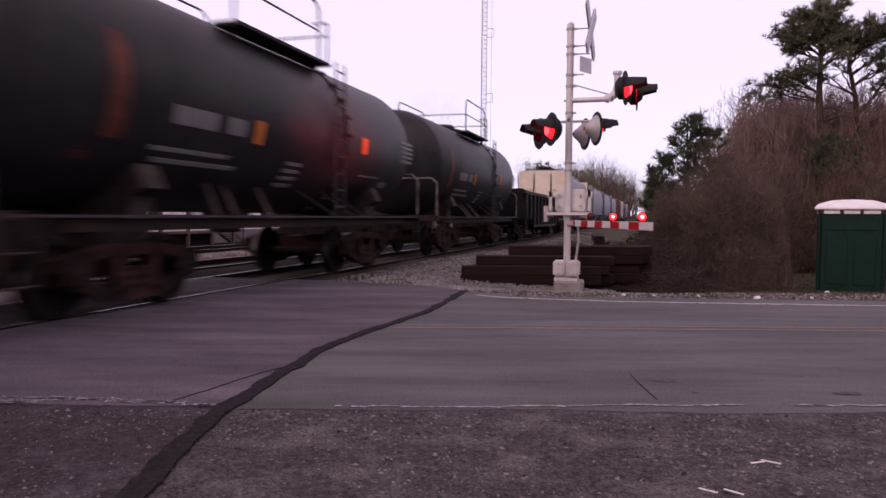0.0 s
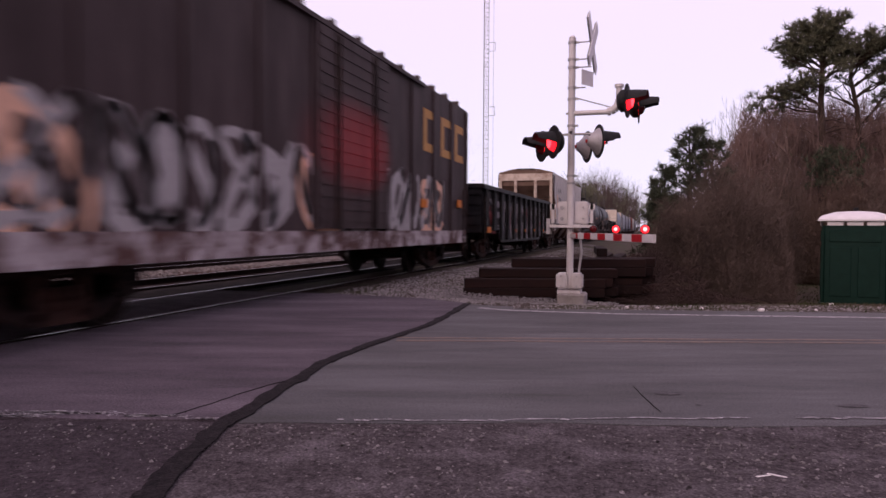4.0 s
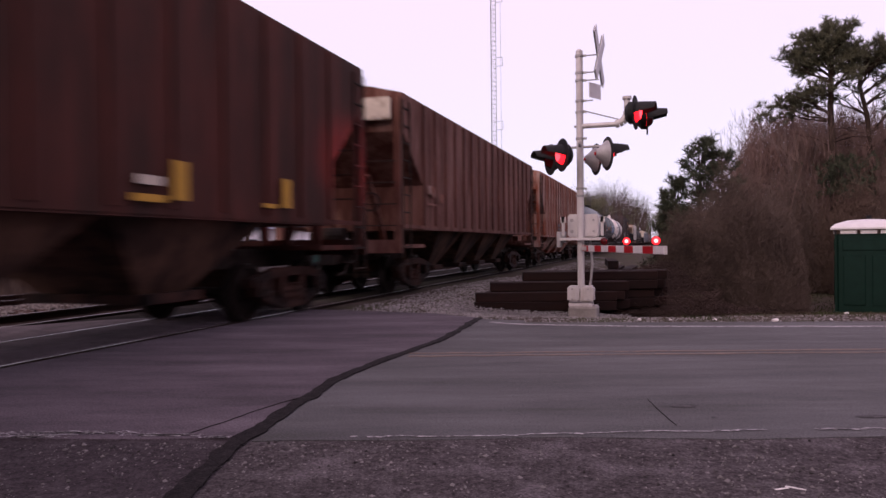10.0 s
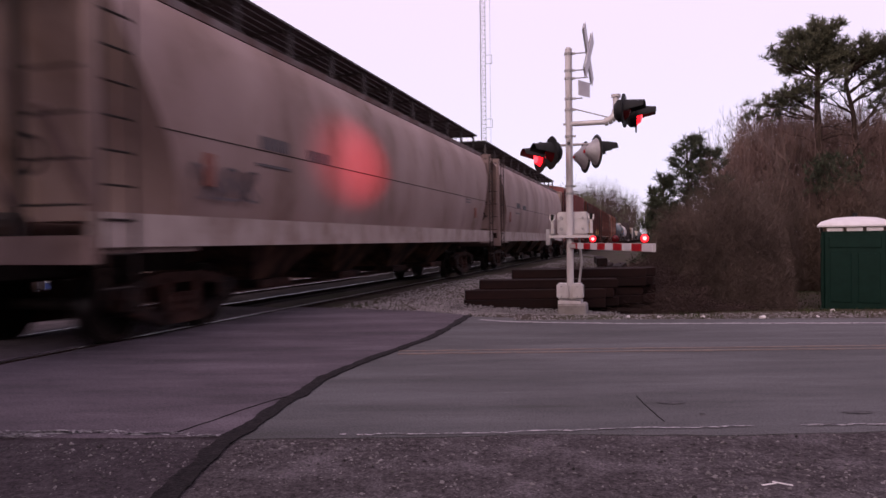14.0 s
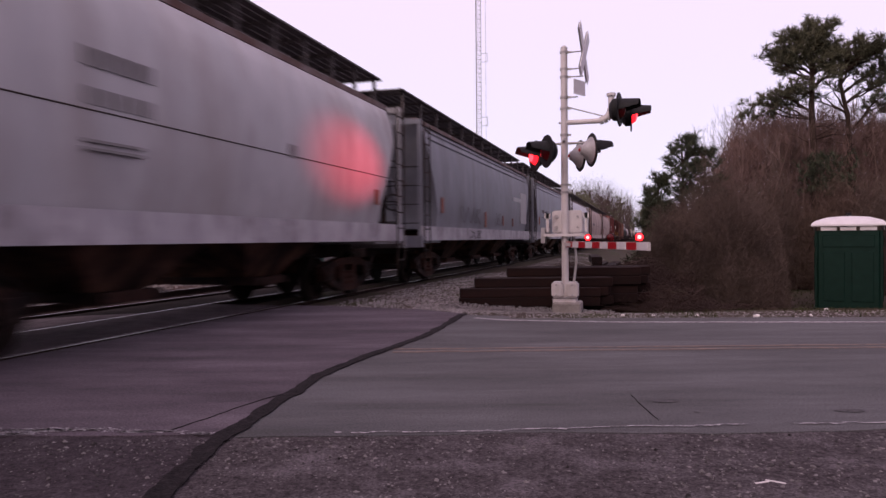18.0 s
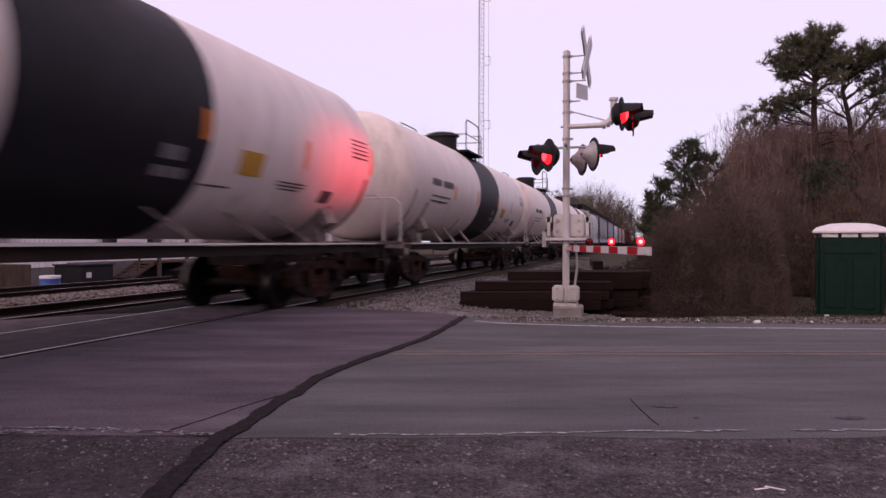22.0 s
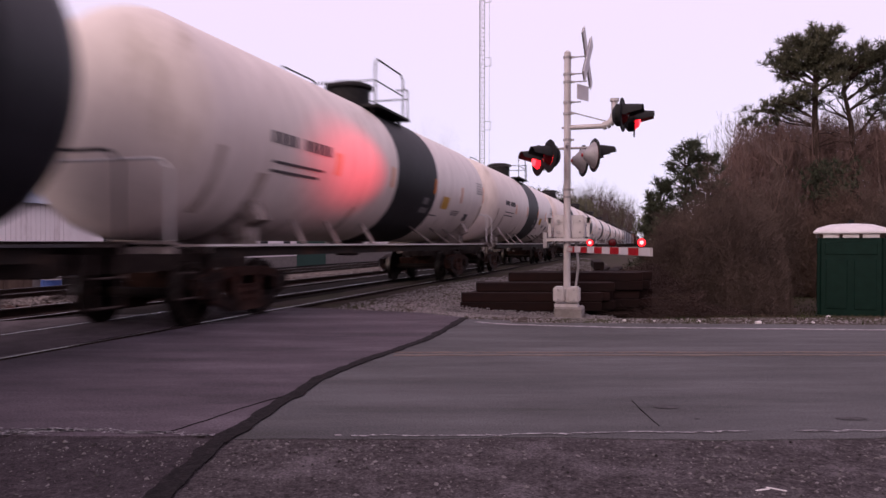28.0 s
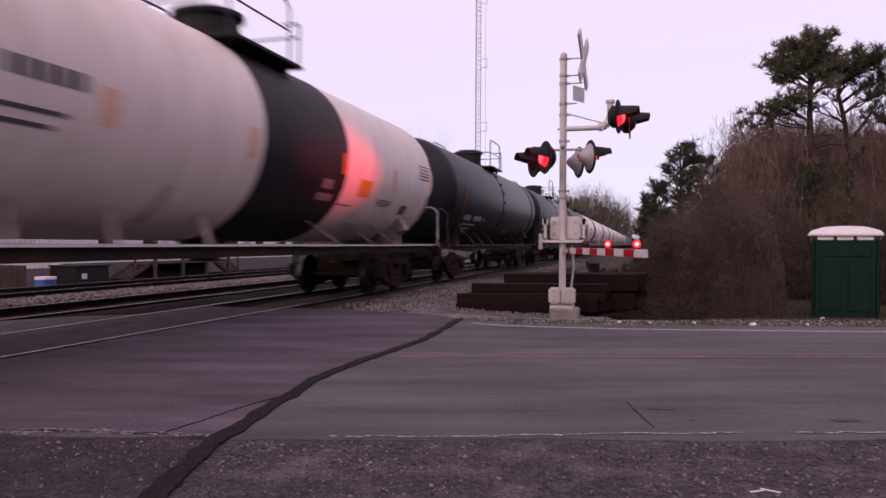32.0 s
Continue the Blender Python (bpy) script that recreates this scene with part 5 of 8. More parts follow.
def build_truck_meshes():
    bm = B()
    span(bm, (-0.86, -0.2, 0.4), (0.86, 0.2, 0.66))
    span(bm, (-0.3, -0.28, 0.62), (0.3, 0.28, 0.78))
    bol = mesh_of("truck", bm, M_TRUCK)
    bm = B()
    for a, b in (((-1.16, 0.56), (-0.45, 0.70)), ((-0.45, 0.70), (0.45, 0.70)), ((0.45, 0.70), (1.16, 0.56)), ((-1.02, 0.42), (-0.36, 0.2)), ((-0.36, 0.2), (0.36, 0.2)), ((0.36, 0.2), (1.02, 0.42))):
        bar(bm, (0, *a), (0, *b), 0.15, 0.13)
    for y in (-0.3, 0.3):
        bar(bm, (0, y, 0.2), (0, y, 0.7), 0.15, 0.13)
    for y in (-0.89, 0.89):
        span(bm, (-0.1, y - 0.17, 0.36), (0.1, y + 0.17, 0.6))
    for y in (-0.16, 0, 0.16):
        revolve(bm, [(0, 0.065), (0.05, 0.075), (0.1, 0.06), (0.15, 0.075), (0.2, 0.06), (0.25, 0.07)], Matrix.Translation((0.03, y, 0.26)), 8)
    frame_me = mesh_of("side_frame", bm, M_TRUCK)
    turn = pose(0, 0, 0, 0, 90, 0)
    bm = B()
    revolve(bm, [(-1.0, 0.07), (1.0, 0.07)], turn, 10)
    for s in (-1, 1):
        p = [(s * 0.685, 0.08), (s * 0.685, 0.455), (s * 0.715, 0.455), (s * 0.722, 0.425), (s * 0.82, 0.418), (s * 0.82, 0.36), (s * 0.775, 0.34), (s * 0.77, 0.16), (s * 0.83, 0.13), (s * 0.83, 0.07)]
        revolve(bm, p, turn, 24, False)
        revolve(bm, [(s * 0.9, 0.10), (s * 1.1, 0.105), (s * 1.13, 0.08), (s * 1.13, 0.02)], turn, 10)
        for k in range(3):
            box(bm, (s * 1.14, 0.05 * math.cos(k * 2.1), 0.05 * math.sin(k * 2.1)), (0.02, 0.025, 0.025))
    wheel_me = mesh_of("wheelset", bm, M_WHEEL, True)
    wheel_me.materials.append(M_TREAD)
    for f in wheel_me.polygons:
        c = f.center
        if 0.73 < abs(c.x) < 0.81 and math.hypot(c.y, c.z) > 0.40:
            f.material_index = 1
    return bol, frame_me, wheel_me


BOLSTER, SIDE_FRAME, WHEELSET = build_truck_meshes()


def add_truck(car, y):
    t = part("truck", BOLSTER, None, car, "rust-brown cast steel wheel truck", at=(0, y, 0))
    for s in (-1, 1):
        part("side_frame", SIDE_FRAME, None, t, at=pose(s * 1.02, 0, 0, 0, 0, 0 if s > 0 else 180))
    for k, yy in enumerate((-0.89, 0.89)):
        part("wheelset", WHEELSET, None, t, "steel wheels with bright treads on an axle", at=(0, yy, 0.42))
    return t


def add_ends(car, hl, z=0.86):
    """Couplers and the brake hoses at both ends."""
    for s in (-1, 1):
        bm = B()
        bar(bm, (0, s * (hl - 0.9), z), (0, s * (hl + 0.42), z), 0.16, 0.2)
        span(bm, (-0.17, s * (hl + 0.28) - 0.16, z - 0.17), (0.17, s * (hl + 0.28) + 0.16, z + 0.17))
        pipe(bm, [(0.3, s * hl, z - 0.05), (0.32, s * (hl + 0.2), z - 0.32), (0.25, s * (hl + 0.42), z - 0.4)], 0.025)
        part("coupler", bm, M_STEEL_DARK, car)


def ladder(car, x, y0, y1, z0, z1, material, n=6, r=0.014, along='y'):
    bm = B()
    if along == 'y':
        ends = ((x, y0), (x, y1))
    else:
        ends = ((y0, x), (y1, x))
    for e in ends:
        tube(bm, (*e, z0), (*e, z1), r * 1.3, 6)
    for i in range(n):
        z = z0 + (z1 - z0) * (i + 0.5) / n
        tube(bm, (*ends[0], z), (*ends[1], z), r, 6)
    return part("ladder", bm, material, car)


def letter_bars(car, place, material, rows, label="", name="lettering"):
    """Unreadable writing as plain bars: rows of (y0, y1, z0, z1); place(bm, row) lays one down."""
    for y0, y1, z0, z1 in rows:
        bm = B()
        place(bm, y0, y1, z0, z1)
        part(name, bm, material, car, label)


def tank_car(L, R, zc, paint, rail, label, band=None, rings=(), dome='can', rails=1.0, boards=True, stripes=M_ORANGE, letter=M_PAINTWHITE, extra=None, near_ladder=True, overhang=0.38, end_rail=None):
    """A tank car: shell, saddles, running boards, manway with its platform, ends, trucks. Forward is +y."""
    car = thing("tank_car", label, "tank car", TRAIN)
    hl = L / 2
    ht = hl - overhang
    hd = R * 0.42
    prof = []
    for i in range(7):
        k = math.pi / 2 * i / 6
        prof.append((-(ht - hd) - hd * math.cos(k), max(0.02, R * math.sin(k))))
    prof += [(-h, r) for h, r in prof[::-1]]
    m = Matrix.Translation((0, 0, zc)) @ pose(0, 0, 0, -90, 0, 0)
    tank = part("tank", revolve(B(), prof, m, 48), paint, car, smooth=True)
    if band:
        part("band", revolve(B(), [(band[0], R - 0.02), (band[0], R + 0.005), (band[1], R + 0.005), (band[1], R - 0.02)], m, 48, False), band[2], tank, "painted band round the tank", smooth=True)
    for y in rings:
        part("ring", revolve(B(), [(y - 0.06, R - 0.02), (y - 0.06, R + 0.02), (y + 0.06, R + 0.02), (y + 0.06, R - 0.02)], m, 40, False), paint, tank)
        bm = B()
        for k in range(-5, 6):
            for sx in (-1, 1):
                a = radians(13 * k)
                box(bm, (sx * (R + 0.03) * math.cos(a), y, zc + (R + 0.03) * math.sin(a)), (0.07, 0.2, 0.05), pose(0, 0, 0, 0, -sx * math.degrees(a), 0).to_3x3())
        tagged(part("rung_lug", bm, M_GRIMESHADE, tank, "row of small lugs on the strap"), kind="stuff")
    # stub sills and saddles
    for s in (-1, 1):
        bm = B()
        span(bm, (-0.3, min(s * (hl - 3.6), s * hl), 0.72), (0.3, max(s * (hl - 3.6), s * hl), 1.02))
        part("stub_sill", bm, M_GRIMESHADE, car, "stub sill, dark from grime and painted-in shade")
        bm = B()
        yb = s * (hl - 2.35)
        span(bm, (-1.15, yb - 0.2, 0.95), (1.15, yb + 0.2, zc - R + 0.22))
        for sx in (-1, 1):
            bar(bm, (sx * 0.7, yb, zc - R + 0.12), (sx * 1.28, yb, zc - R * 0.72), 0.36, 0.3)
        part("saddle", bm, M_DULLWHITE if rail is M_WHITERAIL else M_GRIMESHADE, car, "grimy tank saddle, shade-toned unless dull white")
        bm = B()
        span(bm, (-1.5, s * hl - 0.14 if s > 0 else -hl, 0.98), (1.5, s * hl if s > 0 else -hl + 0.14, 1.12))
        span(bm, (-1.5, min(s * (hl - 0.75), s * hl), 1.06), (1.5, max(s * (hl - 0.75), s * hl), 1.09))
        part("end_platform", bm, M_DULLWHITE if rail is M_WHITERAIL else M_GRIMESHADE, car)
        # end handrail, bent over and sloping
        bm = B()
        pipe(bm, [(-1.45, s * (hl - 0.1), 1.1), (-1.45, s * (hl - 0.1), 1.95), (-1.3, s * (hl - 0.1), 2.08), (1.3, s * (hl - 0.1), 2.08), (1.45, s * (hl - 0.1), 1.95), (1.45, s * (hl - 0.1), 1.1)], 0.02)
        part("end_handrail", bm, end_rail or rail, car)
        for sx in (-1, 1):
            bm = B()
            pipe(bm, [(sx * 1.5, s * (hl - 0.15), 1.05), (sx * 1.5, s * (hl - 0.15), 0.45), (sx * 1.5, s * (hl - 0.55), 0.45), (sx * 1.5, s * (hl - 0.55), 1.05)], 0.016)
            tube(bm, (sx * 1.5, s * (hl - 0.15), 0.75), (sx * 1.5, s * (hl - 0.55), 0.75), 0.014, 6)
            part("step", bm, M_GRIMESHADE, car)
    # running boards, with slanting props up to the shell
    for sx in (-1, 1):
        if boards:
            bm = B()
            span(bm, (sx * 1.47 - 0.06, -hl + 0.7, 1.062), (sx * 1.47 + 0.06, hl - 0.7, 1.09))
            part("running_board", bm, rail, car, "thin pale running board along the sill")
            part("side_channel", span(B(), (sx * 1.41 - 0.025, -hl + 1.0, 0.92), (sx * 1.41 + 0.025, hl - 1.0, 1.05)), M_STEEL_DARK, car, "dark channel under the running board")
            for y in (-hl + 3.4, -hl + 4.7, -2.0, 2.0, hl - 4.7, hl - 3.4):
                bm = B()
                z = 1.52
                bar(bm, (sx * 1.46, y, 1.08), (sx * (R * math.cos(math.asin((z - zc) / R)) - 0.03), y - 0.45 * (1 if y > 0 else -1), z), 0.07, 0.03)
                part("prop", bm, M_DULLWHITE if rail is M_WHITERAIL else M_GRIMESHADE, car)
    # manway, platform and its rail
    zt = zc + R
    bm = B()
    if dome == 'can':
        revolve(bm, [(-0.08, 0.48), (0.4, 0.48), (0.43, 0.56), (0.5, 0.56), (0.56, 0.4), (0.58, 0.05)], Matrix.Translation((0, 0.12, zt)), 20)
        part("manway", bm, M_GRATING, car, "round dark manway housing", smooth=True)
    elif dome == 'cap':
        revolve(bm, [(-0.15, 0.42), (0.3, 0.40), (0.36, 0.3), (0.38, 0.05)], Matrix.Translation((0, 0, zt)), 18)
        part("manway", bm, paint, car, "small domed manway", smooth=True)
    else:
        revolve(bm, [(-0.1, 0.35), (0.12, 0.35), (0.2, 0.25), (0.22, 0.03)], Matrix.Translation((0, 0, zt)), 14)
        box(bm, (0.1, 0.9, zt + 0.06), (0.4, 0.5, 0.16))
        part("manway", bm, M_GRATING, car, "low dark manway and valves", smooth=True)
    hw, hp = 0.92, 1.25 * rails
    zp = zt - 0.22
    for sx in (-1, 1):
        bm = B()
        span(bm, (sx * 0.98 - 0.2, -hp, zp), (sx * 0.98 + 0.2, hp, zp + 0.05))
        for y in (-hp + 0.2, hp - 0.2):
            bar(bm, (sx * 1.0, y, zp), (sx * 0.85, y, zp - 0.25), 0.06, 0.06)
        part("platform", bm, M_GRATING, car, "dark grating platform")
    for sx in (-1, 1):
        bm = B()
        x = sx * 1.12
        top = zp + 1.02
        pipe(bm, [(x, -hp, zp), (x, -hp, top - 0.12), (x, -hp + 0.14, top), (x, hp - 0.5, top), (x, hp - 0.36, top - 0.1), (x, hp - 0.36, zp)], 0.02)
        pipe(bm, [(x, -hp, zp + 0.55), (x, hp - 0.36, zp + 0.55)], 0.016)
        pipe(bm, [(x, hp - 0.02, zp), (x, hp - 0.02, top - 0.25), (x * 0.75, hp - 0.02, top - 0.25)], 0.018)
        part("handrail", bm, M_HANDRAIL, car)
        if near_ladder or sx < 0:
            ladder(car, sx * (R + 0.03), hp - 0.36, hp, 1.1, zp, M_HANDRAIL, 9)
    for y in (-hp, hp):
        bm = B()
        pipe(bm, [(-1.12, y, zp + 0.55), (1.12, y, zp + 0.55)], 0.016)
        part("handrail", bm, M_HANDRAIL, car)
    part("bottom_outlet", revolve(B(), [(-0.32, 0.2), (-0.3, 0.26), (0.1, 0.45)], Matrix.Translation((0, 0, zc - R)), 14), M_STEEL_DARK, car)
    add_ends(car, hl)
    for s in (-1, 1):
        add_truck(car, s * (hl - 2.35))

    def lay(bm, y0, y1, z0, z1):
        patch(bm, R, zc, y0, y1, z0, z1)
    if extra:
        for material, name, lab, rows in extra:
            letter_bars(car, lay, material, rows, lab, name)
    return car


def hopper(L, half, inset, paint, label, zb, zt, ribs=0, rib_w=0.1, walk_z=None, walk_w=0.45, posts=M_STEEL_DARK, bay=None, nbay=3, end_paint=None, end_sheet=None, ridges=(), sill=None, sill_paint=None, post_w=0.07, light_end=False, rib_paint=None):
    """A covered hopper car: lofted body, side posts, bays, end frames with ladders, roof walk and hatches."""
    car = thing("covered_hopper", label, "hopper car", TRAIN)
    hl = L / 2
    body = part("body", loft(B(), half, hl - 0.12, inset), paint, car, smooth=True)
    body.data.materials.append(end_sheet or paint)
    body.data.materials.append(end_paint or paint)
    for f in body.data.polygons:
        if abs(f.normal.y) > 0.3:
            f.material_index = 1 if f.center.z > 2.4 else 2
    wmax = max(x for x, z in half)
    if ribs:
        bm = B()
        span(bm, (-0.03, -rib_w / 2, zb + 0.02), (0.045, rib_w / 2, zt - 0.1))
        rib = mesh_of("side_post", bm, rib_paint or paint)
        ya = hl - 1.5
        for sx in (-1, 1):
            for i in range(ribs):
                y = -ya + 2 * ya * i / (ribs - 1)
                part("side_post", rib, None, body, at=pose(sx * wmax, y, 0, 0, 0, 0 if sx > 0 else 180))
    for z in ridges:
        x = np.interp(z, [q for p, q in half], [p for p, q in half])
        for sx in (-1, 1):
            bm = B()
            tube(bm, (sx * x, -hl + 0.7, z), (sx * x, hl - 0.7, z), 0.035, 8)
            part("ridge", bm, paint, body)
    # side sills and the end floors
    for sx in (-1, 1):
        bm = B()
        z0, z1 = sill or (zb - 0.05, zb + 0.02)
        span(bm, (sx * (wmax - 0.03) - 0.04, -hl + 0.05, z0), (sx * (wmax - 0.03) + 0.04, hl - 0.05, z1))
        part("side_sill", bm, sill_paint or paint, car)
    for s in (-1, 1):
        bm = B()
        y0, y1 = sorted((s * (hl - 1.7), s * hl))
        part("draft_sill", span(bm, (-0.32, y0 - (1.5 if s > 0 else 0), 0.75), (0.32, y1 + (1.5 if s < 0 else 0), 1.05)), M_GRIMESHADE, car)
        part("end_floor", span(B(), (-wmax + 0.05, y0, 1.02), (wmax - 0.05, y1, 1.1)), end_paint or paint, car)
        part("end_sill", span(B(), (-wmax, s * hl - 0.07, 0.92), (wmax, s * hl + 0.07, 1.2)), end_paint or paint, car)
        # end frame
        for x in (-wmax + 0.1, -0.55, 0.55, wmax - 0.1):
            bm = B()
            span(bm, (x - post_w, s * (hl - 0.12) - post_w, 1.1), (x + post_w, s * (hl - 0.12) + post_w, zt - 0.15 if abs(x) > 1 else zt - 0.3))
            part("end_post", bm, M_STEEL_DARK if light_end and abs(x) < 1 else end_paint or paint, car)
        bm = B()
        span(bm, (-wmax + 0.05, s * (hl - 0.12) - 0.06, zt - (0.24 if light_end else 0.5)), (wmax - 0.05, s * (hl - 0.12) + 0.06, zt - 0.12))
        part("end_beam", bm, end_paint or paint, car)
        for x in (-0.6, 0.6):
            part("slope_brace", bar(B(), (x, s * (hl - 1.35), 1.1), (x, s * (hl - 0.35), 2.6), 0.12, 0.1), end_paint or paint, car)
        for sx in (-1, 1):
            ladder(car, sx * (wmax + 0.02), s * (hl - 0.1), s * (hl - 0.55), 0.5, zt - 0.2, posts, 10)
        for z in (1.5, 1.95, 2.4, 2.85):
            for sx in (-1, 1):
                part("grab_iron", tube(B(), (sx * (wmax - 0.1), s * hl, z), (sx * 0.6, s * hl, z), 0.014, 6), posts, car)
        if s < 0:
            wheel = revolve(B(), [(-0.015, 0.17), (-0.015, 0.21), (0.015, 0.21), (0.015, 0.17)], Matrix.Translation((0.85, -hl - 0.06, 2.0)) @ pose(0, 0, 0, 90, 0, 0), 14, False)
            part("brake_wheel", wheel, M_STEEL_DARK, car)
            tank = revolve(B(), [(-0.4, 0.02), (-0.38, 0.17), (0.38, 0.17), (0.4, 0.02)], Matrix.Translation((-0.5, -hl + 0.75, 1.32)) @ pose(0, 0, 0, 0, 90, 0), 12)
            part("air_tank", tank, M_STEEL_DARK, car)
    # bays
    span_y = hl - 3.1
    for i in range(nbay):
        yc = -span_y + 2 * span_y * (i + 0.5) / nbay
        w = span_y / nbay
        bm = B()
        lo, hi = [], []
        for x, y in ((-1, -1), (1, -1), (1, 1), (-1, 1)):
            hi.append(bm.verts.new((x * (wmax - 0.12), yc + y * w * 0.98, zb)))
            lo.append(bm.verts.new((x * 0.75, yc + y * w * 0.28, 0.52)))
        for k in range(4):
            bm.faces.new((lo[k], lo[(k + 1) % 4], hi[(k + 1) % 4], hi[k]))
        bm.faces.new(lo[::-1])
        bm.faces.new(hi)
        b = part("bay", bm, bay or paint, car, "sloping discharge bay")
        part("outlet_gate", span(B(), (-0.95, yc - w * 0.32, 0.42), (0.95, yc + w * 0.32, 0.54)), M_TRUCK, b)
    # roof walk and hatches
    zr = walk_z or zt + 0.12
    bm = B()
    n = 12
    for k in range(12):
        x = (-1 + 2 * k / 11) * walk_w
        span(bm, (x - 0.075 * walk_w, -hl + 0.02, zr), (x + 0.075 * walk_w, hl - 0.02, zr + 0.035))
    for i in range(n):
        y = -hl + 0.3 + (2 * hl - 0.6) * i / (n - 1)
        for x in (-walk_w, walk_w):
            span(bm, (x - 0.03, y - 0.03, zt - 0.15), (x + 0.03, y + 0.03, zr))
        span(bm, (-walk_w, y - 0.03, zr - 0.06), (walk_w, y + 0.03, zr))
    part("roof_walk", bm, M_WALK, car, "grey roof walk of grating")
    for i in range(4):
        y = -hl + 2.2 + (2 * hl - 4.4) * i / 3
        for x in (-0.785, 0.785):
            part("hatch", span(B(), (x - 0.165, y - 1.1, zt - 0.08), (x + 0.165, y + 1.1, zt + 0.08)), paint, car)
    add_ends(car, hl)
    for s in (-1, 1):
        add_truck(car, s * (hl - 2.0))
    return car


def side_bars(car, x, material, rows, label="", name="lettering"):
    def lay(bm, y0, y1, z0, z1):
        span(bm, (x - 0.02, min(y0, y1), z0), (x + 0.006, max(y0, y1), z1))
    letter_bars(car, lay, material, rows, label, name)


RIBBED_FULL = [(1.0, 1.42), (1.5, 1.42), (1.5, 2.43), (1.5, 3.5), (1.5, 4.05), (1.5, 4.22), (0.75, 4.4), (0.05, 4.44)]
ROUND = [(0.9, 1.4), (1.46, 1.42), (1.53, 1.75), (1.58, 2.2), (1.58, 2.7), (1.54, 3.2), (1.44, 3.6), (1.28, 3.9), (1.0, 4.05), (0.5, 4.15), (0.05, 4.17)]
RIDGED = [(0.9, 1.38), (1.5, 1.4), (1.55, 1.8), (1.58, 2.4), (1.57, 3.0), (1.52, 3.5), (1.44, 3.8), (1.3, 4.0), (0.9, 4.15), (0.05, 4.2)]


def slope_end(z):
    return 1.3 if z < 2.5 else (0.05 if z < 4 else 0.0)


def round_end(z):
    return 1.25 if z < 1.9 else (1.25 - 0.85 * min(1, (z - 1.9) / 1.4) if z < 3.3 else max(0.15, 0.4 - 0.25 * (z - 3.3)))


def gondola(L, top, label, graffiti=True):
    car = thing("gondola_car", label, "gondola car", TRAIN)
    hl, w = L / 2, 1.5
    part("floor", span(B(), (-w, -hl, 0.98), (w, hl, 1.08)), M_GOND, car)
    for sx in (-1, 1):
        bm = B()
        x0, x1 = sorted((sx * (w - 0.03), sx * w))
        hb = 2.4
        pts = [(-hl, 1.0), (-hl + hb, 1.0), (-hl + hb + 0.8, 0.62), (hl - hb - 0.8, 0.62), (hl - hb, 1.0), (hl, 1.0), (hl, top), (-hl, top)]
        a = [bm.verts.new((x0, y, z)) for y, z in pts]
        b = [bm.verts.new((x1, y, z)) for y, z in pts]
        bm.faces.new(a)
        bm.faces.new(b[::-1])
        for i in range(8):
            bm.faces.new((a[i], a[(i + 1) % 8], b[(i + 1) % 8], b[i]))
        side = part("side_wall", bm, M_GOND, car)
        bm = B()
        span(bm, (sx * w - 0.03, -hl, top - 0.1), (sx * w + 0.1, hl, top + 0.03)) if sx > 0 else span(bm, (sx * w - 0.1, -hl, top - 0.1), (sx * w + 0.03, hl, top + 0.03))
        part("top_rail", bm, M_GOND, car)
        bm = B()
        span(bm, (0, -0.07, 0.72), (0.11, 0.07, top - 0.1))
        rib = mesh_of("side_post", bm, M_GOND)
        short = mesh_of("side_post", span(B(), (0, -0.07, 1.04), (0.11, 0.07, top - 0.1)), M_GOND)
        for i in range(13):
            y = -hl + 0.35 + (2 * hl - 0.7) * i / 12
            part("side_post", short if i in (0, 1, 11, 12) else rib, None, side, at=pose(sx * w, y, 0, 0, 0, 0 if sx > 0 else 180))
    for s in (-1, 1):
        bm = B()
        span(bm, (-w, s * hl - 0.05, 1.0), (w, s * hl + 0.05, top))
        wall = part("end_wall", bm, M_GOND, car)
        for z in (1.3, 1.62, 1.94, 2.26):
            part("end_rib", span(B(), (-w, s * hl - 0.09, z - 0.06), (w, s * hl + 0.09, z + 0.06)), M_GOND, wall)
        part("top_cap", span(B(), (-w - 0.08, s * hl - 0.1, top - 0.08), (w + 0.08, s * hl + 0.1, top + 0.05)), M_GOND, wall)
        for sx in (-1, 1):
            ladder(car, sx * (w + 0.09), s * (hl - 0.12), s * (hl - 0.5), 0.5, top - 0.3, M_STEEL_DARK, 5)
        add_truck(car, s * (hl - 1.95))
    part("center_sill", span(B(), (-0.3, -hl, 0.68), (0.3, hl, 0.98)), M_STEEL_DARK, car)
    add_ends(car, hl)
    return car


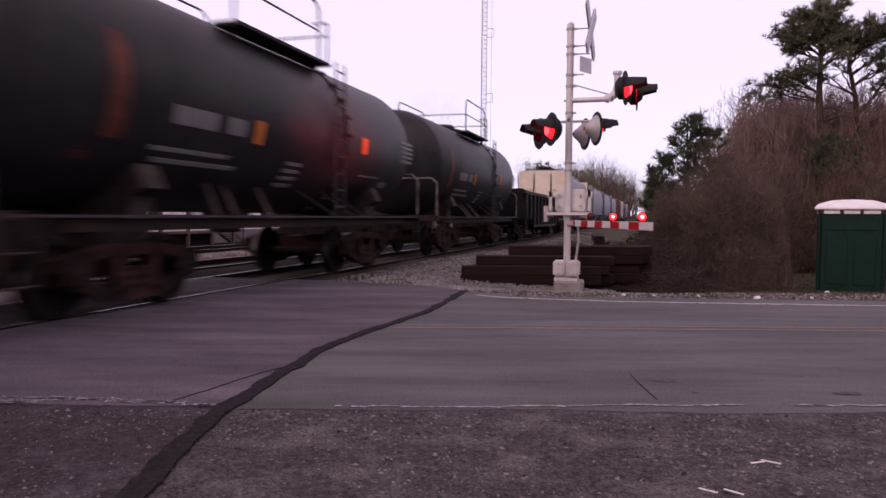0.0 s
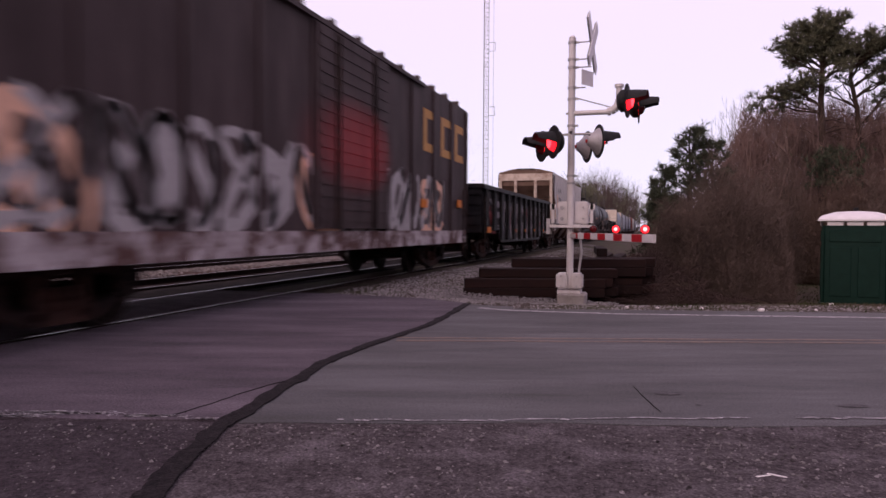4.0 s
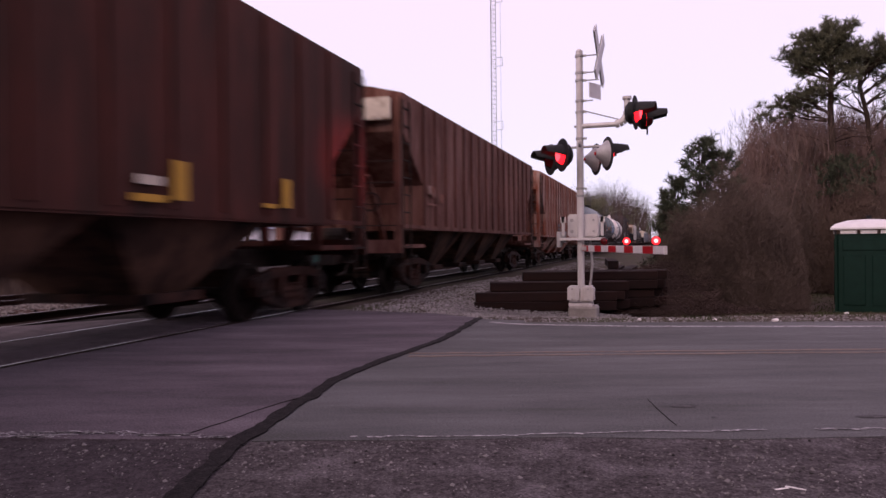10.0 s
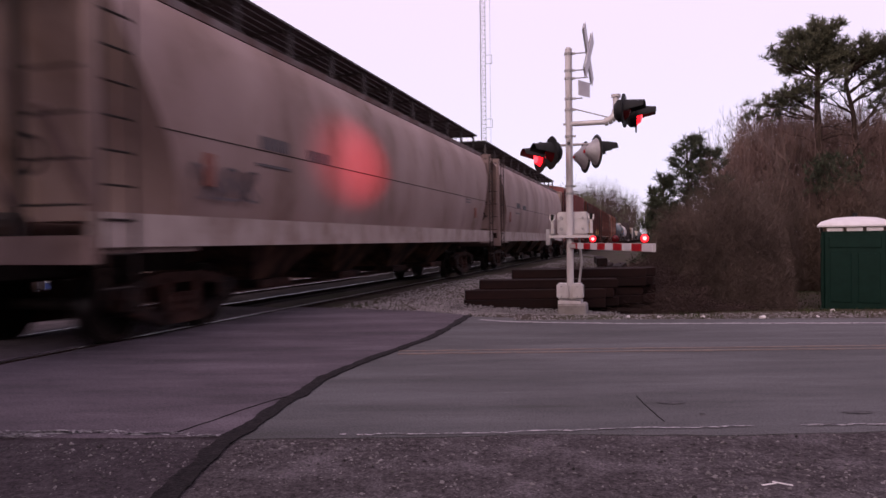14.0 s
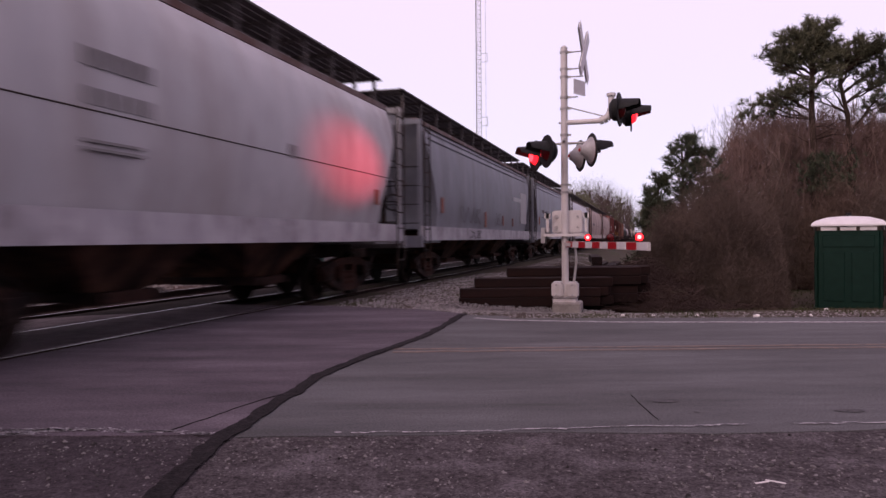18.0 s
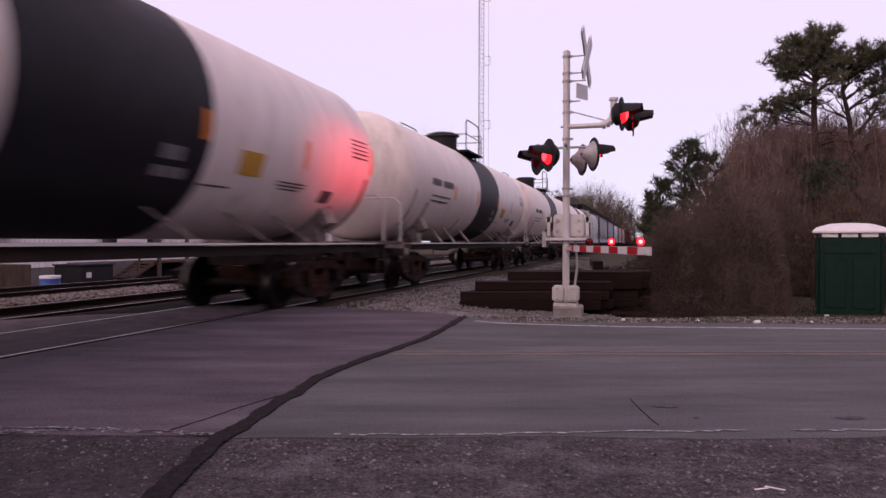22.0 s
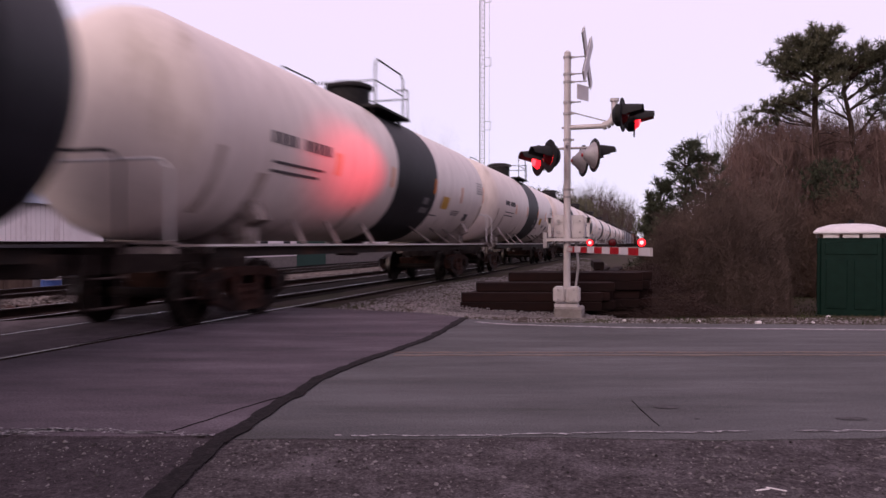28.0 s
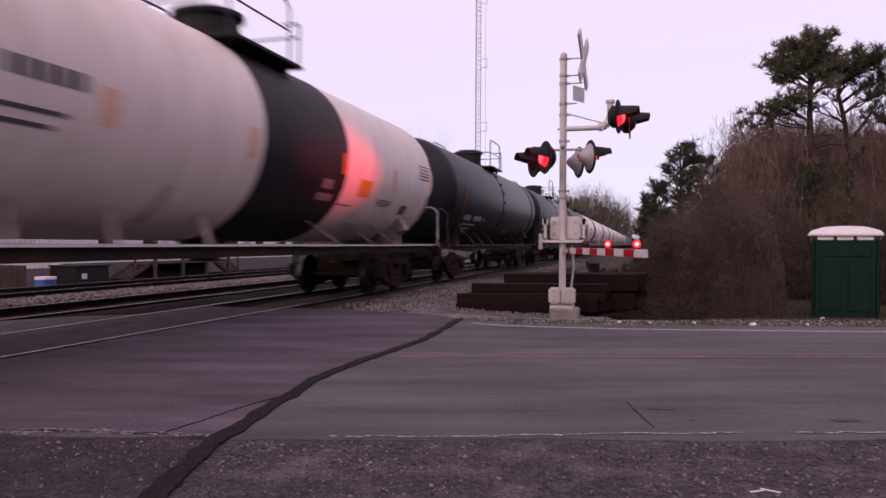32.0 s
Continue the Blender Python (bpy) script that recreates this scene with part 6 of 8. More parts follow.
def boxcar(L, label):
    car = thing("boxcar", label, "boxcar", TRAIN)
    hl, w = L / 2, 1.52
    zb, zt = 1.0, 4.5
    part("body", loft(B(), [(0.05, zb), (w, zb), (w, zt), (0.8, zt + 0.13), (0.05, zt + 0.18)], hl, lambda z: 0.0), M_BOXCAR, car)
    for sx in (-1, 1):
        bm = B()
        span(bm, (sx * w - 0.03, -hl, 0.72), (sx * w + 0.03, hl, zb + 0.06))
        part("side_sill", bm, M_BOXLOW, car, "side sill with grey scrawled paint")
        bm = B()
        span(bm, (0, -0.04, zb + 0.05), (0.05, 0.04, zt - 0.05))
        rib = mesh_of("side_post", bm, M_BOXCAR)
        for i in range(11):
            y = -hl + 0.06 + (2 * hl - 0.12) * i / 10
            if abs(y) > 1.6:
                part("side_post", rib, None, car, at=pose(sx * w, y, 0, 0, 0, 0 if sx > 0 else 180))
        bm = B()
        span(bm, (sx * (w + 0.045) - 0.03, -1.55, zb + 0.1), (sx * (w + 0.045) + 0.03, 1.55, zt - 0.12))
        d = part("sliding_door", bm, M_BOXCAR, car, "ribbed sliding door")
        for z in np.arange(zb + 0.25, zt - 0.2, 0.2):
            part("door_rib", span(B(), (sx * (w + 0.07) - 0.02, -1.5, z - 0.03), (sx * (w + 0.07) + 0.02, 1.5, z + 0.03)), M_BOXCAR, d)
        bm = B()
        for y in (-0.9, -0.75, 0.75, 0.9):
            tube(bm, (sx * (w + 0.1), y, zb + 0.1), (sx * (w + 0.1), y, zt - 0.15), 0.02, 6)
        part("lock_rods", bm, M_STEEL_DARK, d)
        bm = B()
        span(bm, (sx * (w + 0.05) - 0.03, -4.0, zt - 0.1), (sx * (w + 0.05) + 0.03, 4.0, zt - 0.02))
        part("door_track", bm, M_BOXCAR, car)
    for s in (-1, 1):
        bm = B()
        for i in range(13):
            z = zb + 0.25 + 0.25 * i
            span(bm, (-w + 0.05, s * hl - 0.06, z - 0.06), (w - 0.05, s * hl + 0.06, z + 0.06))
        part("corrugated_end", bm, M_BOXCAR, car)
        for sx in (-1, 1):
            ladder(car, sx * (w + 0.05), s * (hl - 0.08), s * (hl - 0.48), 0.5, 2.2, M_STEEL_DARK, 6)
        add_truck(car, s * (hl - 1.9))
    bm = B()
    for i in range(14):
        y = -hl + 0.5 + (2 * hl - 1.0) * i / 13
        span(bm, (-w + 0.1, y - 0.05, zt), (w - 0.1, y + 0.05, zt + 0.2))
    part("roof_ribs", bm, M_BOXCAR, car)
    part("center_sill", span(B(), (-0.3, -hl, 0.68), (0.3, hl, zb)), M_STEEL_DARK, car)
    add_ends(car, hl)
    return car


def scrawl(car, x, y0, y1, z0, z1, material, seed, strokes=6, w=0.07, R=None, zc=None, label="sprayed scrawl of unreadable strokes"):
    """Sprayed strokes: ribbons that wander over a patch of the side."""
    rnd = random.Random(seed)
    bm = B()
    for k in range(strokes):
        cy = y0 + (y1 - y0) * (k + 0.5) / strokes
        cw = (y1 - y0) / strokes * 0.62
        a0, turns = rnd.uniform(0, 6.28), rnd.uniform(0.7, 1.5)
        fy, fz = rnd.choice((1, 1, 2)), rnd.choice((1, 1, 2))
        ph = rnd.uniform(0, 6.28)
        pts = []
        for i in range(22):
            u = a0 + 6.28 * turns * i / 21
            pts.append((cy + cw * math.sin(fy * u), (z0 + z1) / 2 + (z1 - z0) / 2 * math.sin(fz * u + ph)))
        prev = None
        for i, (y, z) in enumerate(pts):
            q = pts[min(i + 1, 21)]
            o = pts[max(i - 1, 0)]
            d = Vector((q[0] - o[0], q[1] - o[1]))
            d = d.normalized() if d.length > 1e-6 else Vector((1, 0))
            ww = w * rnd.uniform(0.7, 1.2)
            ring = []
            for e in (-1, 1):
                yy, zz = y - d.y * ww * e / 2, z + d.x * ww * e / 2
                xx = x if R is None else math.sqrt(max(0.01, R * R - (zz - zc) ** 2)) + 0.008
                ring.append((xx, yy, zz))
            vs = [bm.verts.new(p) for p in ring]
            if prev:
                bm.faces.new((prev[0], prev[1], vs[1], vs[0]))
            prev = vs
    return part("graffiti", bm, material, car, label)


def place_car(car, front, length):
    """front: where its front end would stand at t = 0; the car is built round its middle."""
    CARS.append((car, front - length / 2))
    return car

# ---- the consist, from the head of what is seen to its tail ----
def glyphs(y0, y1, z0, z1, step=0.21, gap=0.05, skip=()):
    """A row of plain blocks the size of its letters."""
    n = int((y1 - y0) / step)
    return [(y0 + step * i, y0 + step * (i + 1) - gap, z0, z1) for i in range(n) if i not in skip]


M_SPRAYGREY = plain("grey_white_spray", (0.22, 0.21, 0.22))
M_PAINTGREY = plain("worn_grey_lettering", (0.2, 0.19, 0.195))


def small_black(label, extra, L=11.6):
    return tank_car(L, 1.42, 2.55, M_BLACK, M_HANDRAIL, label, rings=(1.72,), dome='low', rails=1.2, extra=extra, end_rail=M_DULLWHITE, overhang=0.15)


BLOCK_B = [(M_PAINTGREY, "lettering", "", glyphs(-3.15, -1.42, 2.16, 2.38, 0.22, 0.04, (4,)) + [(-3.4, -1.88, 1.84, 1.89), (-3.3, -1.6, 1.71, 1.76)] + [(-0.3, 0.2, 1.88 - 0.11 * i, 1.93 - 0.11 * i) for i in range(4)] + [(4.6, 5.35, 2.68 - 0.1 * i, 2.74 - 0.1 * i) for i in range(5)] + [(3.85, 4.2, 1.7, 1.8), (2.6, 3.6, 1.86, 1.89)]),
           (M_DIMORANGE, "reflector", "grimed orange strip", [(-4.2, -3.92, 1.9, 3.0), (-4.5, -4.3, 1.66, 1.74)]),
           (M_ORANGE, "reflector", "orange reflective strip", [(-1.38, -1.18, 2.1, 2.42), (2.42, 2.66, 2.28, 2.58)])]
BLOCK_D = [(M_PAINTWHITE, "lettering", "", glyphs(-3.48, -2.0, 2.12, 2.38, 0.24, 0.04) + glyphs(-1.8, -0.1, 2.12, 2.36, 0.24, 0.04)),
           (M_PAINTGREY, "lettering", "", [(-3.6, -0.7, 1.78, 1.83), (-3.5, -0.9, 1.66, 1.7)] + [(0.5, 1.15, 1.96 - 0.1 * i, 2.0 - 0.1 * i) for i in range(4)] + [(2.95, 4.0, 1.88, 1.92)] + [(4.75, 5.15, 2.64 - 0.1 * i, 2.7 - 0.1 * i) for i in range(6)]),
           (M_YELLOW, "reflector", "yellow reflective strip", [(-4.35, -4.12, 1.8, 3.02), (-0.6, -0.38, 1.57, 2.06), (1.28, 1.52, 1.55, 1.98), (5.22, 5.44, 1.75, 2.58)]),
           (M_YELLOW, "placard", "square yellow placard", [(1.78, 2.5, 2.2, 2.5)])]

# cars already far ahead when the clip begins
u = 184.0
for kind in ("grey", "tank", "white", "red", "grey", "grey", "grey"):
    if kind == "tank":
        c = small_black("black tank car far down the line", None)
        place_car(c, u, 11.6)
        u -= 12.9
        continue
    paint = {"grey": M_GREY, "white": M_HOPWHITE, "red": M_OXIDE}[kind]
    c = hopper(16.2, ROUND if kind == "grey" else RIBBED_FULL, round_end if kind == "grey" else slope_end, paint, {"grey": "grey covered hopper car with rounded sides", "white": "white ribbed covered hopper car", "red": "oxide red ribbed covered hopper car"}[kind], 1.42, 4.2, ribs=0 if kind == "grey" else 12)
    place_car(c, u, 16.2)
    u -= 17.4
car_c = hopper(16.3, ROUND, round_end, M_GREY, "grey covered hopper car with cream painted ends", 1.42, 4.2, end_paint=M_CREAMEND)
part("end_sheet", span(B(), (-1.4, -8.1, 1.9), (1.4, -8.0, 4.1)), M_CREAMEND, car_c, "cream painted end sheet")
place_car(car_c, 62.6, 16.3)
place_car(gondola(14.2, 2.2, "low black gondola car"), 44.6, 14.2)
car_b = small_black("black tank car with white lettering and orange strips", BLOCK_B)
place_car(car_b, 29.2, 11.8)
car_a = copy_thing(car_b, Matrix())
place_car(car_a, 16.2, 11.8)
car_d = small_black("black tank car with yellow reflective strips", BLOCK_D, 11.6)
place_car(car_d, 3.4, 11.6)
# E: white hopper
car_e = hopper(16.5, [(x, z + (0.06 if z < 1.5 else 0)) for x, z in RIBBED_FULL], slope_end, M_HOPWHITE, "dirty white ribbed covered hopper car with cream ends and rusty bays", 1.48, 4.28, ribs=14, rib_w=0.09, bay=M_RUSTBAY, end_paint=M_TAN, end_sheet=M_ENDSHEET)
side_bars(car_e, 1.503, M_PAINTBLACK, [(-5.9, -5.2, 3.2, 3.45), (-4.9, -4.3, 3.2, 3.45), (-5.9, -5.2, 2.75, 2.95), (-4.9, -4.3, 2.75, 2.95)] + [(-3.6 + 0.95 * i, -3.05 + 0.95 * i, 1.75, 2.25) for i in range(5)] + [(3.2 + 1.0 * i, 3.6 + 1.0 * i, 1.8, 2.0) for i in range(4)])
side_bars(car_e, 1.503, M_PALEORANGE, [(-6.2, -6.0, 2.3, 3.1), (0.1, 0.35, 2.2, 2.45)], "faded orange strip", "reflector")
for s in (-1, 1):
    for x in (-0.85, 0.85):
        # solid dark box painted as the shade inside an opening
        part("end_opening", span(B(), (x - 0.3, s * 6.85 - 0.05, 1.75), (x + 0.3, s * 6.85 + 0.05, 2.1)), M_STEEL_DARK, car_e, "dark box for the shade of an opening in the cream end panel")
    part("end_ledge", span(B(), (-1.45, s * 6.9 - 0.08, 2.36), (1.45, s * 6.9 + 0.08, 2.46)), M_TAN, car_e)
place_car(car_e, -8.87, 16.5)
# F: gondola
car_f = gondola(15.3, 2.5, "black gondola car sprayed with white scrawls")
M_SPRAYRED = plain("dull_red_spray", (0.2, 0.04, 0.04))
for k in range(11):
    y = -6.1 + k * 1.22
    if k == 1:
        side_bars(car_f, 1.506, M_SPRAYGREY, glyphs(y - 0.4, y + 0.4, 1.86, 2.08, 0.26, 0.04) + glyphs(y - 0.4, y + 0.4, 1.5, 1.7, 0.26, 0.04) + [(y - 0.35, y + 0.35, 1.2, 1.24), (y - 0.35, y + 0.3, 1.1, 1.14)])
        continue
    scrawl(car_f, 1.508, y - 0.44, y + 0.44, 0.8 if 1 < k < 10 else 1.15, 2.1, M_SPRAYGREY, 40 + k, 5 if 1 < k < 10 else 2, 0.08)
    if 2 < k < 9:
        scrawl(car_f, 1.51, y - 0.4, y + 0.4, 0.72, 1.25, M_PAINTWHITE, 240 + k, 3, 0.08)
    scrawl(car_f, 1.506, y - 0.4, y + 0.4, 1.0, 1.9, M_SPRAYRED if k % 3 == 0 else M_BOXLOW, 140 + k, 2, 0.15)
side_bars(car_f, 1.62, M_ORANGE, [(-7.3, -6.8, 0.98, 1.18), (-2.4, -2.15, 1.0, 1.1), (-0.2, 0.05, 1.0, 1.1), (2.2, 2.4, 1.0, 1.1), (5.0, 5.2, 1.0, 1.1)], "orange reflective plate", "reflector")
place_car(car_f, -26.8, 15.3)
# G: boxcar
car_g = boxcar(16.2, "dark brown boxcar with large yellow shapes and grey scrawls")
M_LOGO = plain("faded_yellow_paint", (0.45, 0.24, 0.08))
for y in (4.1, 5.55, 6.85):
    side_bars(car_g, 1.523, M_LOGO, [(y, y + 0.85, 3.75, 3.95), (y, y + 0.85, 2.95, 3.15), (y, y + 0.25, 3.15, 3.75)], "faded yellow block shape", "painted_mark")
for k in range(7):
    y = -7.2 + k * 2.0
    scrawl(car_g, 1.526, y - 0.8, y + 0.9, 1.15, 2.35, M_PAINTWHITE, 80 + k, 3, 0.16)
    scrawl(car_g, 1.524, y - 0.7, y + 0.8, 1.1, 2.2, M_PALEORANGE if k % 3 == 0 else M_PAINTWHITE, 180 + k, 2, 0.24)
side_bars(car_g, 1.58, M_ORANGE, [(0.9, 1.5, 1.9, 2.1), (3.8, 4.2, 1.6, 1.8), (7.0, 7.4, 1.7, 1.9)], "orange reflective plate", "reflector")
place_car(car_g, -44.2, 16.2)
# H: white tank with a grey band
car_h = tank_car(13.9, 1.48, 2.62, M_WHITE, M_HANDRAIL, "white tank car with a grey middle band", band=(-2.6 + 1.2, 1.3 + 1.2, M_GRAYBAND), dome='cap', rails=1.3, extra=[(M_PAINTBLACK, "lettering", "", glyphs(-4.6, -2.7, 2.72, 2.9, 0.22, 0.06, (4,)) + [(-4.6, -2.9, 2.45, 2.49), (-4.6, -3.0, 2.33, 2.37)]), (M_PALEORANGE, "reflector", "faded orange strip", [(-5.2, -5.0, 2.2, 3.4)])])
place_car(car_h, -61.4, 13.9)
# I: black tank with scrawls
car_i = tank_car(16.0, 1.46, 2.6, M_BLACK, M_HANDRAIL, "black tank car with blue and white scrawls", rings=(1.15, -6.1), dome='low', rails=1.2, near_ladder=False,
                 extra=[(M_PAINTWHITE, "lettering", "", glyphs(-4.85, -3.95, 2.15, 2.36, 0.2, 0.04) + glyphs(-3.78, -3.15, 2.15, 2.36, 0.2, 0.04) + [(-4.75, -3.05, 1.92, 1.97), (-4.6, -3.05, 1.82, 1.86), (1.35, 2.3, 1.86, 1.89), (1.35, 2.2, 1.79, 1.82), (0.75, 0.95, 1.72, 1.84), (2.6, 4.6, 1.9, 1.93), (2.6, 4.4, 1.82, 1.85)]),
                        (M_ORANGE, "reflector", "orange reflective strip", [(-5.85, -5.62, 2.1, 2.98), (-2.6, -2.42, 2.34, 2.72), (0.0, 0.14, 2.33, 2.76), (2.1, 2.3, 2.3, 2.7)])])
M_SPRAYBLUE = plain("pale_blue_spray", (0.2, 0.25, 0.38))
scrawl(car_i, 0, 2.5, 5.9, 2.15, 2.8, M_SPRAYBLUE, 7, 5, 0.14, 1.46, 2.6, "pale blue sprayed scrawl")
scrawl(car_i, 0, -3.0, 0.5, 1.55, 1.98, M_SPRAYGREY, 9, 5, 0.08, 1.46, 2.6)
scrawl(car_i, 0, -5.75, -5.15, 1.8, 2.3, M_SPRAYGREY, 13, 5, 0.06, 1.46, 2.6)
place_car(car_i, -76.2, 16.0)
# J: long slate tank
car_j = tank_car(19.4, 1.52, 2.68, M_SLATE, M_HANDRAIL, "long slate grey tank car with a dark manway", dome='can', rails=0.9, extra=[(M_PAINTWHITE, "lettering", "", glyphs(-5.2, -4.4, 2.1, 2.3, 0.2, 0.05) + [(-5.2, -4.3, 1.95, 1.98), (-5.2, -4.5, 1.86, 1.89), (7.9, 8.5, 2.4, 2.48), (7.9, 8.5, 2.28, 2.34), (7.85, 8.2, 1.72, 1.84)]), (M_SIGNYELLOW, "placard", "dim yellow placard", [(5.38, 6.0, 1.75, 1.96)])], near_ladder=False)
place_car(car_j, -93.0, 19.4)
# K, L, M, N: ribbed hoppers
RIB_END = [(x, z + (0.07 if z > 4 else 0)) for x, z in RIBBED_FULL]
car_k = hopper(15.9, RIB_END, slope_end, M_RUST1, "rust-streaked pale ribbed covered hopper car", 1.42, 4.35, ribs=16, rib_w=0.14, bay=M_RUST1, nbay=4, rib_paint=M_RUSTRIB)
side_bars(car_k, 1.56, M_PAINTBLACK, [(-2.62, -2.36, 1.9, 2.06), (-2.3, -2.08, 1.9, 2.06), (-2.6, -2.1, 1.72, 1.84), (0.3, 0.7, 1.7, 1.73), (0.3, 0.6, 1.62, 1.65), (2.5, 2.75, 1.6, 1.8), (4.6, 4.75, 1.6, 1.75)])
place_car(car_k, -113.1, 15.9)
car_l = hopper(15.8, RIB_END, slope_end, M_RUST2, "brown weathered ribbed covered hopper car", 1.5, 4.35, ribs=16, rib_w=0.12, bay=M_RUSTBAY, nbay=4, rib_paint=M_RUSTRIB2)
side_bars(car_l, 1.56, M_RUST1, [(-6.2, -6.0, 2.25, 2.45), (-5.9, -5.75, 2.2, 2.45), (-5.3, -5.1, 2.1, 2.3), (-6.2, -5.7, 2.0, 2.04)])
part("end_plate", span(B(), (-1.3, -7.96, 3.72), (1.3, -7.9, 4.18)), M_CREAM, car_l, "worn cream plate on the end")
place_car(car_l, -130.8, 15.8)
car_m = hopper(15.6, RIB_END, slope_end, M_RUST3, "dark brown ribbed covered hopper car with a white placard", 1.5, 4.35, ribs=14, rib_w=0.1, bay=M_RUSTBAY, nbay=3)
side_bars(car_m, 1.56, M_CREAM, [(-5.7, -4.95, 2.6, 3.25), (-4.8, -4.2, 2.7, 3.15), (1.78, 2.15, 1.76, 1.86)], "white placard with worn writing", "placard")
side_bars(car_m, 1.565, M_SIGNYELLOW, [(-6.2, -5.95, 1.6, 2.5), (-2.6, -2.35, 1.6, 2.0), (2.34, 2.56, 1.62, 2.06), (1.7, 2.2, 1.58, 1.66), (4.7, 4.9, 1.64, 2.05), (4.2, 4.5, 1.62, 1.68)], "yellow reflective strip", "reflector")
part("end_plate", span(B(), (-1.3, -7.86, 3.72), (1.3, -7.8, 4.18)), M_CREAM, car_m, "worn cream plate on the end")
place_car(car_m, -148.4, 15.6)
RIB_LOW = [(1.0, 1.12), (1.5, 1.12), (1.5, 2.43), (1.5, 3.5), (1.5, 4.15), (1.5, 4.36), (0.75, 4.5), (0.05, 4.53)]
M_PAINTPINK = plain("pinkish_white_spray", (0.4, 0.3, 0.3))
car_n = hopper(14.3, RIB_LOW, slope_end, M_OXIDE, "oxide red ribbed covered hopper car", 1.14, 4.4, ribs=13, rib_w=0.16, nbay=3, rib_paint=M_OXIDERIB)
side_bars(car_n, 1.56, M_PAINTWHITE, [(-4.9, -4.3, 2.6, 2.8), (-4.0, -3.4, 2.6, 2.8), (-4.9, -4.3, 2.2, 2.4), (0.2, 0.8, 1.6, 1.85), (3.0, 3.4, 1.5, 1.7)])
M_PINKSPRAY = plain("pink_red_spray", (0.5, 0.13, 0.15))
scrawl(car_n, 1.56, 3.4, 4.6, 1.4, 2.15, M_PAINTPINK, 21, 6, 0.05)
scrawl(car_n, 1.562, 4.4, 5.1, 1.45, 2.2, M_PINKSPRAY, 23, 5, 0.12, label="pink and red sprayed scrawl")
scrawl(car_n, 1.56, -1.5, 2.8, 1.3, 1.62, M_OXIDERIB, 25, 10, 0.06)
part("cream_end_plate", span(B(), (-1.3, -7.19, 3.6), (1.3, -7.13, 4.1)), M_TAN, car_n)
place_car(car_n, -165.9, 14.3)


M_PALESILL = surface("scuffed_pale_sill_paint", (0.3, 0.29, 0.32), (0.46, 0.44, 0.47), 3, 0.6, 0, 0.15, dirt=(0.15, 0.13, 0.14), dirt_scale=2.2, dirt_at=0.58, stretch=(1, 1.5, 0.6))
M_BEIGESILL = surface("scuffed_beige_sill_paint", (0.3, 0.235, 0.215), (0.44, 0.36, 0.33), 3, 0.6, 0, 0.15, dirt=(0.16, 0.1, 0.08), dirt_scale=2.2, dirt_at=0.58, stretch=(1, 1.5, 0.6))
M_EAVE = surface("rust_stained_eave", (0.12, 0.09, 0.088), (0.24, 0.2, 0.2), 3, 0.7, 0, 0.2, dirt=(0.09, 0.045, 0.035), dirt_scale=2.0, dirt_at=0.5, stretch=(1, 1.2, 1))


def round_hopper(L, paint, label, half=ROUND, ridges=(), **more):
    car = hopper(L, half, round_end, paint, label, 1.42, 4.12, walk_z=4.71 if ridges else 4.63, walk_w=1.0, bay=M_RUSTBAY, sill=(1.08, 1.43), ridges=ridges, sill_paint=M_BEIGESILL if paint is M_BEIGE else M_PALESILL, post_w=0.045, light_end=True, **more)
    xs_, zs_ = [p for p, q in half], [q for p, q in half]
    for sx in (-1, 1):
        # the overhanging eave along the roof and the welded seam round the flank
        x = float(np.interp(3.97, zs_, xs_))
        part("eave", span(B(), (sx * x - 0.09, -L / 2 + 0.15, 3.94), (sx * x + 0.09, L / 2 - 0.15, 4.04)), M_EAVE, car, "rust-stained eave along the roof")
        if not ridges:
            x = float(np.interp(2.38, zs_, xs_))
            part("weld_seam", tube(B(), (sx * x, -L / 2 + 1.0, 2.38), (sx * x, L / 2 - 1.0, 2.38), 0.009, 6), M_GRIMESHADE, car, "dark welded seam along the flank")
    return car


car_o = round_hopper(18.6, M_BEIGE, "dirty beige covered hopper car with rounded sides", nbay=4)
car_p = round_hopper(17.9, M_BEIGE, "beige covered hopper car with rust stains and rounded sides", nbay=4)
car_q = round_hopper(16.6, M_LILACGREY, "pale grey covered hopper car with rounded sides", nbay=4)
car_r = round_hopper(16.6, M_GREY, "blue-grey covered hopper car with ridged upper sides", RIDGED, (3.62, 3.8, 3.95), nbay=3)
car_s = round_hopper(16.6, M_GREY, "grey covered hopper car with worn white patches", RIDGED, (3.62, 3.8, 3.95), nbay=3)
car_t = round_hopper(12.6, M_PALEGREY, "short pale grey covered hopper car", nbay=2)
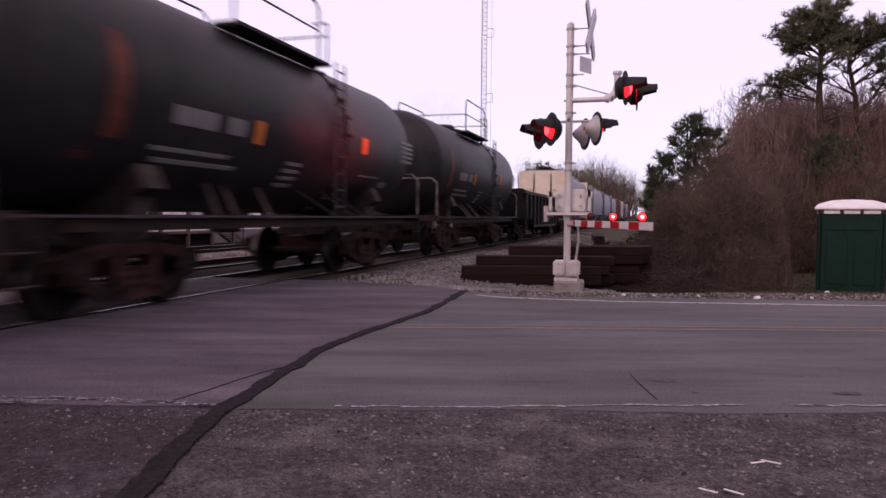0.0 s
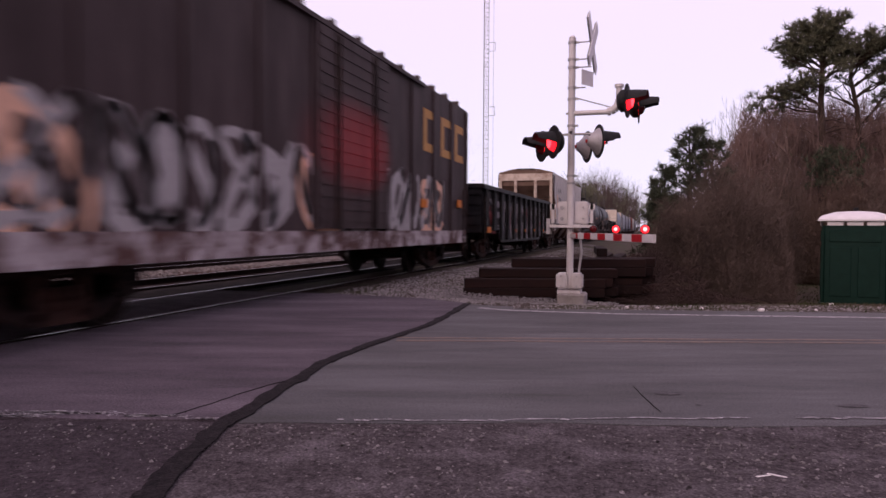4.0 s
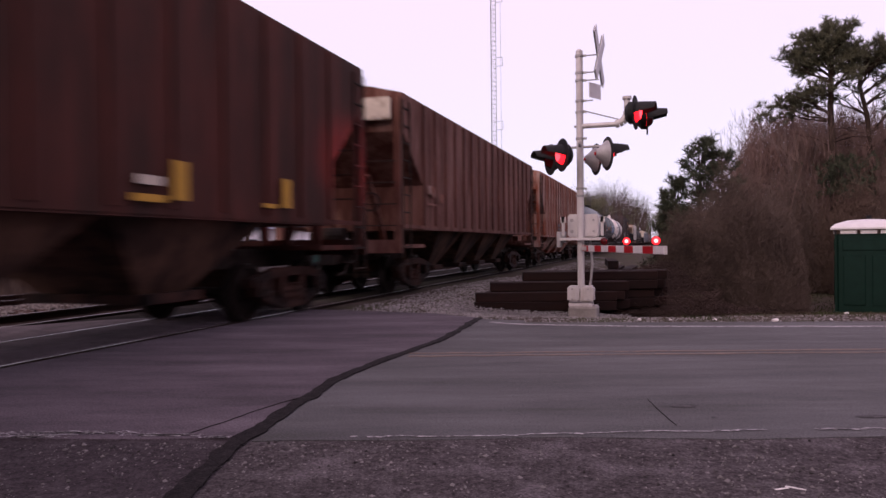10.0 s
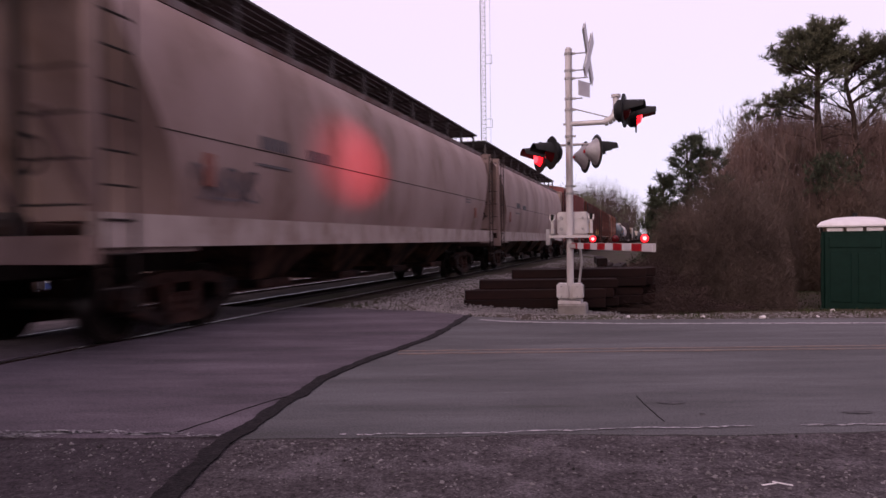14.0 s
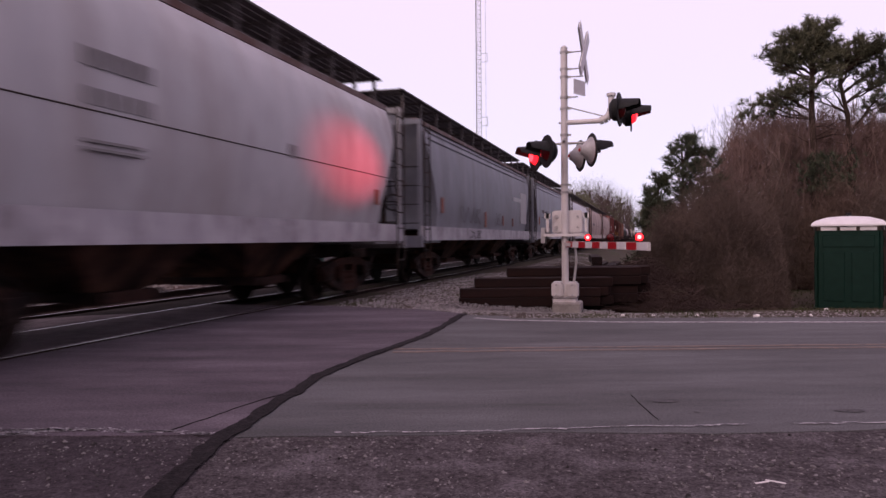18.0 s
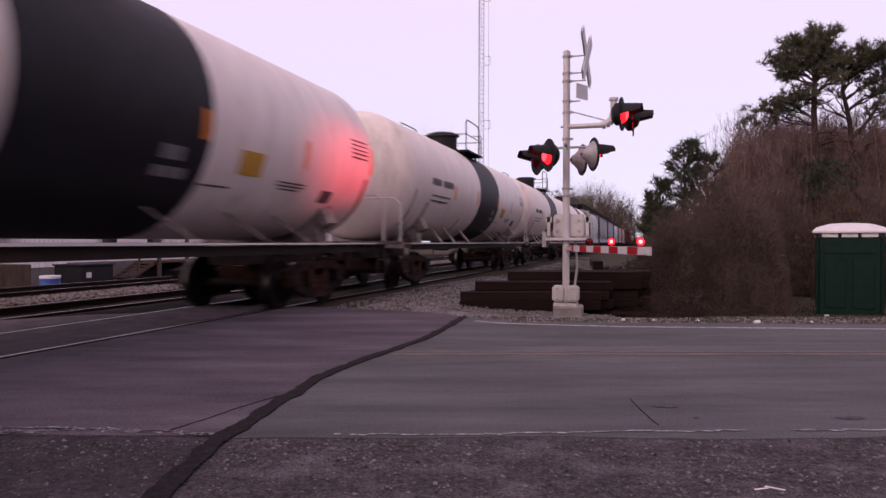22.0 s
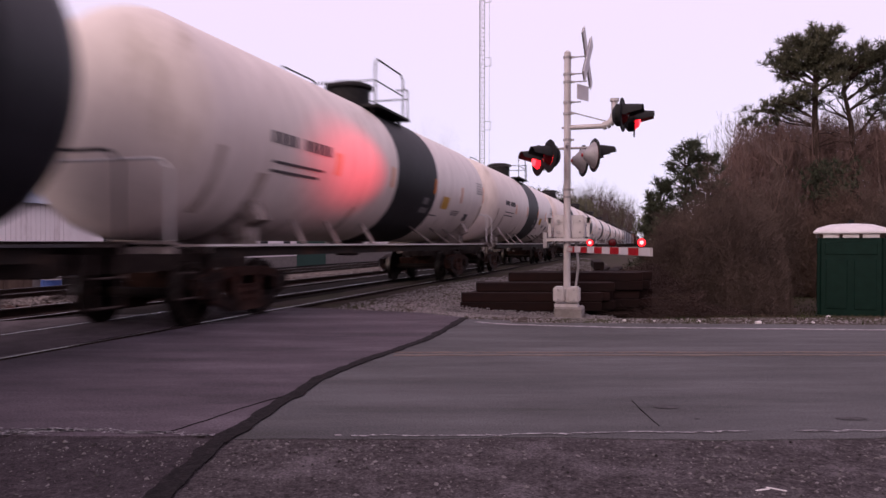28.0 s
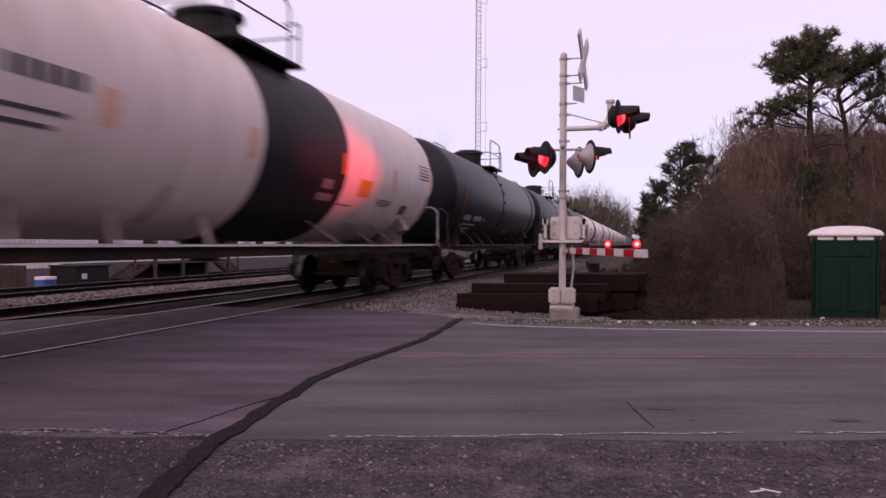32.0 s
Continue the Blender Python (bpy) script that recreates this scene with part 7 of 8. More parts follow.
for c, L, f, mt in ((car_o, 18.6, -181.4, M_PAINTBLACK), (car_p, 17.9, -201.2, M_PAINTBLACK), (car_q, 16.6, -220.9, M_PAINTBLACK), (car_r, 16.6, -238.5, M_PAINTBLACK), (car_s, 16.6, -256.1, M_PAINTBLACK), (car_t, 12.6, -274.0, M_PAINTBLACK)):
    place_car(c, f, L)
    q = -0.25 * L
    if c not in (car_s, car_t):
        side_bars(c, 1.583, mt, glyphs(q - 1.4, q - 0.5, 2.4, 2.58, 0.2, 0.04) + glyphs(q, q + 0.9, 2.38, 2.55, 0.2, 0.04) + [(q - 1.5, q - 0.6, 2.16, 2.2), (L * 0.3, L * 0.3 + 0.5, 2.3, 2.33), (L * 0.3, L * 0.3 + 0.5, 2.22, 2.25)])
    side_bars(c, 1.583, M_FADEDRED, [(-L * 0.4, -L * 0.4 + 0.2, 1.8, 2.2), (L * 0.36, L * 0.36 + 0.2, 1.8, 2.1)], "faded orange strip", "reflector")
M_SPRAYDARK = plain("dark_spray", (0.09, 0.08, 0.088))
scrawl(car_p, 1.586, -7.4, -6.0, 1.65, 2.05, M_SPRAYDARK, 31, 6, 0.035)
scrawl(car_s, 1.586, -4.6, -2.2, 1.6, 2.05, M_SPRAYDARK, 33, 6, 0.035)
scrawl(car_s, 1.626, -3.6, -2.3, 1.14, 1.36, M_SPRAYDARK, 35, 3, 0.03)
scrawl(car_s, 1.586, 0.2, 1.2, 1.6, 2.0, M_SPRAYDARK, 37, 4, 0.03)
side_bars(car_s, 1.583, M_FADEDRED, [(-1.42, -1.22, 1.5, 2.0), (1.6, 1.72, 1.6, 1.95), (3.6, 3.7, 1.6, 1.9)], "faded orange strip", "reflector")
side_bars(car_t, 1.583, M_PAINTGREY, glyphs(-3.0, -2.0, 2.8, 2.98, 0.2, 0.04) + glyphs(-3.0, -1.95, 2.43, 2.6, 0.2, 0.04) + [(-3.0, -2.2, 2.07, 2.1), (-3.0, -2.2, 1.99, 2.02), (1.0, 1.25, 2.35, 2.55)])
side_bars(car_s, 1.588, M_PALEGREY, [(3.75, 5.4, 2.62, 2.78), (5.4, 6.9, 1.75, 3.05)], "worn white patch", "paint_patch")
# W: white tank cars with a black middle band
LETTERS = [(M_PAINTBLACK, "lettering", "", glyphs(-6.1, -3.95, 2.55, 2.72, 0.2, 0.06, (4,)) + [(-6.0, -4.35, 2.27, 2.31), (-6.0, -4.5, 2.14, 2.18), (4.05, 4.85, 2.0, 2.02), (4.0, 4.85, 1.95, 1.97), (4.1, 4.7, 1.9, 1.92), (2.2, 2.85, 1.82, 1.84), (6.45, 7.15, 2.96, 2.98), (6.45, 7.15, 2.88, 2.9), (6.45, 7.15, 2.8, 2.82), (6.45, 7.15, 2.72, 2.75), (6.45, 7.15, 2.64, 2.67)]),
           (M_SIGNYELLOW, "placard", "yellow warning placard", [(2.88, 3.45, 2.02, 2.34)]),
           (M_PAINTGREY, "band_lettering", "", glyphs(1.3, 1.9, 2.06, 2.22, 0.2, 0.04) + glyphs(1.25, 1.9, 1.86, 1.98, 0.2, 0.04)),
           (M_ORANGE, "reflector", "orange strip on the band", [(1.94, 2.09, 2.35, 2.72)]),
           (M_STREAK, "rust_streak", "brown rust streak below the saddle line", [(-6.3, -6.05, 1.5, 2.1), (-7.35, -7.2, 1.5, 2.35), (6.05, 6.25, 1.45, 1.75), (7.15, 7.3, 1.5, 2.3), (-2.6, -2.48, 1.35, 1.8)]),
           (M_PAINTBLACK, "hazard_plate", "small dark square plate", [(5.55, 5.95, 1.78, 1.98)]),
           (M_PALEORANGE, "reflector", "faded orange strip", [(-3.95, -3.7, 2.28, 2.66), (4.62, 4.78, 2.25, 2.7), (-1.18, -0.98, 2.28, 2.7), (7.3, 7.42, 2.4, 2.9)])]
car_w = tank_car(16.75, 1.55, 2.69, M_WHITE, M_WHITERAIL, "white tank car with a black middle band", band=(-0.8, 2.14, M_BAND), dome='can', rails=0.85, extra=LETTERS, near_ladder=False)
BLACKS = [(M_PAINTWHITE, "lettering", "", glyphs(-6.0, -4.9, 1.86, 2.02, 0.22, 0.05) + glyphs(-4.72, -3.5, 1.88, 2.02, 0.22, 0.05) + [(-3.3, -3.1, 1.9, 1.98), (-5.8, -4.2, 1.72, 1.76), (-5.8, -4.5, 1.6, 1.64), (5.4, 6.2, 1.9, 1.95)]),
          (M_DIMORANGE, "reflector", "grimed orange strip", [(-6.65, -6.4, 2.1, 2.85)]), (M_ORANGE, "placard", "orange placard", [(1.15, 1.7, 1.58, 1.76)])]
car_x = tank_car(16.75, 1.55, 2.69, M_SLATE, M_HANDRAIL, "dark slate tank car with white lettering", rings=(-0.45,), dome='can', rails=0.85, extra=BLACKS, near_ladder=False, overhang=0.2)
for sx in (-1, 1):
    part("end_strap", patch(B(), 1.55, 2.69, 6.42, 6.8, 1.2, 4.15, 0.015, 14, sx), M_BAND, car_x, "broad dark strap round the tank")
first_w = first_x = True
for k in range(13):
    front = -287.0 - 17.35 * k + {2: 0.15, 3: -0.12, 12: -0.2}.get(k, 0.0)
    if k in (9, 10, 11):
        c = car_x if first_x else copy_thing(car_x, Matrix())
        first_x = False
    else:
        c = car_w if first_w else copy_thing(car_w, Matrix())
        first_w = False
    place_car(c, front, 16.75)

# ---- things by the road and in the yard ----
TIES = "stacked ties"
bm = B()
span(bm, (0, -0.11, 0), (2.6, 0.11, 0.17))
bmesh.ops.bevel(bm, geom=bm.edges[:], offset=0.012, segments=1, affect='EDGES')
TIE = mesh_of("railroad_tie", bm, M_TIE)
rk = random.Random(5)
base = Vector((-3.35, 12.74))
for row, layers, shift in ((0.0, 2, 0.0), (0.25, 3, 0.27), (0.5, 3, 0.33), (0.76, 4, 0.95), (1.05, 4, 1.22), (1.36, 4, 1.35), (1.7, 3, 1.3)):
    for k in range(layers):
        p = base + E1 * (shift + 0.05 * rk.uniform(-1, 1)) + N1 * (row + 0.01 * k)
        ob = new("railroad_tie", TIE)
        ob.matrix_basis = pose(p.x, p.y, -0.15 + 0.172 * k, 0, 0, 16.4 + rk.uniform(-1.2, 1.2))
        tagged(ob, "black creosoted railroad tie in a stack", "railroad tie", TIES)

for row in range(4):
    for k in range((5, 7, 6, 4)[row]):
        ob = new("railroad_tie", TIE)
        ob.matrix_basis = pose(-1.3 + 0.26 * row + rk.uniform(-0.04, 0.04), 15.5 + 0.08 * row + rk.uniform(-0.12, 0.12), -0.5 + 0.172 * k, 0, 0, 93 + rk.uniform(-4, 4))
        tagged(ob, "old black railroad tie in a heap under brush", "railroad tie", TIES)

# brush pile right of the signal
segs = []
for k in range(3600):
    p = Vector((rk.gauss(-0.1, 0.85), 17.0 + rk.gauss(0, 1.2), 0))
    h = 1.15 * math.exp(-((p.x - 0.0) / 1.0) ** 2 - ((p.y - 17.2) / 1.6) ** 2)
    p.z = lie(p.x, p.y) + rk.uniform(0.15, 1.08) * max(0.12, h)
    a = rk.uniform(-0.9, 0.9)
    d = Vector((math.cos(a), math.sin(a) * 0.4, rk.gauss(-0.25, 0.25))).normalized() * rk.uniform(0.25, 0.8)
    segs.append((p - d / 2, p + d / 2, 0.0055, 0.002))
tagged(new("brush_pile", prisms("brush_pile", segs, M_TWIG_DARK)), "heap of cut brown brush", "brush pile", kind="stuff")
bm = B()
bmesh.ops.create_icosphere(bm, subdivisions=4, radius=1.0)
for v in bm.verts:
    v.co = Vector((v.co.x * 1.35, v.co.y * 1.9, v.co.z * 0.62)) * (1 + 0.22 * noise.noise(v.co * 2.2) + 0.1 * noise.noise(v.co * 6))
solid("dirt_mound", bm, M_DIRT, "low mound of brown earth under brush", "mound", kind="structure", at=pose(0.0, 17.6, -0.55), smooth=True)

# portable toilet
M_POTTY = surface("dark_green_plastic", (0.0025, 0.015, 0.011), (0.005, 0.023, 0.017), 5, 0.5, 0, 0.1)
M_POTTYROOF = surface("translucent_white_plastic", (0.6, 0.57, 0.59), (0.72, 0.69, 0.71), 4, 0.5, 0, 0.05)
px, py = 4.86, 19.9
potty = thing("portable_toilet", "dark green portable toilet with a white domed roof", "portable toilet", at=pose(px, py, -0.78, 0, 0, -14))
bm = B()
span(bm, (-0.72, -0.72, 0.12), (0.72, 0.72, 2.02))
bmesh.ops.bevel(bm, geom=[e for e in bm.edges if abs(e.verts[0].co.z - e.verts[1].co.z) > 1], offset=0.09, segments=3, affect='EDGES')
part("cabin", bm, M_POTTY, potty, "moulded green cabin", True)
part("skid", span(B(), (-0.76, -0.76, 0.0), (0.76, 0.76, 0.13)), M_POTTY, potty)
bm = B()
rows = []
for j, (s, z) in enumerate(((0.80, 2.13), (0.80, 2.17), (0.72, 2.26), (0.45, 2.35), (0.12, 2.38))):
    rows.append([bm.verts.new((x * s, y * s, z)) for x, y in ((-1, -1), (0, -1.02), (1, -1), (1.02, 0), (1, 1), (0, 1.02), (-1, 1), (-1.02, 0))])
for a, b in zip(rows, rows[1:]):
    for i in range(8):
        bm.faces.new((a[i], a[(i + 1) % 8], b[(i + 1) % 8], b[i]))
bm.faces.new(rows[0][::-1])
bm.faces.new(rows[-1])
part("roof", bm, M_POTTYROOF, potty, "white domed roof", True)
for k in range(4):
    a = k * 90
    for u in (-0.42, 0.0, 0.42):
        bm = B()
        box(bm, (u, -0.74, 2.07), (0.34, 0.02, 0.09))
        bmesh.ops.transform(bm, matrix=pose(0, 0, 0, 0, 0, a), verts=bm.verts[:])
        part("vent", bm, M_POTTYROOF, potty, "pale vent slot")
    for u, w, z0, z1 in ((0.0, 1.1, 1.62, 1.9), (-0.3, 0.46, 0.3, 1.5), (0.3, 0.46, 0.3, 1.5)):
        bm = B()
        box(bm, (u, -0.725, (z0 + z1) / 2), (w, 0.03, z1 - z0))
        bmesh.ops.bevel(bm, geom=bm.edges[:], offset=0.012, segments=1, affect='EDGES')
        bmesh.ops.transform(bm, matrix=pose(0, 0, 0, 0, 0, a), verts=bm.verts[:])
        part("wall_panel", bm, M_POTTY, potty)
part("vent_pipe", tube(B(), (0.0, 0.3, 2.3), (0.0, 0.3, 2.48), 0.06, 10), M_LAMPBLACK, potty, "short black vent pipe")

# yard across the tracks
M_SIDING = surface("white_metal_siding", (0.76, 0.69, 0.69), (0.82, 0.76, 0.76), 2, 0.6, 0, 0.05, dirt=(0.5, 0.42, 0.41), dirt_scale=0.8, dirt_at=0.66, stretch=(1, 1, 0.3))
M_SKIRT = surface("grey_block_skirt", (0.12, 0.105, 0.1), (0.17, 0.15, 0.145), 3, 0.9, 0, 0.3)
M_ROOFBLUE = surface("blue_grey_metal_roof", (0.15, 0.18, 0.24), (0.2, 0.23, 0.3), 2, 0.5, 0.1, 0.05)
M_TIMBER = surface("weathered_timber", (0.06, 0.04, 0.032), (0.11, 0.078, 0.062), 4, 0.85, 0, 0.3, stretch=(1, 1, 0.3))
M_DARKWALL = plain("dark_green_metal", (0.02, 0.05, 0.04))
M_GLASSDARK = plain("dark_window_glass", (0.03, 0.03, 0.035), 0.15)


def warehouse(y0, y1, x, base_z, wall_z, label, ribs=True, wall=None, skirt=0.9):
    h = thing("warehouse", label, "building", at=Matrix.Translation((x, (y0 + y1) / 2, base_z)))
    L = (y1 - y0) / 2
    part("skirting", span(B(), (-8, -L, 0), (-0.02, L, skirt)), M_SKIRT, h, "grey block base")
    part("wall", span(B(), (-8, -L, skirt), (0, L, wall_z)), wall or M_SIDING, h)
    if ribs:
        bm = B()
        for i in range(int(2 * L / 0.3)):
            span(bm, (-0.01, -L + 0.3 * i, skirt), (0.035, -L + 0.3 * i + 0.05, wall_z - 0.05))
        tagged(part("siding_ribs", bm, wall or M_SIDING, h), kind="stuff")
    bm = B()
    a = [bm.verts.new(p) for p in ((0.4, -L - 0.3, wall_z - 0.05), (-4, -L - 0.3, wall_z + 1.7), (-8.4, -L - 0.3, wall_z - 0.05))]
    b = [bm.verts.new(p) for p in ((0.4, L + 0.3, wall_z - 0.05), (-4, L + 0.3, wall_z + 1.7), (-8.4, L + 0.3, wall_z - 0.05))]
    bm.faces.new(a)
    bm.faces.new(b[::-1])
    for i in range(3):
        bm.faces.new((a[i], a[(i + 1) % 3], b[(i + 1) % 3], b[i]))
    part("roof", bm, M_ROOFBLUE, h, "blue-grey metal roof")
    return h


wh1 = warehouse(14.0, 31.4, -30.2, -1.15, 4.3, "white ribbed metal warehouse on a block base")
wh2 = warehouse(32.2, 60.0, -31.5, -1.1, 3.6, "pale office building with a timber porch", False, skirt=1.0)
wh3 = warehouse(61.5, 90.0, -33.0, -1.2, 4.2, "long white metal shed with a dark green end", True, skirt=1.2)
part("green_bay", span(B(), (-0.05, -14.2, 0.0), (0.05, -6.5, 3.4)), M_DARKWALL, wh3, "dark green bay door")
for y in (-10, -6, 4, 8, 12):
    w = part("window", span(B(), (-0.05, y - 0.6, 1.7), (0.03, y + 0.6, 2.7)), M_GLASSDARK, wh2, "dark office window")
    part("window_frame", span(B(), (-0.04, y - 0.7, 1.62), (0.02, y + 0.7, 1.7)), M_SIDING, w)
# porch with stairs
porch = thing("timber_porch", "weathered timber loading porch with stairs", "porch", at=Matrix.Translation((-29.4, 39.4, -1.1)))
part("deck", span(B(), (-0.9, -2.6, 0.9), (0.9, 5.6, 1.04)), M_TIMBER, porch, "timber deck")
for y in (-2.5, 0.2, 2.8, 5.4):
    part("post", span(B(), (0.75, y - 0.1, 0), (0.92, y + 0.1, 2.9)), M_TIMBER, porch)
part("beam", span(B(), (0.72, -2.6, 2.9), (0.94, 5.6, 3.15)), M_TIMBER, porch)
# no boarding: a black sheet takes the place of the shade below the deck
part("shade_wall", span(B(), (-0.9, -2.4, 0.05), (-0.8, 5.4, 0.9)), M_LAMPBLACK, porch, "black sheet standing for the shade under the deck")
for s0, y0 in ((-1, -2.6), (1, 5.6)):
    steps = 6 if s0 < 0 else 5
    for i in range(steps):
        a, b = sorted((y0 + s0 * 0.36 * i, y0 + s0 * 0.36 * (i + 1) - s0 * 0.05))
        part("tread", span(B(), (-0.6, a, 0.86 - 0.155 * i), (0.6, b, 0.92 - 0.155 * i)), M_TIMBER, porch)
    for x in (-0.62, 0.62):
        part("stringer", bar(B(), (x, y0, 0.95), (x, y0 + s0 * 0.36 * steps, 0.03), 0.06, 0.22), M_TIMBER, porch)
    part("stair_rail", bar(B(), (0.62, y0, 1.9), (0.62, y0 + s0 * 1.4, 1.35), 0.06, 0.08), M_TIMBER, porch)
    part("stair_post", span(B(), (0.58, y0 + s0 * 1.4 - 0.05, 0.3), (0.66, y0 + s0 * 1.4 + 0.05, 1.4)), M_TIMBER, porch)
# barrel, bin, small clutter
M_BLUE = surface("blue_plastic_drum", (0.03, 0.06, 0.2), (0.045, 0.085, 0.27), 5, 0.45, 0, 0.1)
bx, by = -17.5, 17.55
drum = thing("blue_drum", "blue plastic drum with a pale lid", "drum", at=Matrix.Translation((bx, by, lie(bx, by))))
part("body", revolve(B(), [(0, 0.27), (0.04, 0.29), (0.28, 0.29), (0.3, 0.305), (0.33, 0.29), (0.58, 0.29), (0.61, 0.305), (0.64, 0.29), (0.82, 0.29)], Matrix(), 20), M_BLUE, drum, smooth=True)
part("lid", revolve(B(), [(0.82, 0.3), (0.9, 0.3)], Matrix(), 20), M_SIGNWHITE, drum, "pale lid")
bn = thing("refuse_bin", "dark steel refuse bin with a white label", "refuse bin", at=Matrix.Translation((-27.0, 29.2, lie(-27.0, 29.2))))
bm = B()
span(bm, (-0.8, -1.1, 0.1), (0.8, 1.1, 1.08))
bmesh.ops.bevel(bm, geom=bm.edges[:], offset=0.04, segments=1, affect='EDGES')
part("body", bm, M_LAMPBLACK, bn)
part("lid", span(B(), (-0.85, -1.15, 1.08), (0.85, 1.15, 1.16)), M_LAMPBLACK, bn)
part("sticker", span(B(), (0.8, -0.75, 0.5), (0.812, -0.42, 0.76)), M_SIGNWHITE, bn, "white label plate")
for (x, y, w, h) in ((-18.2, 17.2, 0.3, 0.2), (-27.6, 24.3, 2.4, 1.25)):
    ob = thing("crate", "weathered timber crate in the yard", "crate", at=pose(x, y, lie(x, y), 0, 0, x * 7))
    part("box", span(B(), (-w / 2, -w / 2, 0.04), (w / 2, w / 2, h)), M_TIMBER, ob)
    for k in (-1, 0, 1):
        part("slat", span(B(), (-w / 2 - 0.02, k * w * 0.35 - 0.05, 0), (w / 2 + 0.02, k * w * 0.35 + 0.05, h + 0.02)), M_TIMBER, ob)

# ---- loose stone ----
def stones(name, places, material, label):
    """Many small angular stones in one mesh: places of (x, y, z, size)."""
    v, f = [], []
    r = random.Random(3)
    for x, y, z, s in places:
        k = len(v)
        ax, ay, az = s * r.uniform(0.6, 1.2), s * r.uniform(0.6, 1.2), s * r.uniform(0.4, 0.8)
        a = r.uniform(0, 6.28)
        c, sn = math.cos(a), math.sin(a)
        for dx, dy, dz in ((1, 0, 0), (0, 1, 0.2), (-1, 0.1, 0), (0.1, -1, -0.1), (0.2, 0.1, 1), (0, 0, -0.8)):
            dx, dy, dz = (dx + r.uniform(-0.25, 0.25)) * ax / 2, (dy + r.uniform(-0.25, 0.25)) * ay / 2, (dz + r.uniform(-0.2, 0.2)) * az / 2
            v.append((x + dx * c - dy * sn, y + dx * sn + dy * c, z + az * 0.25 + dz))
        f += [(k, k + 1, k + 4), (k + 1, k + 2, k + 4), (k + 2, k + 3, k + 4), (k + 3, k, k + 4), (k + 1, k, k + 5), (k + 2, k + 1, k + 5), (k + 3, k + 2, k + 5), (k, k + 3, k + 5)]
    return tagged(new(name, raw(name, v, f, material)), label, "stones", kind="stuff")


def island(name, c1, c2):
    m = surface(name, c1, c2, 20, 0.9, 0, 0.3)
    N, L = m.node_tree.nodes, m.node_tree.links
    g = N.new("ShaderNodeNewGeometry")
    ramp = N.new("ShaderNodeMix")
    ramp.data_type = 'RGBA'
    ramp.inputs[6].default_value, ramp.inputs[7].default_value = (*c1, 1), (*c2, 1)
    L.new(g.outputs["Random Per Island"], ramp.inputs[0])
    L.new(ramp.outputs[2], N["Principled BSDF"].inputs["Base Color"])
    return m


M_GRIT = island("mixed_grit", (0.028, 0.024, 0.026), (0.2, 0.184, 0.19))
M_DULLSTONE = island("dusty_brown_grey_stone", (0.06, 0.05, 0.048), (0.19, 0.165, 0.16))
M_CRUSHED = island("crushed_grey_stone", (0.15, 0.138, 0.14), (0.27, 0.25, 0.255))
rs = random.Random(8)
pl = []
for k in range(24000):
    y = 1.9 + 2.6 * rs.random() ** 0.8
    x = rs.uniform(-3.9, 3.6)
    e, n = en(x, y)
    if n < 4.0 and noise.noise((x * 1.3, y * 1.3, 4.0)) > rs.uniform(-0.5, 0.35):
        pl.append((x, y, -0.007, rs.choice((0.006, 0.007, 0.008, 0.009, 0.011, 0.013, 0.016, 0.024)) * rs.uniform(0.7, 1.3)))
stones("grit", pl, M_GRIT, "loose grit on the shoulder")
pl = []
for k in range(6500):
    x, y = rs.uniform(-5.5, -2.4), rs.uniform(10.4, 24)
    e, n = en(x, y)
    if y > 10.95 + 0.3 * noise.noise((x * 2, 1, 1)) - 0.35 * smooth(-3.4, -2.6, x):
        z = max(lie(x, y), -0.2 - 0.5 * max(0, (x + 4.45)) / 1.7)
        pl.append((x, y, z - 0.005, rs.uniform(0.025, 0.055)))
for k in range(5200):
    e, n = 0.2 + 9.0 * rs.random() ** 1.6, rs.uniform(9.85, 12.8)
    p = rd(e - 0.6, n - 0.04 * e)
    pl.append((p.x, p.y, lie(p.x, p.y) - 0.006, rs.uniform(0.012, 0.05)))
for k in range(2600):
    u, v = rs.uniform(-0.35, 2.75), rs.gauss(-0.36, 0.17)
    p = base + E1 * u + N1 * min(v, -0.13)
    rise = 0.12 * max(0.0, 1 - abs(v + 0.33) / 0.45) * (1 - 0.5 * smooth(1.6, 2.75, u))
    pl.append((p.x, p.y, lie(p.x, p.y) + rs.uniform(-0.006, rise), rs.uniform(0.02, 0.055)))
stones("shoulder_stones", pl, M_CRUSHED, "pale crushed stone beside the track")
pl = []
for k in range(16000):
    x, y = rs.gauss(-12.4, 0.5), 4 + 52 * rs.random() ** 1.5
    if -13.4 < x < -11.3:
        pl.append((x, y, float(np.interp(x, (-13.4, -13.05, -12.5, -11.75, -11.3), (-0.2, -0.12, -0.1, -0.12, -0.21))) - 0.01, rs.uniform(0.05, 0.12)))
stones("siding_stones", pl, M_DULLSTONE, "pale crushed stone along the siding")
pl = []
for k in range(9000):
    x, y = rs.uniform(-4.95, -2.9), 11 + 45 * rs.random() ** 1.7
    z = float(np.interp(x, (-4.95, -4.4, -3.9, -3.3, -2.7), (-0.19, -0.2, -0.32, -0.52, -0.75)))
    pl.append((x, y, max(z, lie(x, y)) - 0.01, rs.uniform(0.03, 0.065)))
stones("ballast_stones", pl, M_CRUSHED, "pale crushed stone on the ballast shoulder")
# grass tufts, straw and litter along the far verge
M_GRASS = surface("short_rough_grass", (0.026, 0.033, 0.014), (0.06, 0.06, 0.028), 3, 0.9, 0, 0.1)
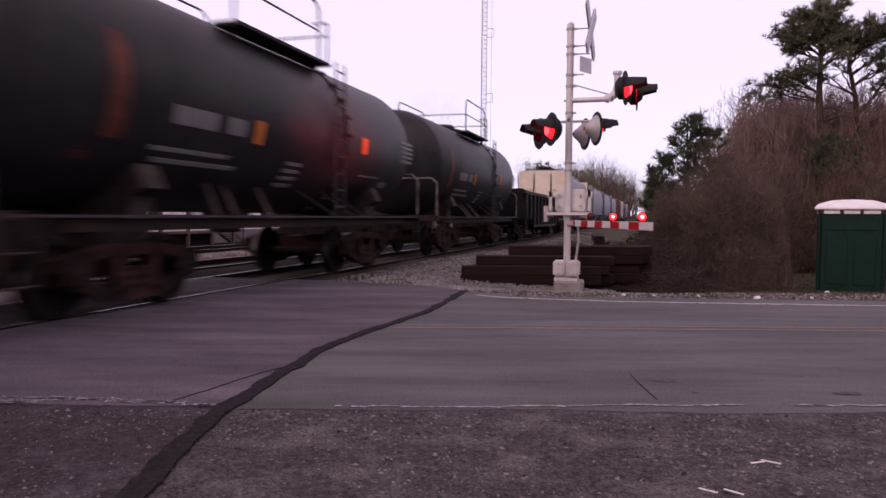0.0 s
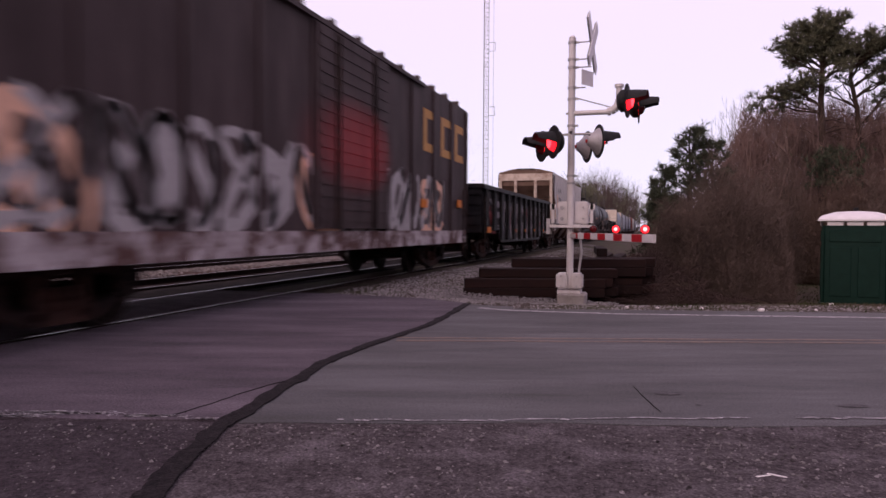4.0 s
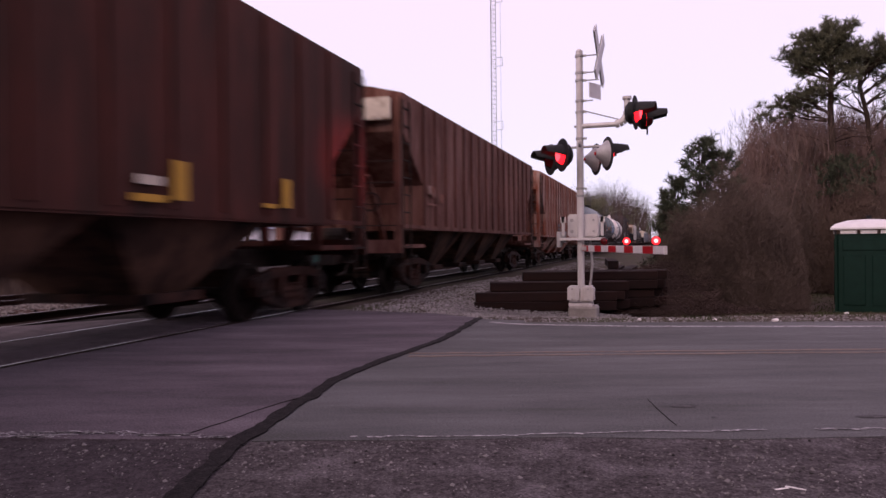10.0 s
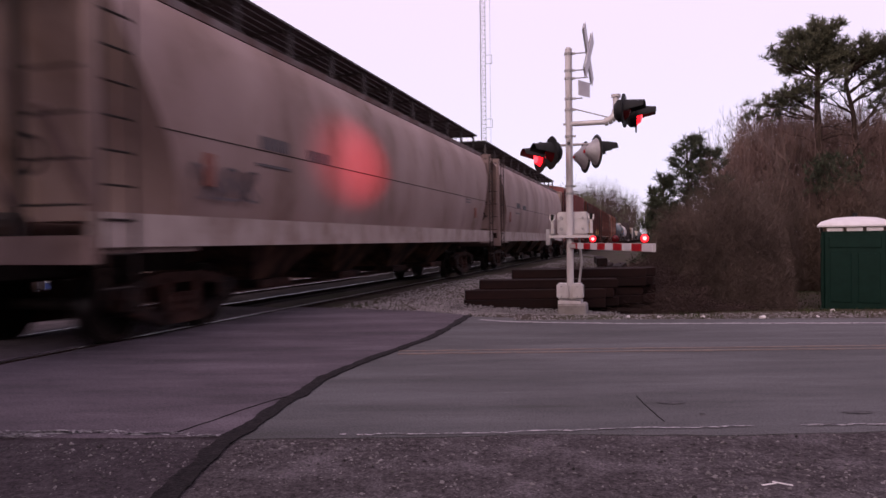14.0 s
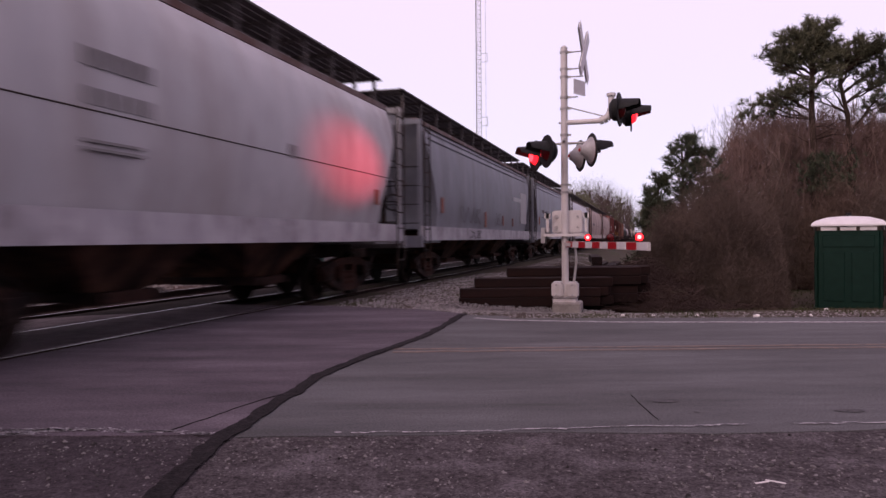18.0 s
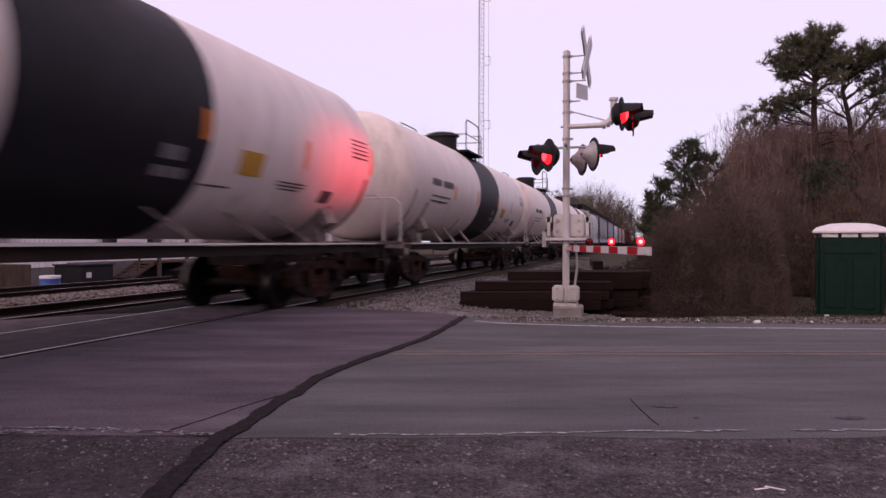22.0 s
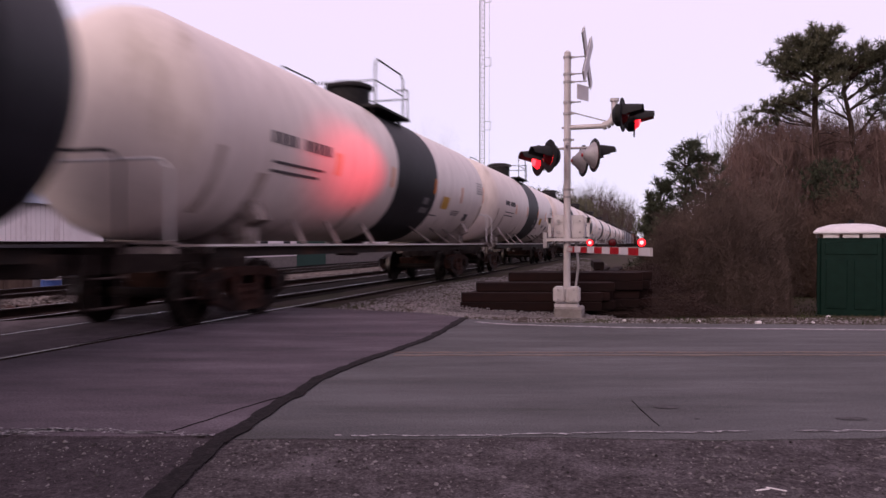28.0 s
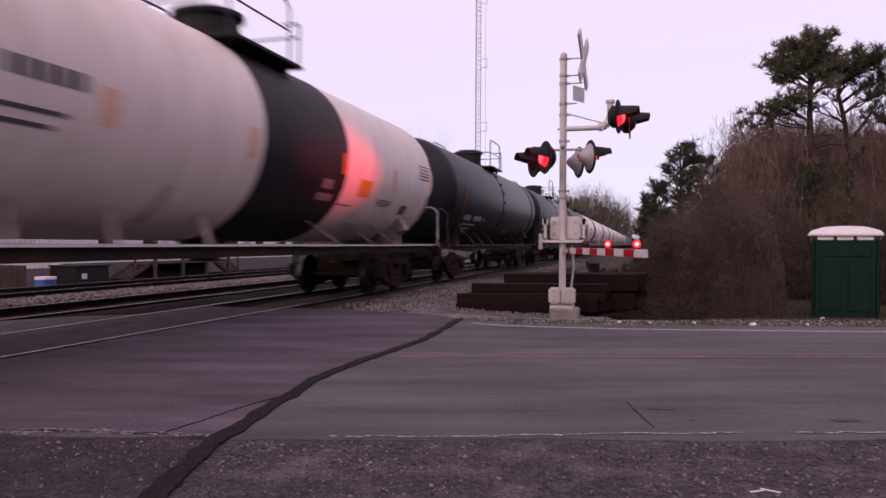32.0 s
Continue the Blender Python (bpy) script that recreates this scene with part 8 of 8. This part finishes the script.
M_STRAW = surface("dead_straw", (0.055, 0.042, 0.033), (0.105, 0.08, 0.06), 3, 0.9, 0, 0.1)


def blades(name, places, material, label, h=0.09):
    v, f = [], []
    for x, y in places:
        k = len(v)
        a, s, z = rs.uniform(0, 6.28), h * rs.uniform(0.5, 1.3), lie(x, y)
        dx, dy = math.cos(a) * 0.012, math.sin(a) * 0.012
        lx, ly = rs.gauss(0, 0.4) * s, rs.gauss(0, 0.4) * s
        v += [(x - dx, y - dy, z - 0.01), (x + dx, y + dy, z - 0.01), (x + lx, y + ly, z + s)]
        f.append((k, k + 1, k + 2))
    return tagged(new(name, raw(name, v, f, material)), label, "grass", kind="stuff")


gp, sp = [], []
for k in range(15000):
    x, y = rs.uniform(-0.9, 9.5), rs.uniform(10.4, 30)
    e, n = en(x, y)
    if n < 10.15 - 0.05 * e:
        continue
    q = noise.noise((x * 0.9, y * 0.5, 2.0))
    if y < 15 and rs.random() > (0.55 if 0.0 < x < 1.2 else 0.16 if x < 3 else 0.5):
        continue
    (gp if q > 0.05 or (n > 15 and x > 2.3) else sp).append((x, y))
blades("verge_grass", gp, M_GRASS, "short rough green grass on the verge", 0.055)
blades("verge_straw", sp, M_STRAW, "dead straw on the verge", 0.05)
M_LITTER = plain("white_litter", (0.65, 0.62, 0.62))
for x, y, s in ((1.56, 11.35, 0.1), (0.75, 11.6, 0.06), (0.1, 11.5, 0.05), (3.9, 17.8, 0.12), (-0.35, 11.3, 0.07), (2.4, 11.9, 0.05)):
    bm = B()
    bmesh.ops.create_icosphere(bm, subdivisions=2, radius=s / 2)
    for v in bm.verts:
        v.co *= 1 + 0.5 * noise.noise(v.co * 40)
        v.co.z *= 0.6
    solid("litter", bm, M_LITTER, "crumpled white scrap on the verge", "litter", "litter", at=pose(x, y, lie(x, y) + s * 0.25))
for x0, y0, x1, y1 in ((0.47, 3.46, 0.53, 3.5), (0.52, 3.52, 0.6, 3.49), (0.22, 3.07, 0.29, 3.04), (0.32, 3.09, 0.39, 3.05)):
    bm = B()
    bar(bm, (x0, y0, 0), (x1, y1, 0), 0.012, 0.006)
    solid("straw_stick", bm, M_LITTER, "pale broken stick on the asphalt", "stick", "litter", at=pose(0, 0, -0.006))
M_STAIN = surface("oil_stained_asphalt", (0.045, 0.042, 0.045), (0.09, 0.084, 0.09), 9, 0.8, 0, 0.9, fine=75, speck=0.4)
# stains and cracks with shapes of their own
for x, y, a, b in ((0.12, 5.03, 0.09, 0.05), (1.24, 5.02, 0.1, 0.035), (0.3, 4.75, 0.02, 0.012)):
    bm = B()
    ring = [bm.verts.new((a * math.cos(k) * (1 + 0.25 * noise.noise((math.cos(k) * 2, math.sin(k) * 2, x))), b * math.sin(k) * (1 + 0.25 * noise.noise((math.cos(k) * 2, math.sin(k) * 2, y))), 0.0045)) for k in np.linspace(0, 6.283, 22)[:-1]]
    bm.faces.new(ring)
    solid("oil_stain", bm, M_STAIN, "dark oil stain on the road", "stain", kind="structure", at=pose(x, y, 0, 0, 0, 16.4))

M_DUST = surface("sprayed_white_paint_dust", (0.34, 0.32, 0.35), (0.55, 0.53, 0.56), 6, 0.85, 0, 0.6, dirt=(0.1, 0.09, 0.1), dirt_scale=9, dirt_at=0.5, dirt_soft=0.12, fine=70, speck=0.4)
rp = random.Random(12)
bm = B()
for x, y, sx, sy, n in ((-3.42, 3.36, 0.2, 0.018, 420), (-3.55, 3.24, 0.1, 0.012, 160), (-2.8, 3.49, 0.1, 0.01, 170), (-2.45, 3.53, 0.06, 0.008, 60)):
    for k in range(n):
        e, q = rp.gauss(0, sx), rp.gauss(0, sy)
        c = Vector((x, y, 0.0075)) + E1.to_3d() * e + N1.to_3d() * q
        r = rp.uniform(0.004, 0.012)
        a0 = rp.uniform(0, 6.28)
        bm.faces.new([bm.verts.new(c + Vector((math.cos(a0 + i * 1.57) * r * rp.uniform(0.8, 2.2), math.sin(a0 + i * 1.57) * r * rp.uniform(0.5, 1.0), 0))) for i in range(4)])
solid("paint_dust", bm, M_DUST, "specks of sprayed white paint on the slab", "stain", kind="structure")


def crack(pts, w, seed, z=0.005):
    out = []
    for a, b in zip(pts, pts[1:]):
        out += line_pts(a, b, 14)[:-1]
    out = [(x + 0.02 * noise.noise((x * 6, y * 6, seed)), y + 0.02 * noise.noise((x * 6, y * 6, seed + 3))) for x, y in out]
    ribbon("crack", out, w, z, M_TAR, "thin dark crack in the asphalt", "crack", 0.15, seed)


crack([(-2.69, 3.52), (-2.64, 3.78), (-2.61, 4.12), (-2.57, 4.42), (-2.5, 4.66)], 0.006, 2.0, 0.007)
crack([(-0.1, 5.2), (-0.03, 4.85), (0.07, 4.47)], 0.004, 4.0)


# ---- what moves ----
def motions():
    for car, off in CARS:
        walk(car, [(t, pose(TX, off + SPEED * t, 0)) for t in (0.0, 16.0, 32.0)])
    # wheels roll without slipping; every wheelset turns alike, so each place on the truck shares one set of keys
    step = radians(80)
    n = int(SPEED / 0.42 * 32 / step) + 1
    for y in (-0.89, 0.89):
        alike = [o for car, off in CARS for o in car.children_recursive if o.name.split('.')[0] == "wheelset" and abs(o.location.y - y) < 0.01]
        rows = [(32.0 * i / n, pose(0, y, 0.42, -math.degrees(SPEED / 0.42 * 32 * i / n) % 360)) for i in range(n + 1)]
        first = alike[0]
        walk(first, rows)
        for o in alike[1:]:
            o.rotation_mode = "QUATERNION"
            ad = o.animation_data_create()
            ad.action = first.animation_data.action
            ad.action_slot = first.animation_data.action_slot
    # flashers: in each lamp the bright bowl turns to the front, then away
    for ob, base, phase in FLASHERS:
        rows, t = [(0.0, base @ pose(0, 0, 0, 0, 0, 0 if flash_on(0.0, phase) else 180))], FLASH_0 - 6 * FLASH_T
        while t < 33:
            for k, (a, b) in ((0, (180, 0)), (1, (0, -180))):
                t0 = t + k * FLASH_T / 2 + (0 if phase == 0 else FLASH_T / 2)
                for i in range(4):
                    tt = t0 - 0.05 + 0.1 * i / 3
                    if 0.0 < tt < 32.0:
                        rows.append((tt, base @ pose(0, 0, 0, 0, 0, a + (b - a) * i / 3)))
            t += FLASH_T
        rows.append((32.0, base @ pose(0, 0, 0, 0, 0, 0 if flash_on(32.0, phase) else 180)))
        rows.sort(key=lambda r: r[0])
        walk(ob, rows)


motions()
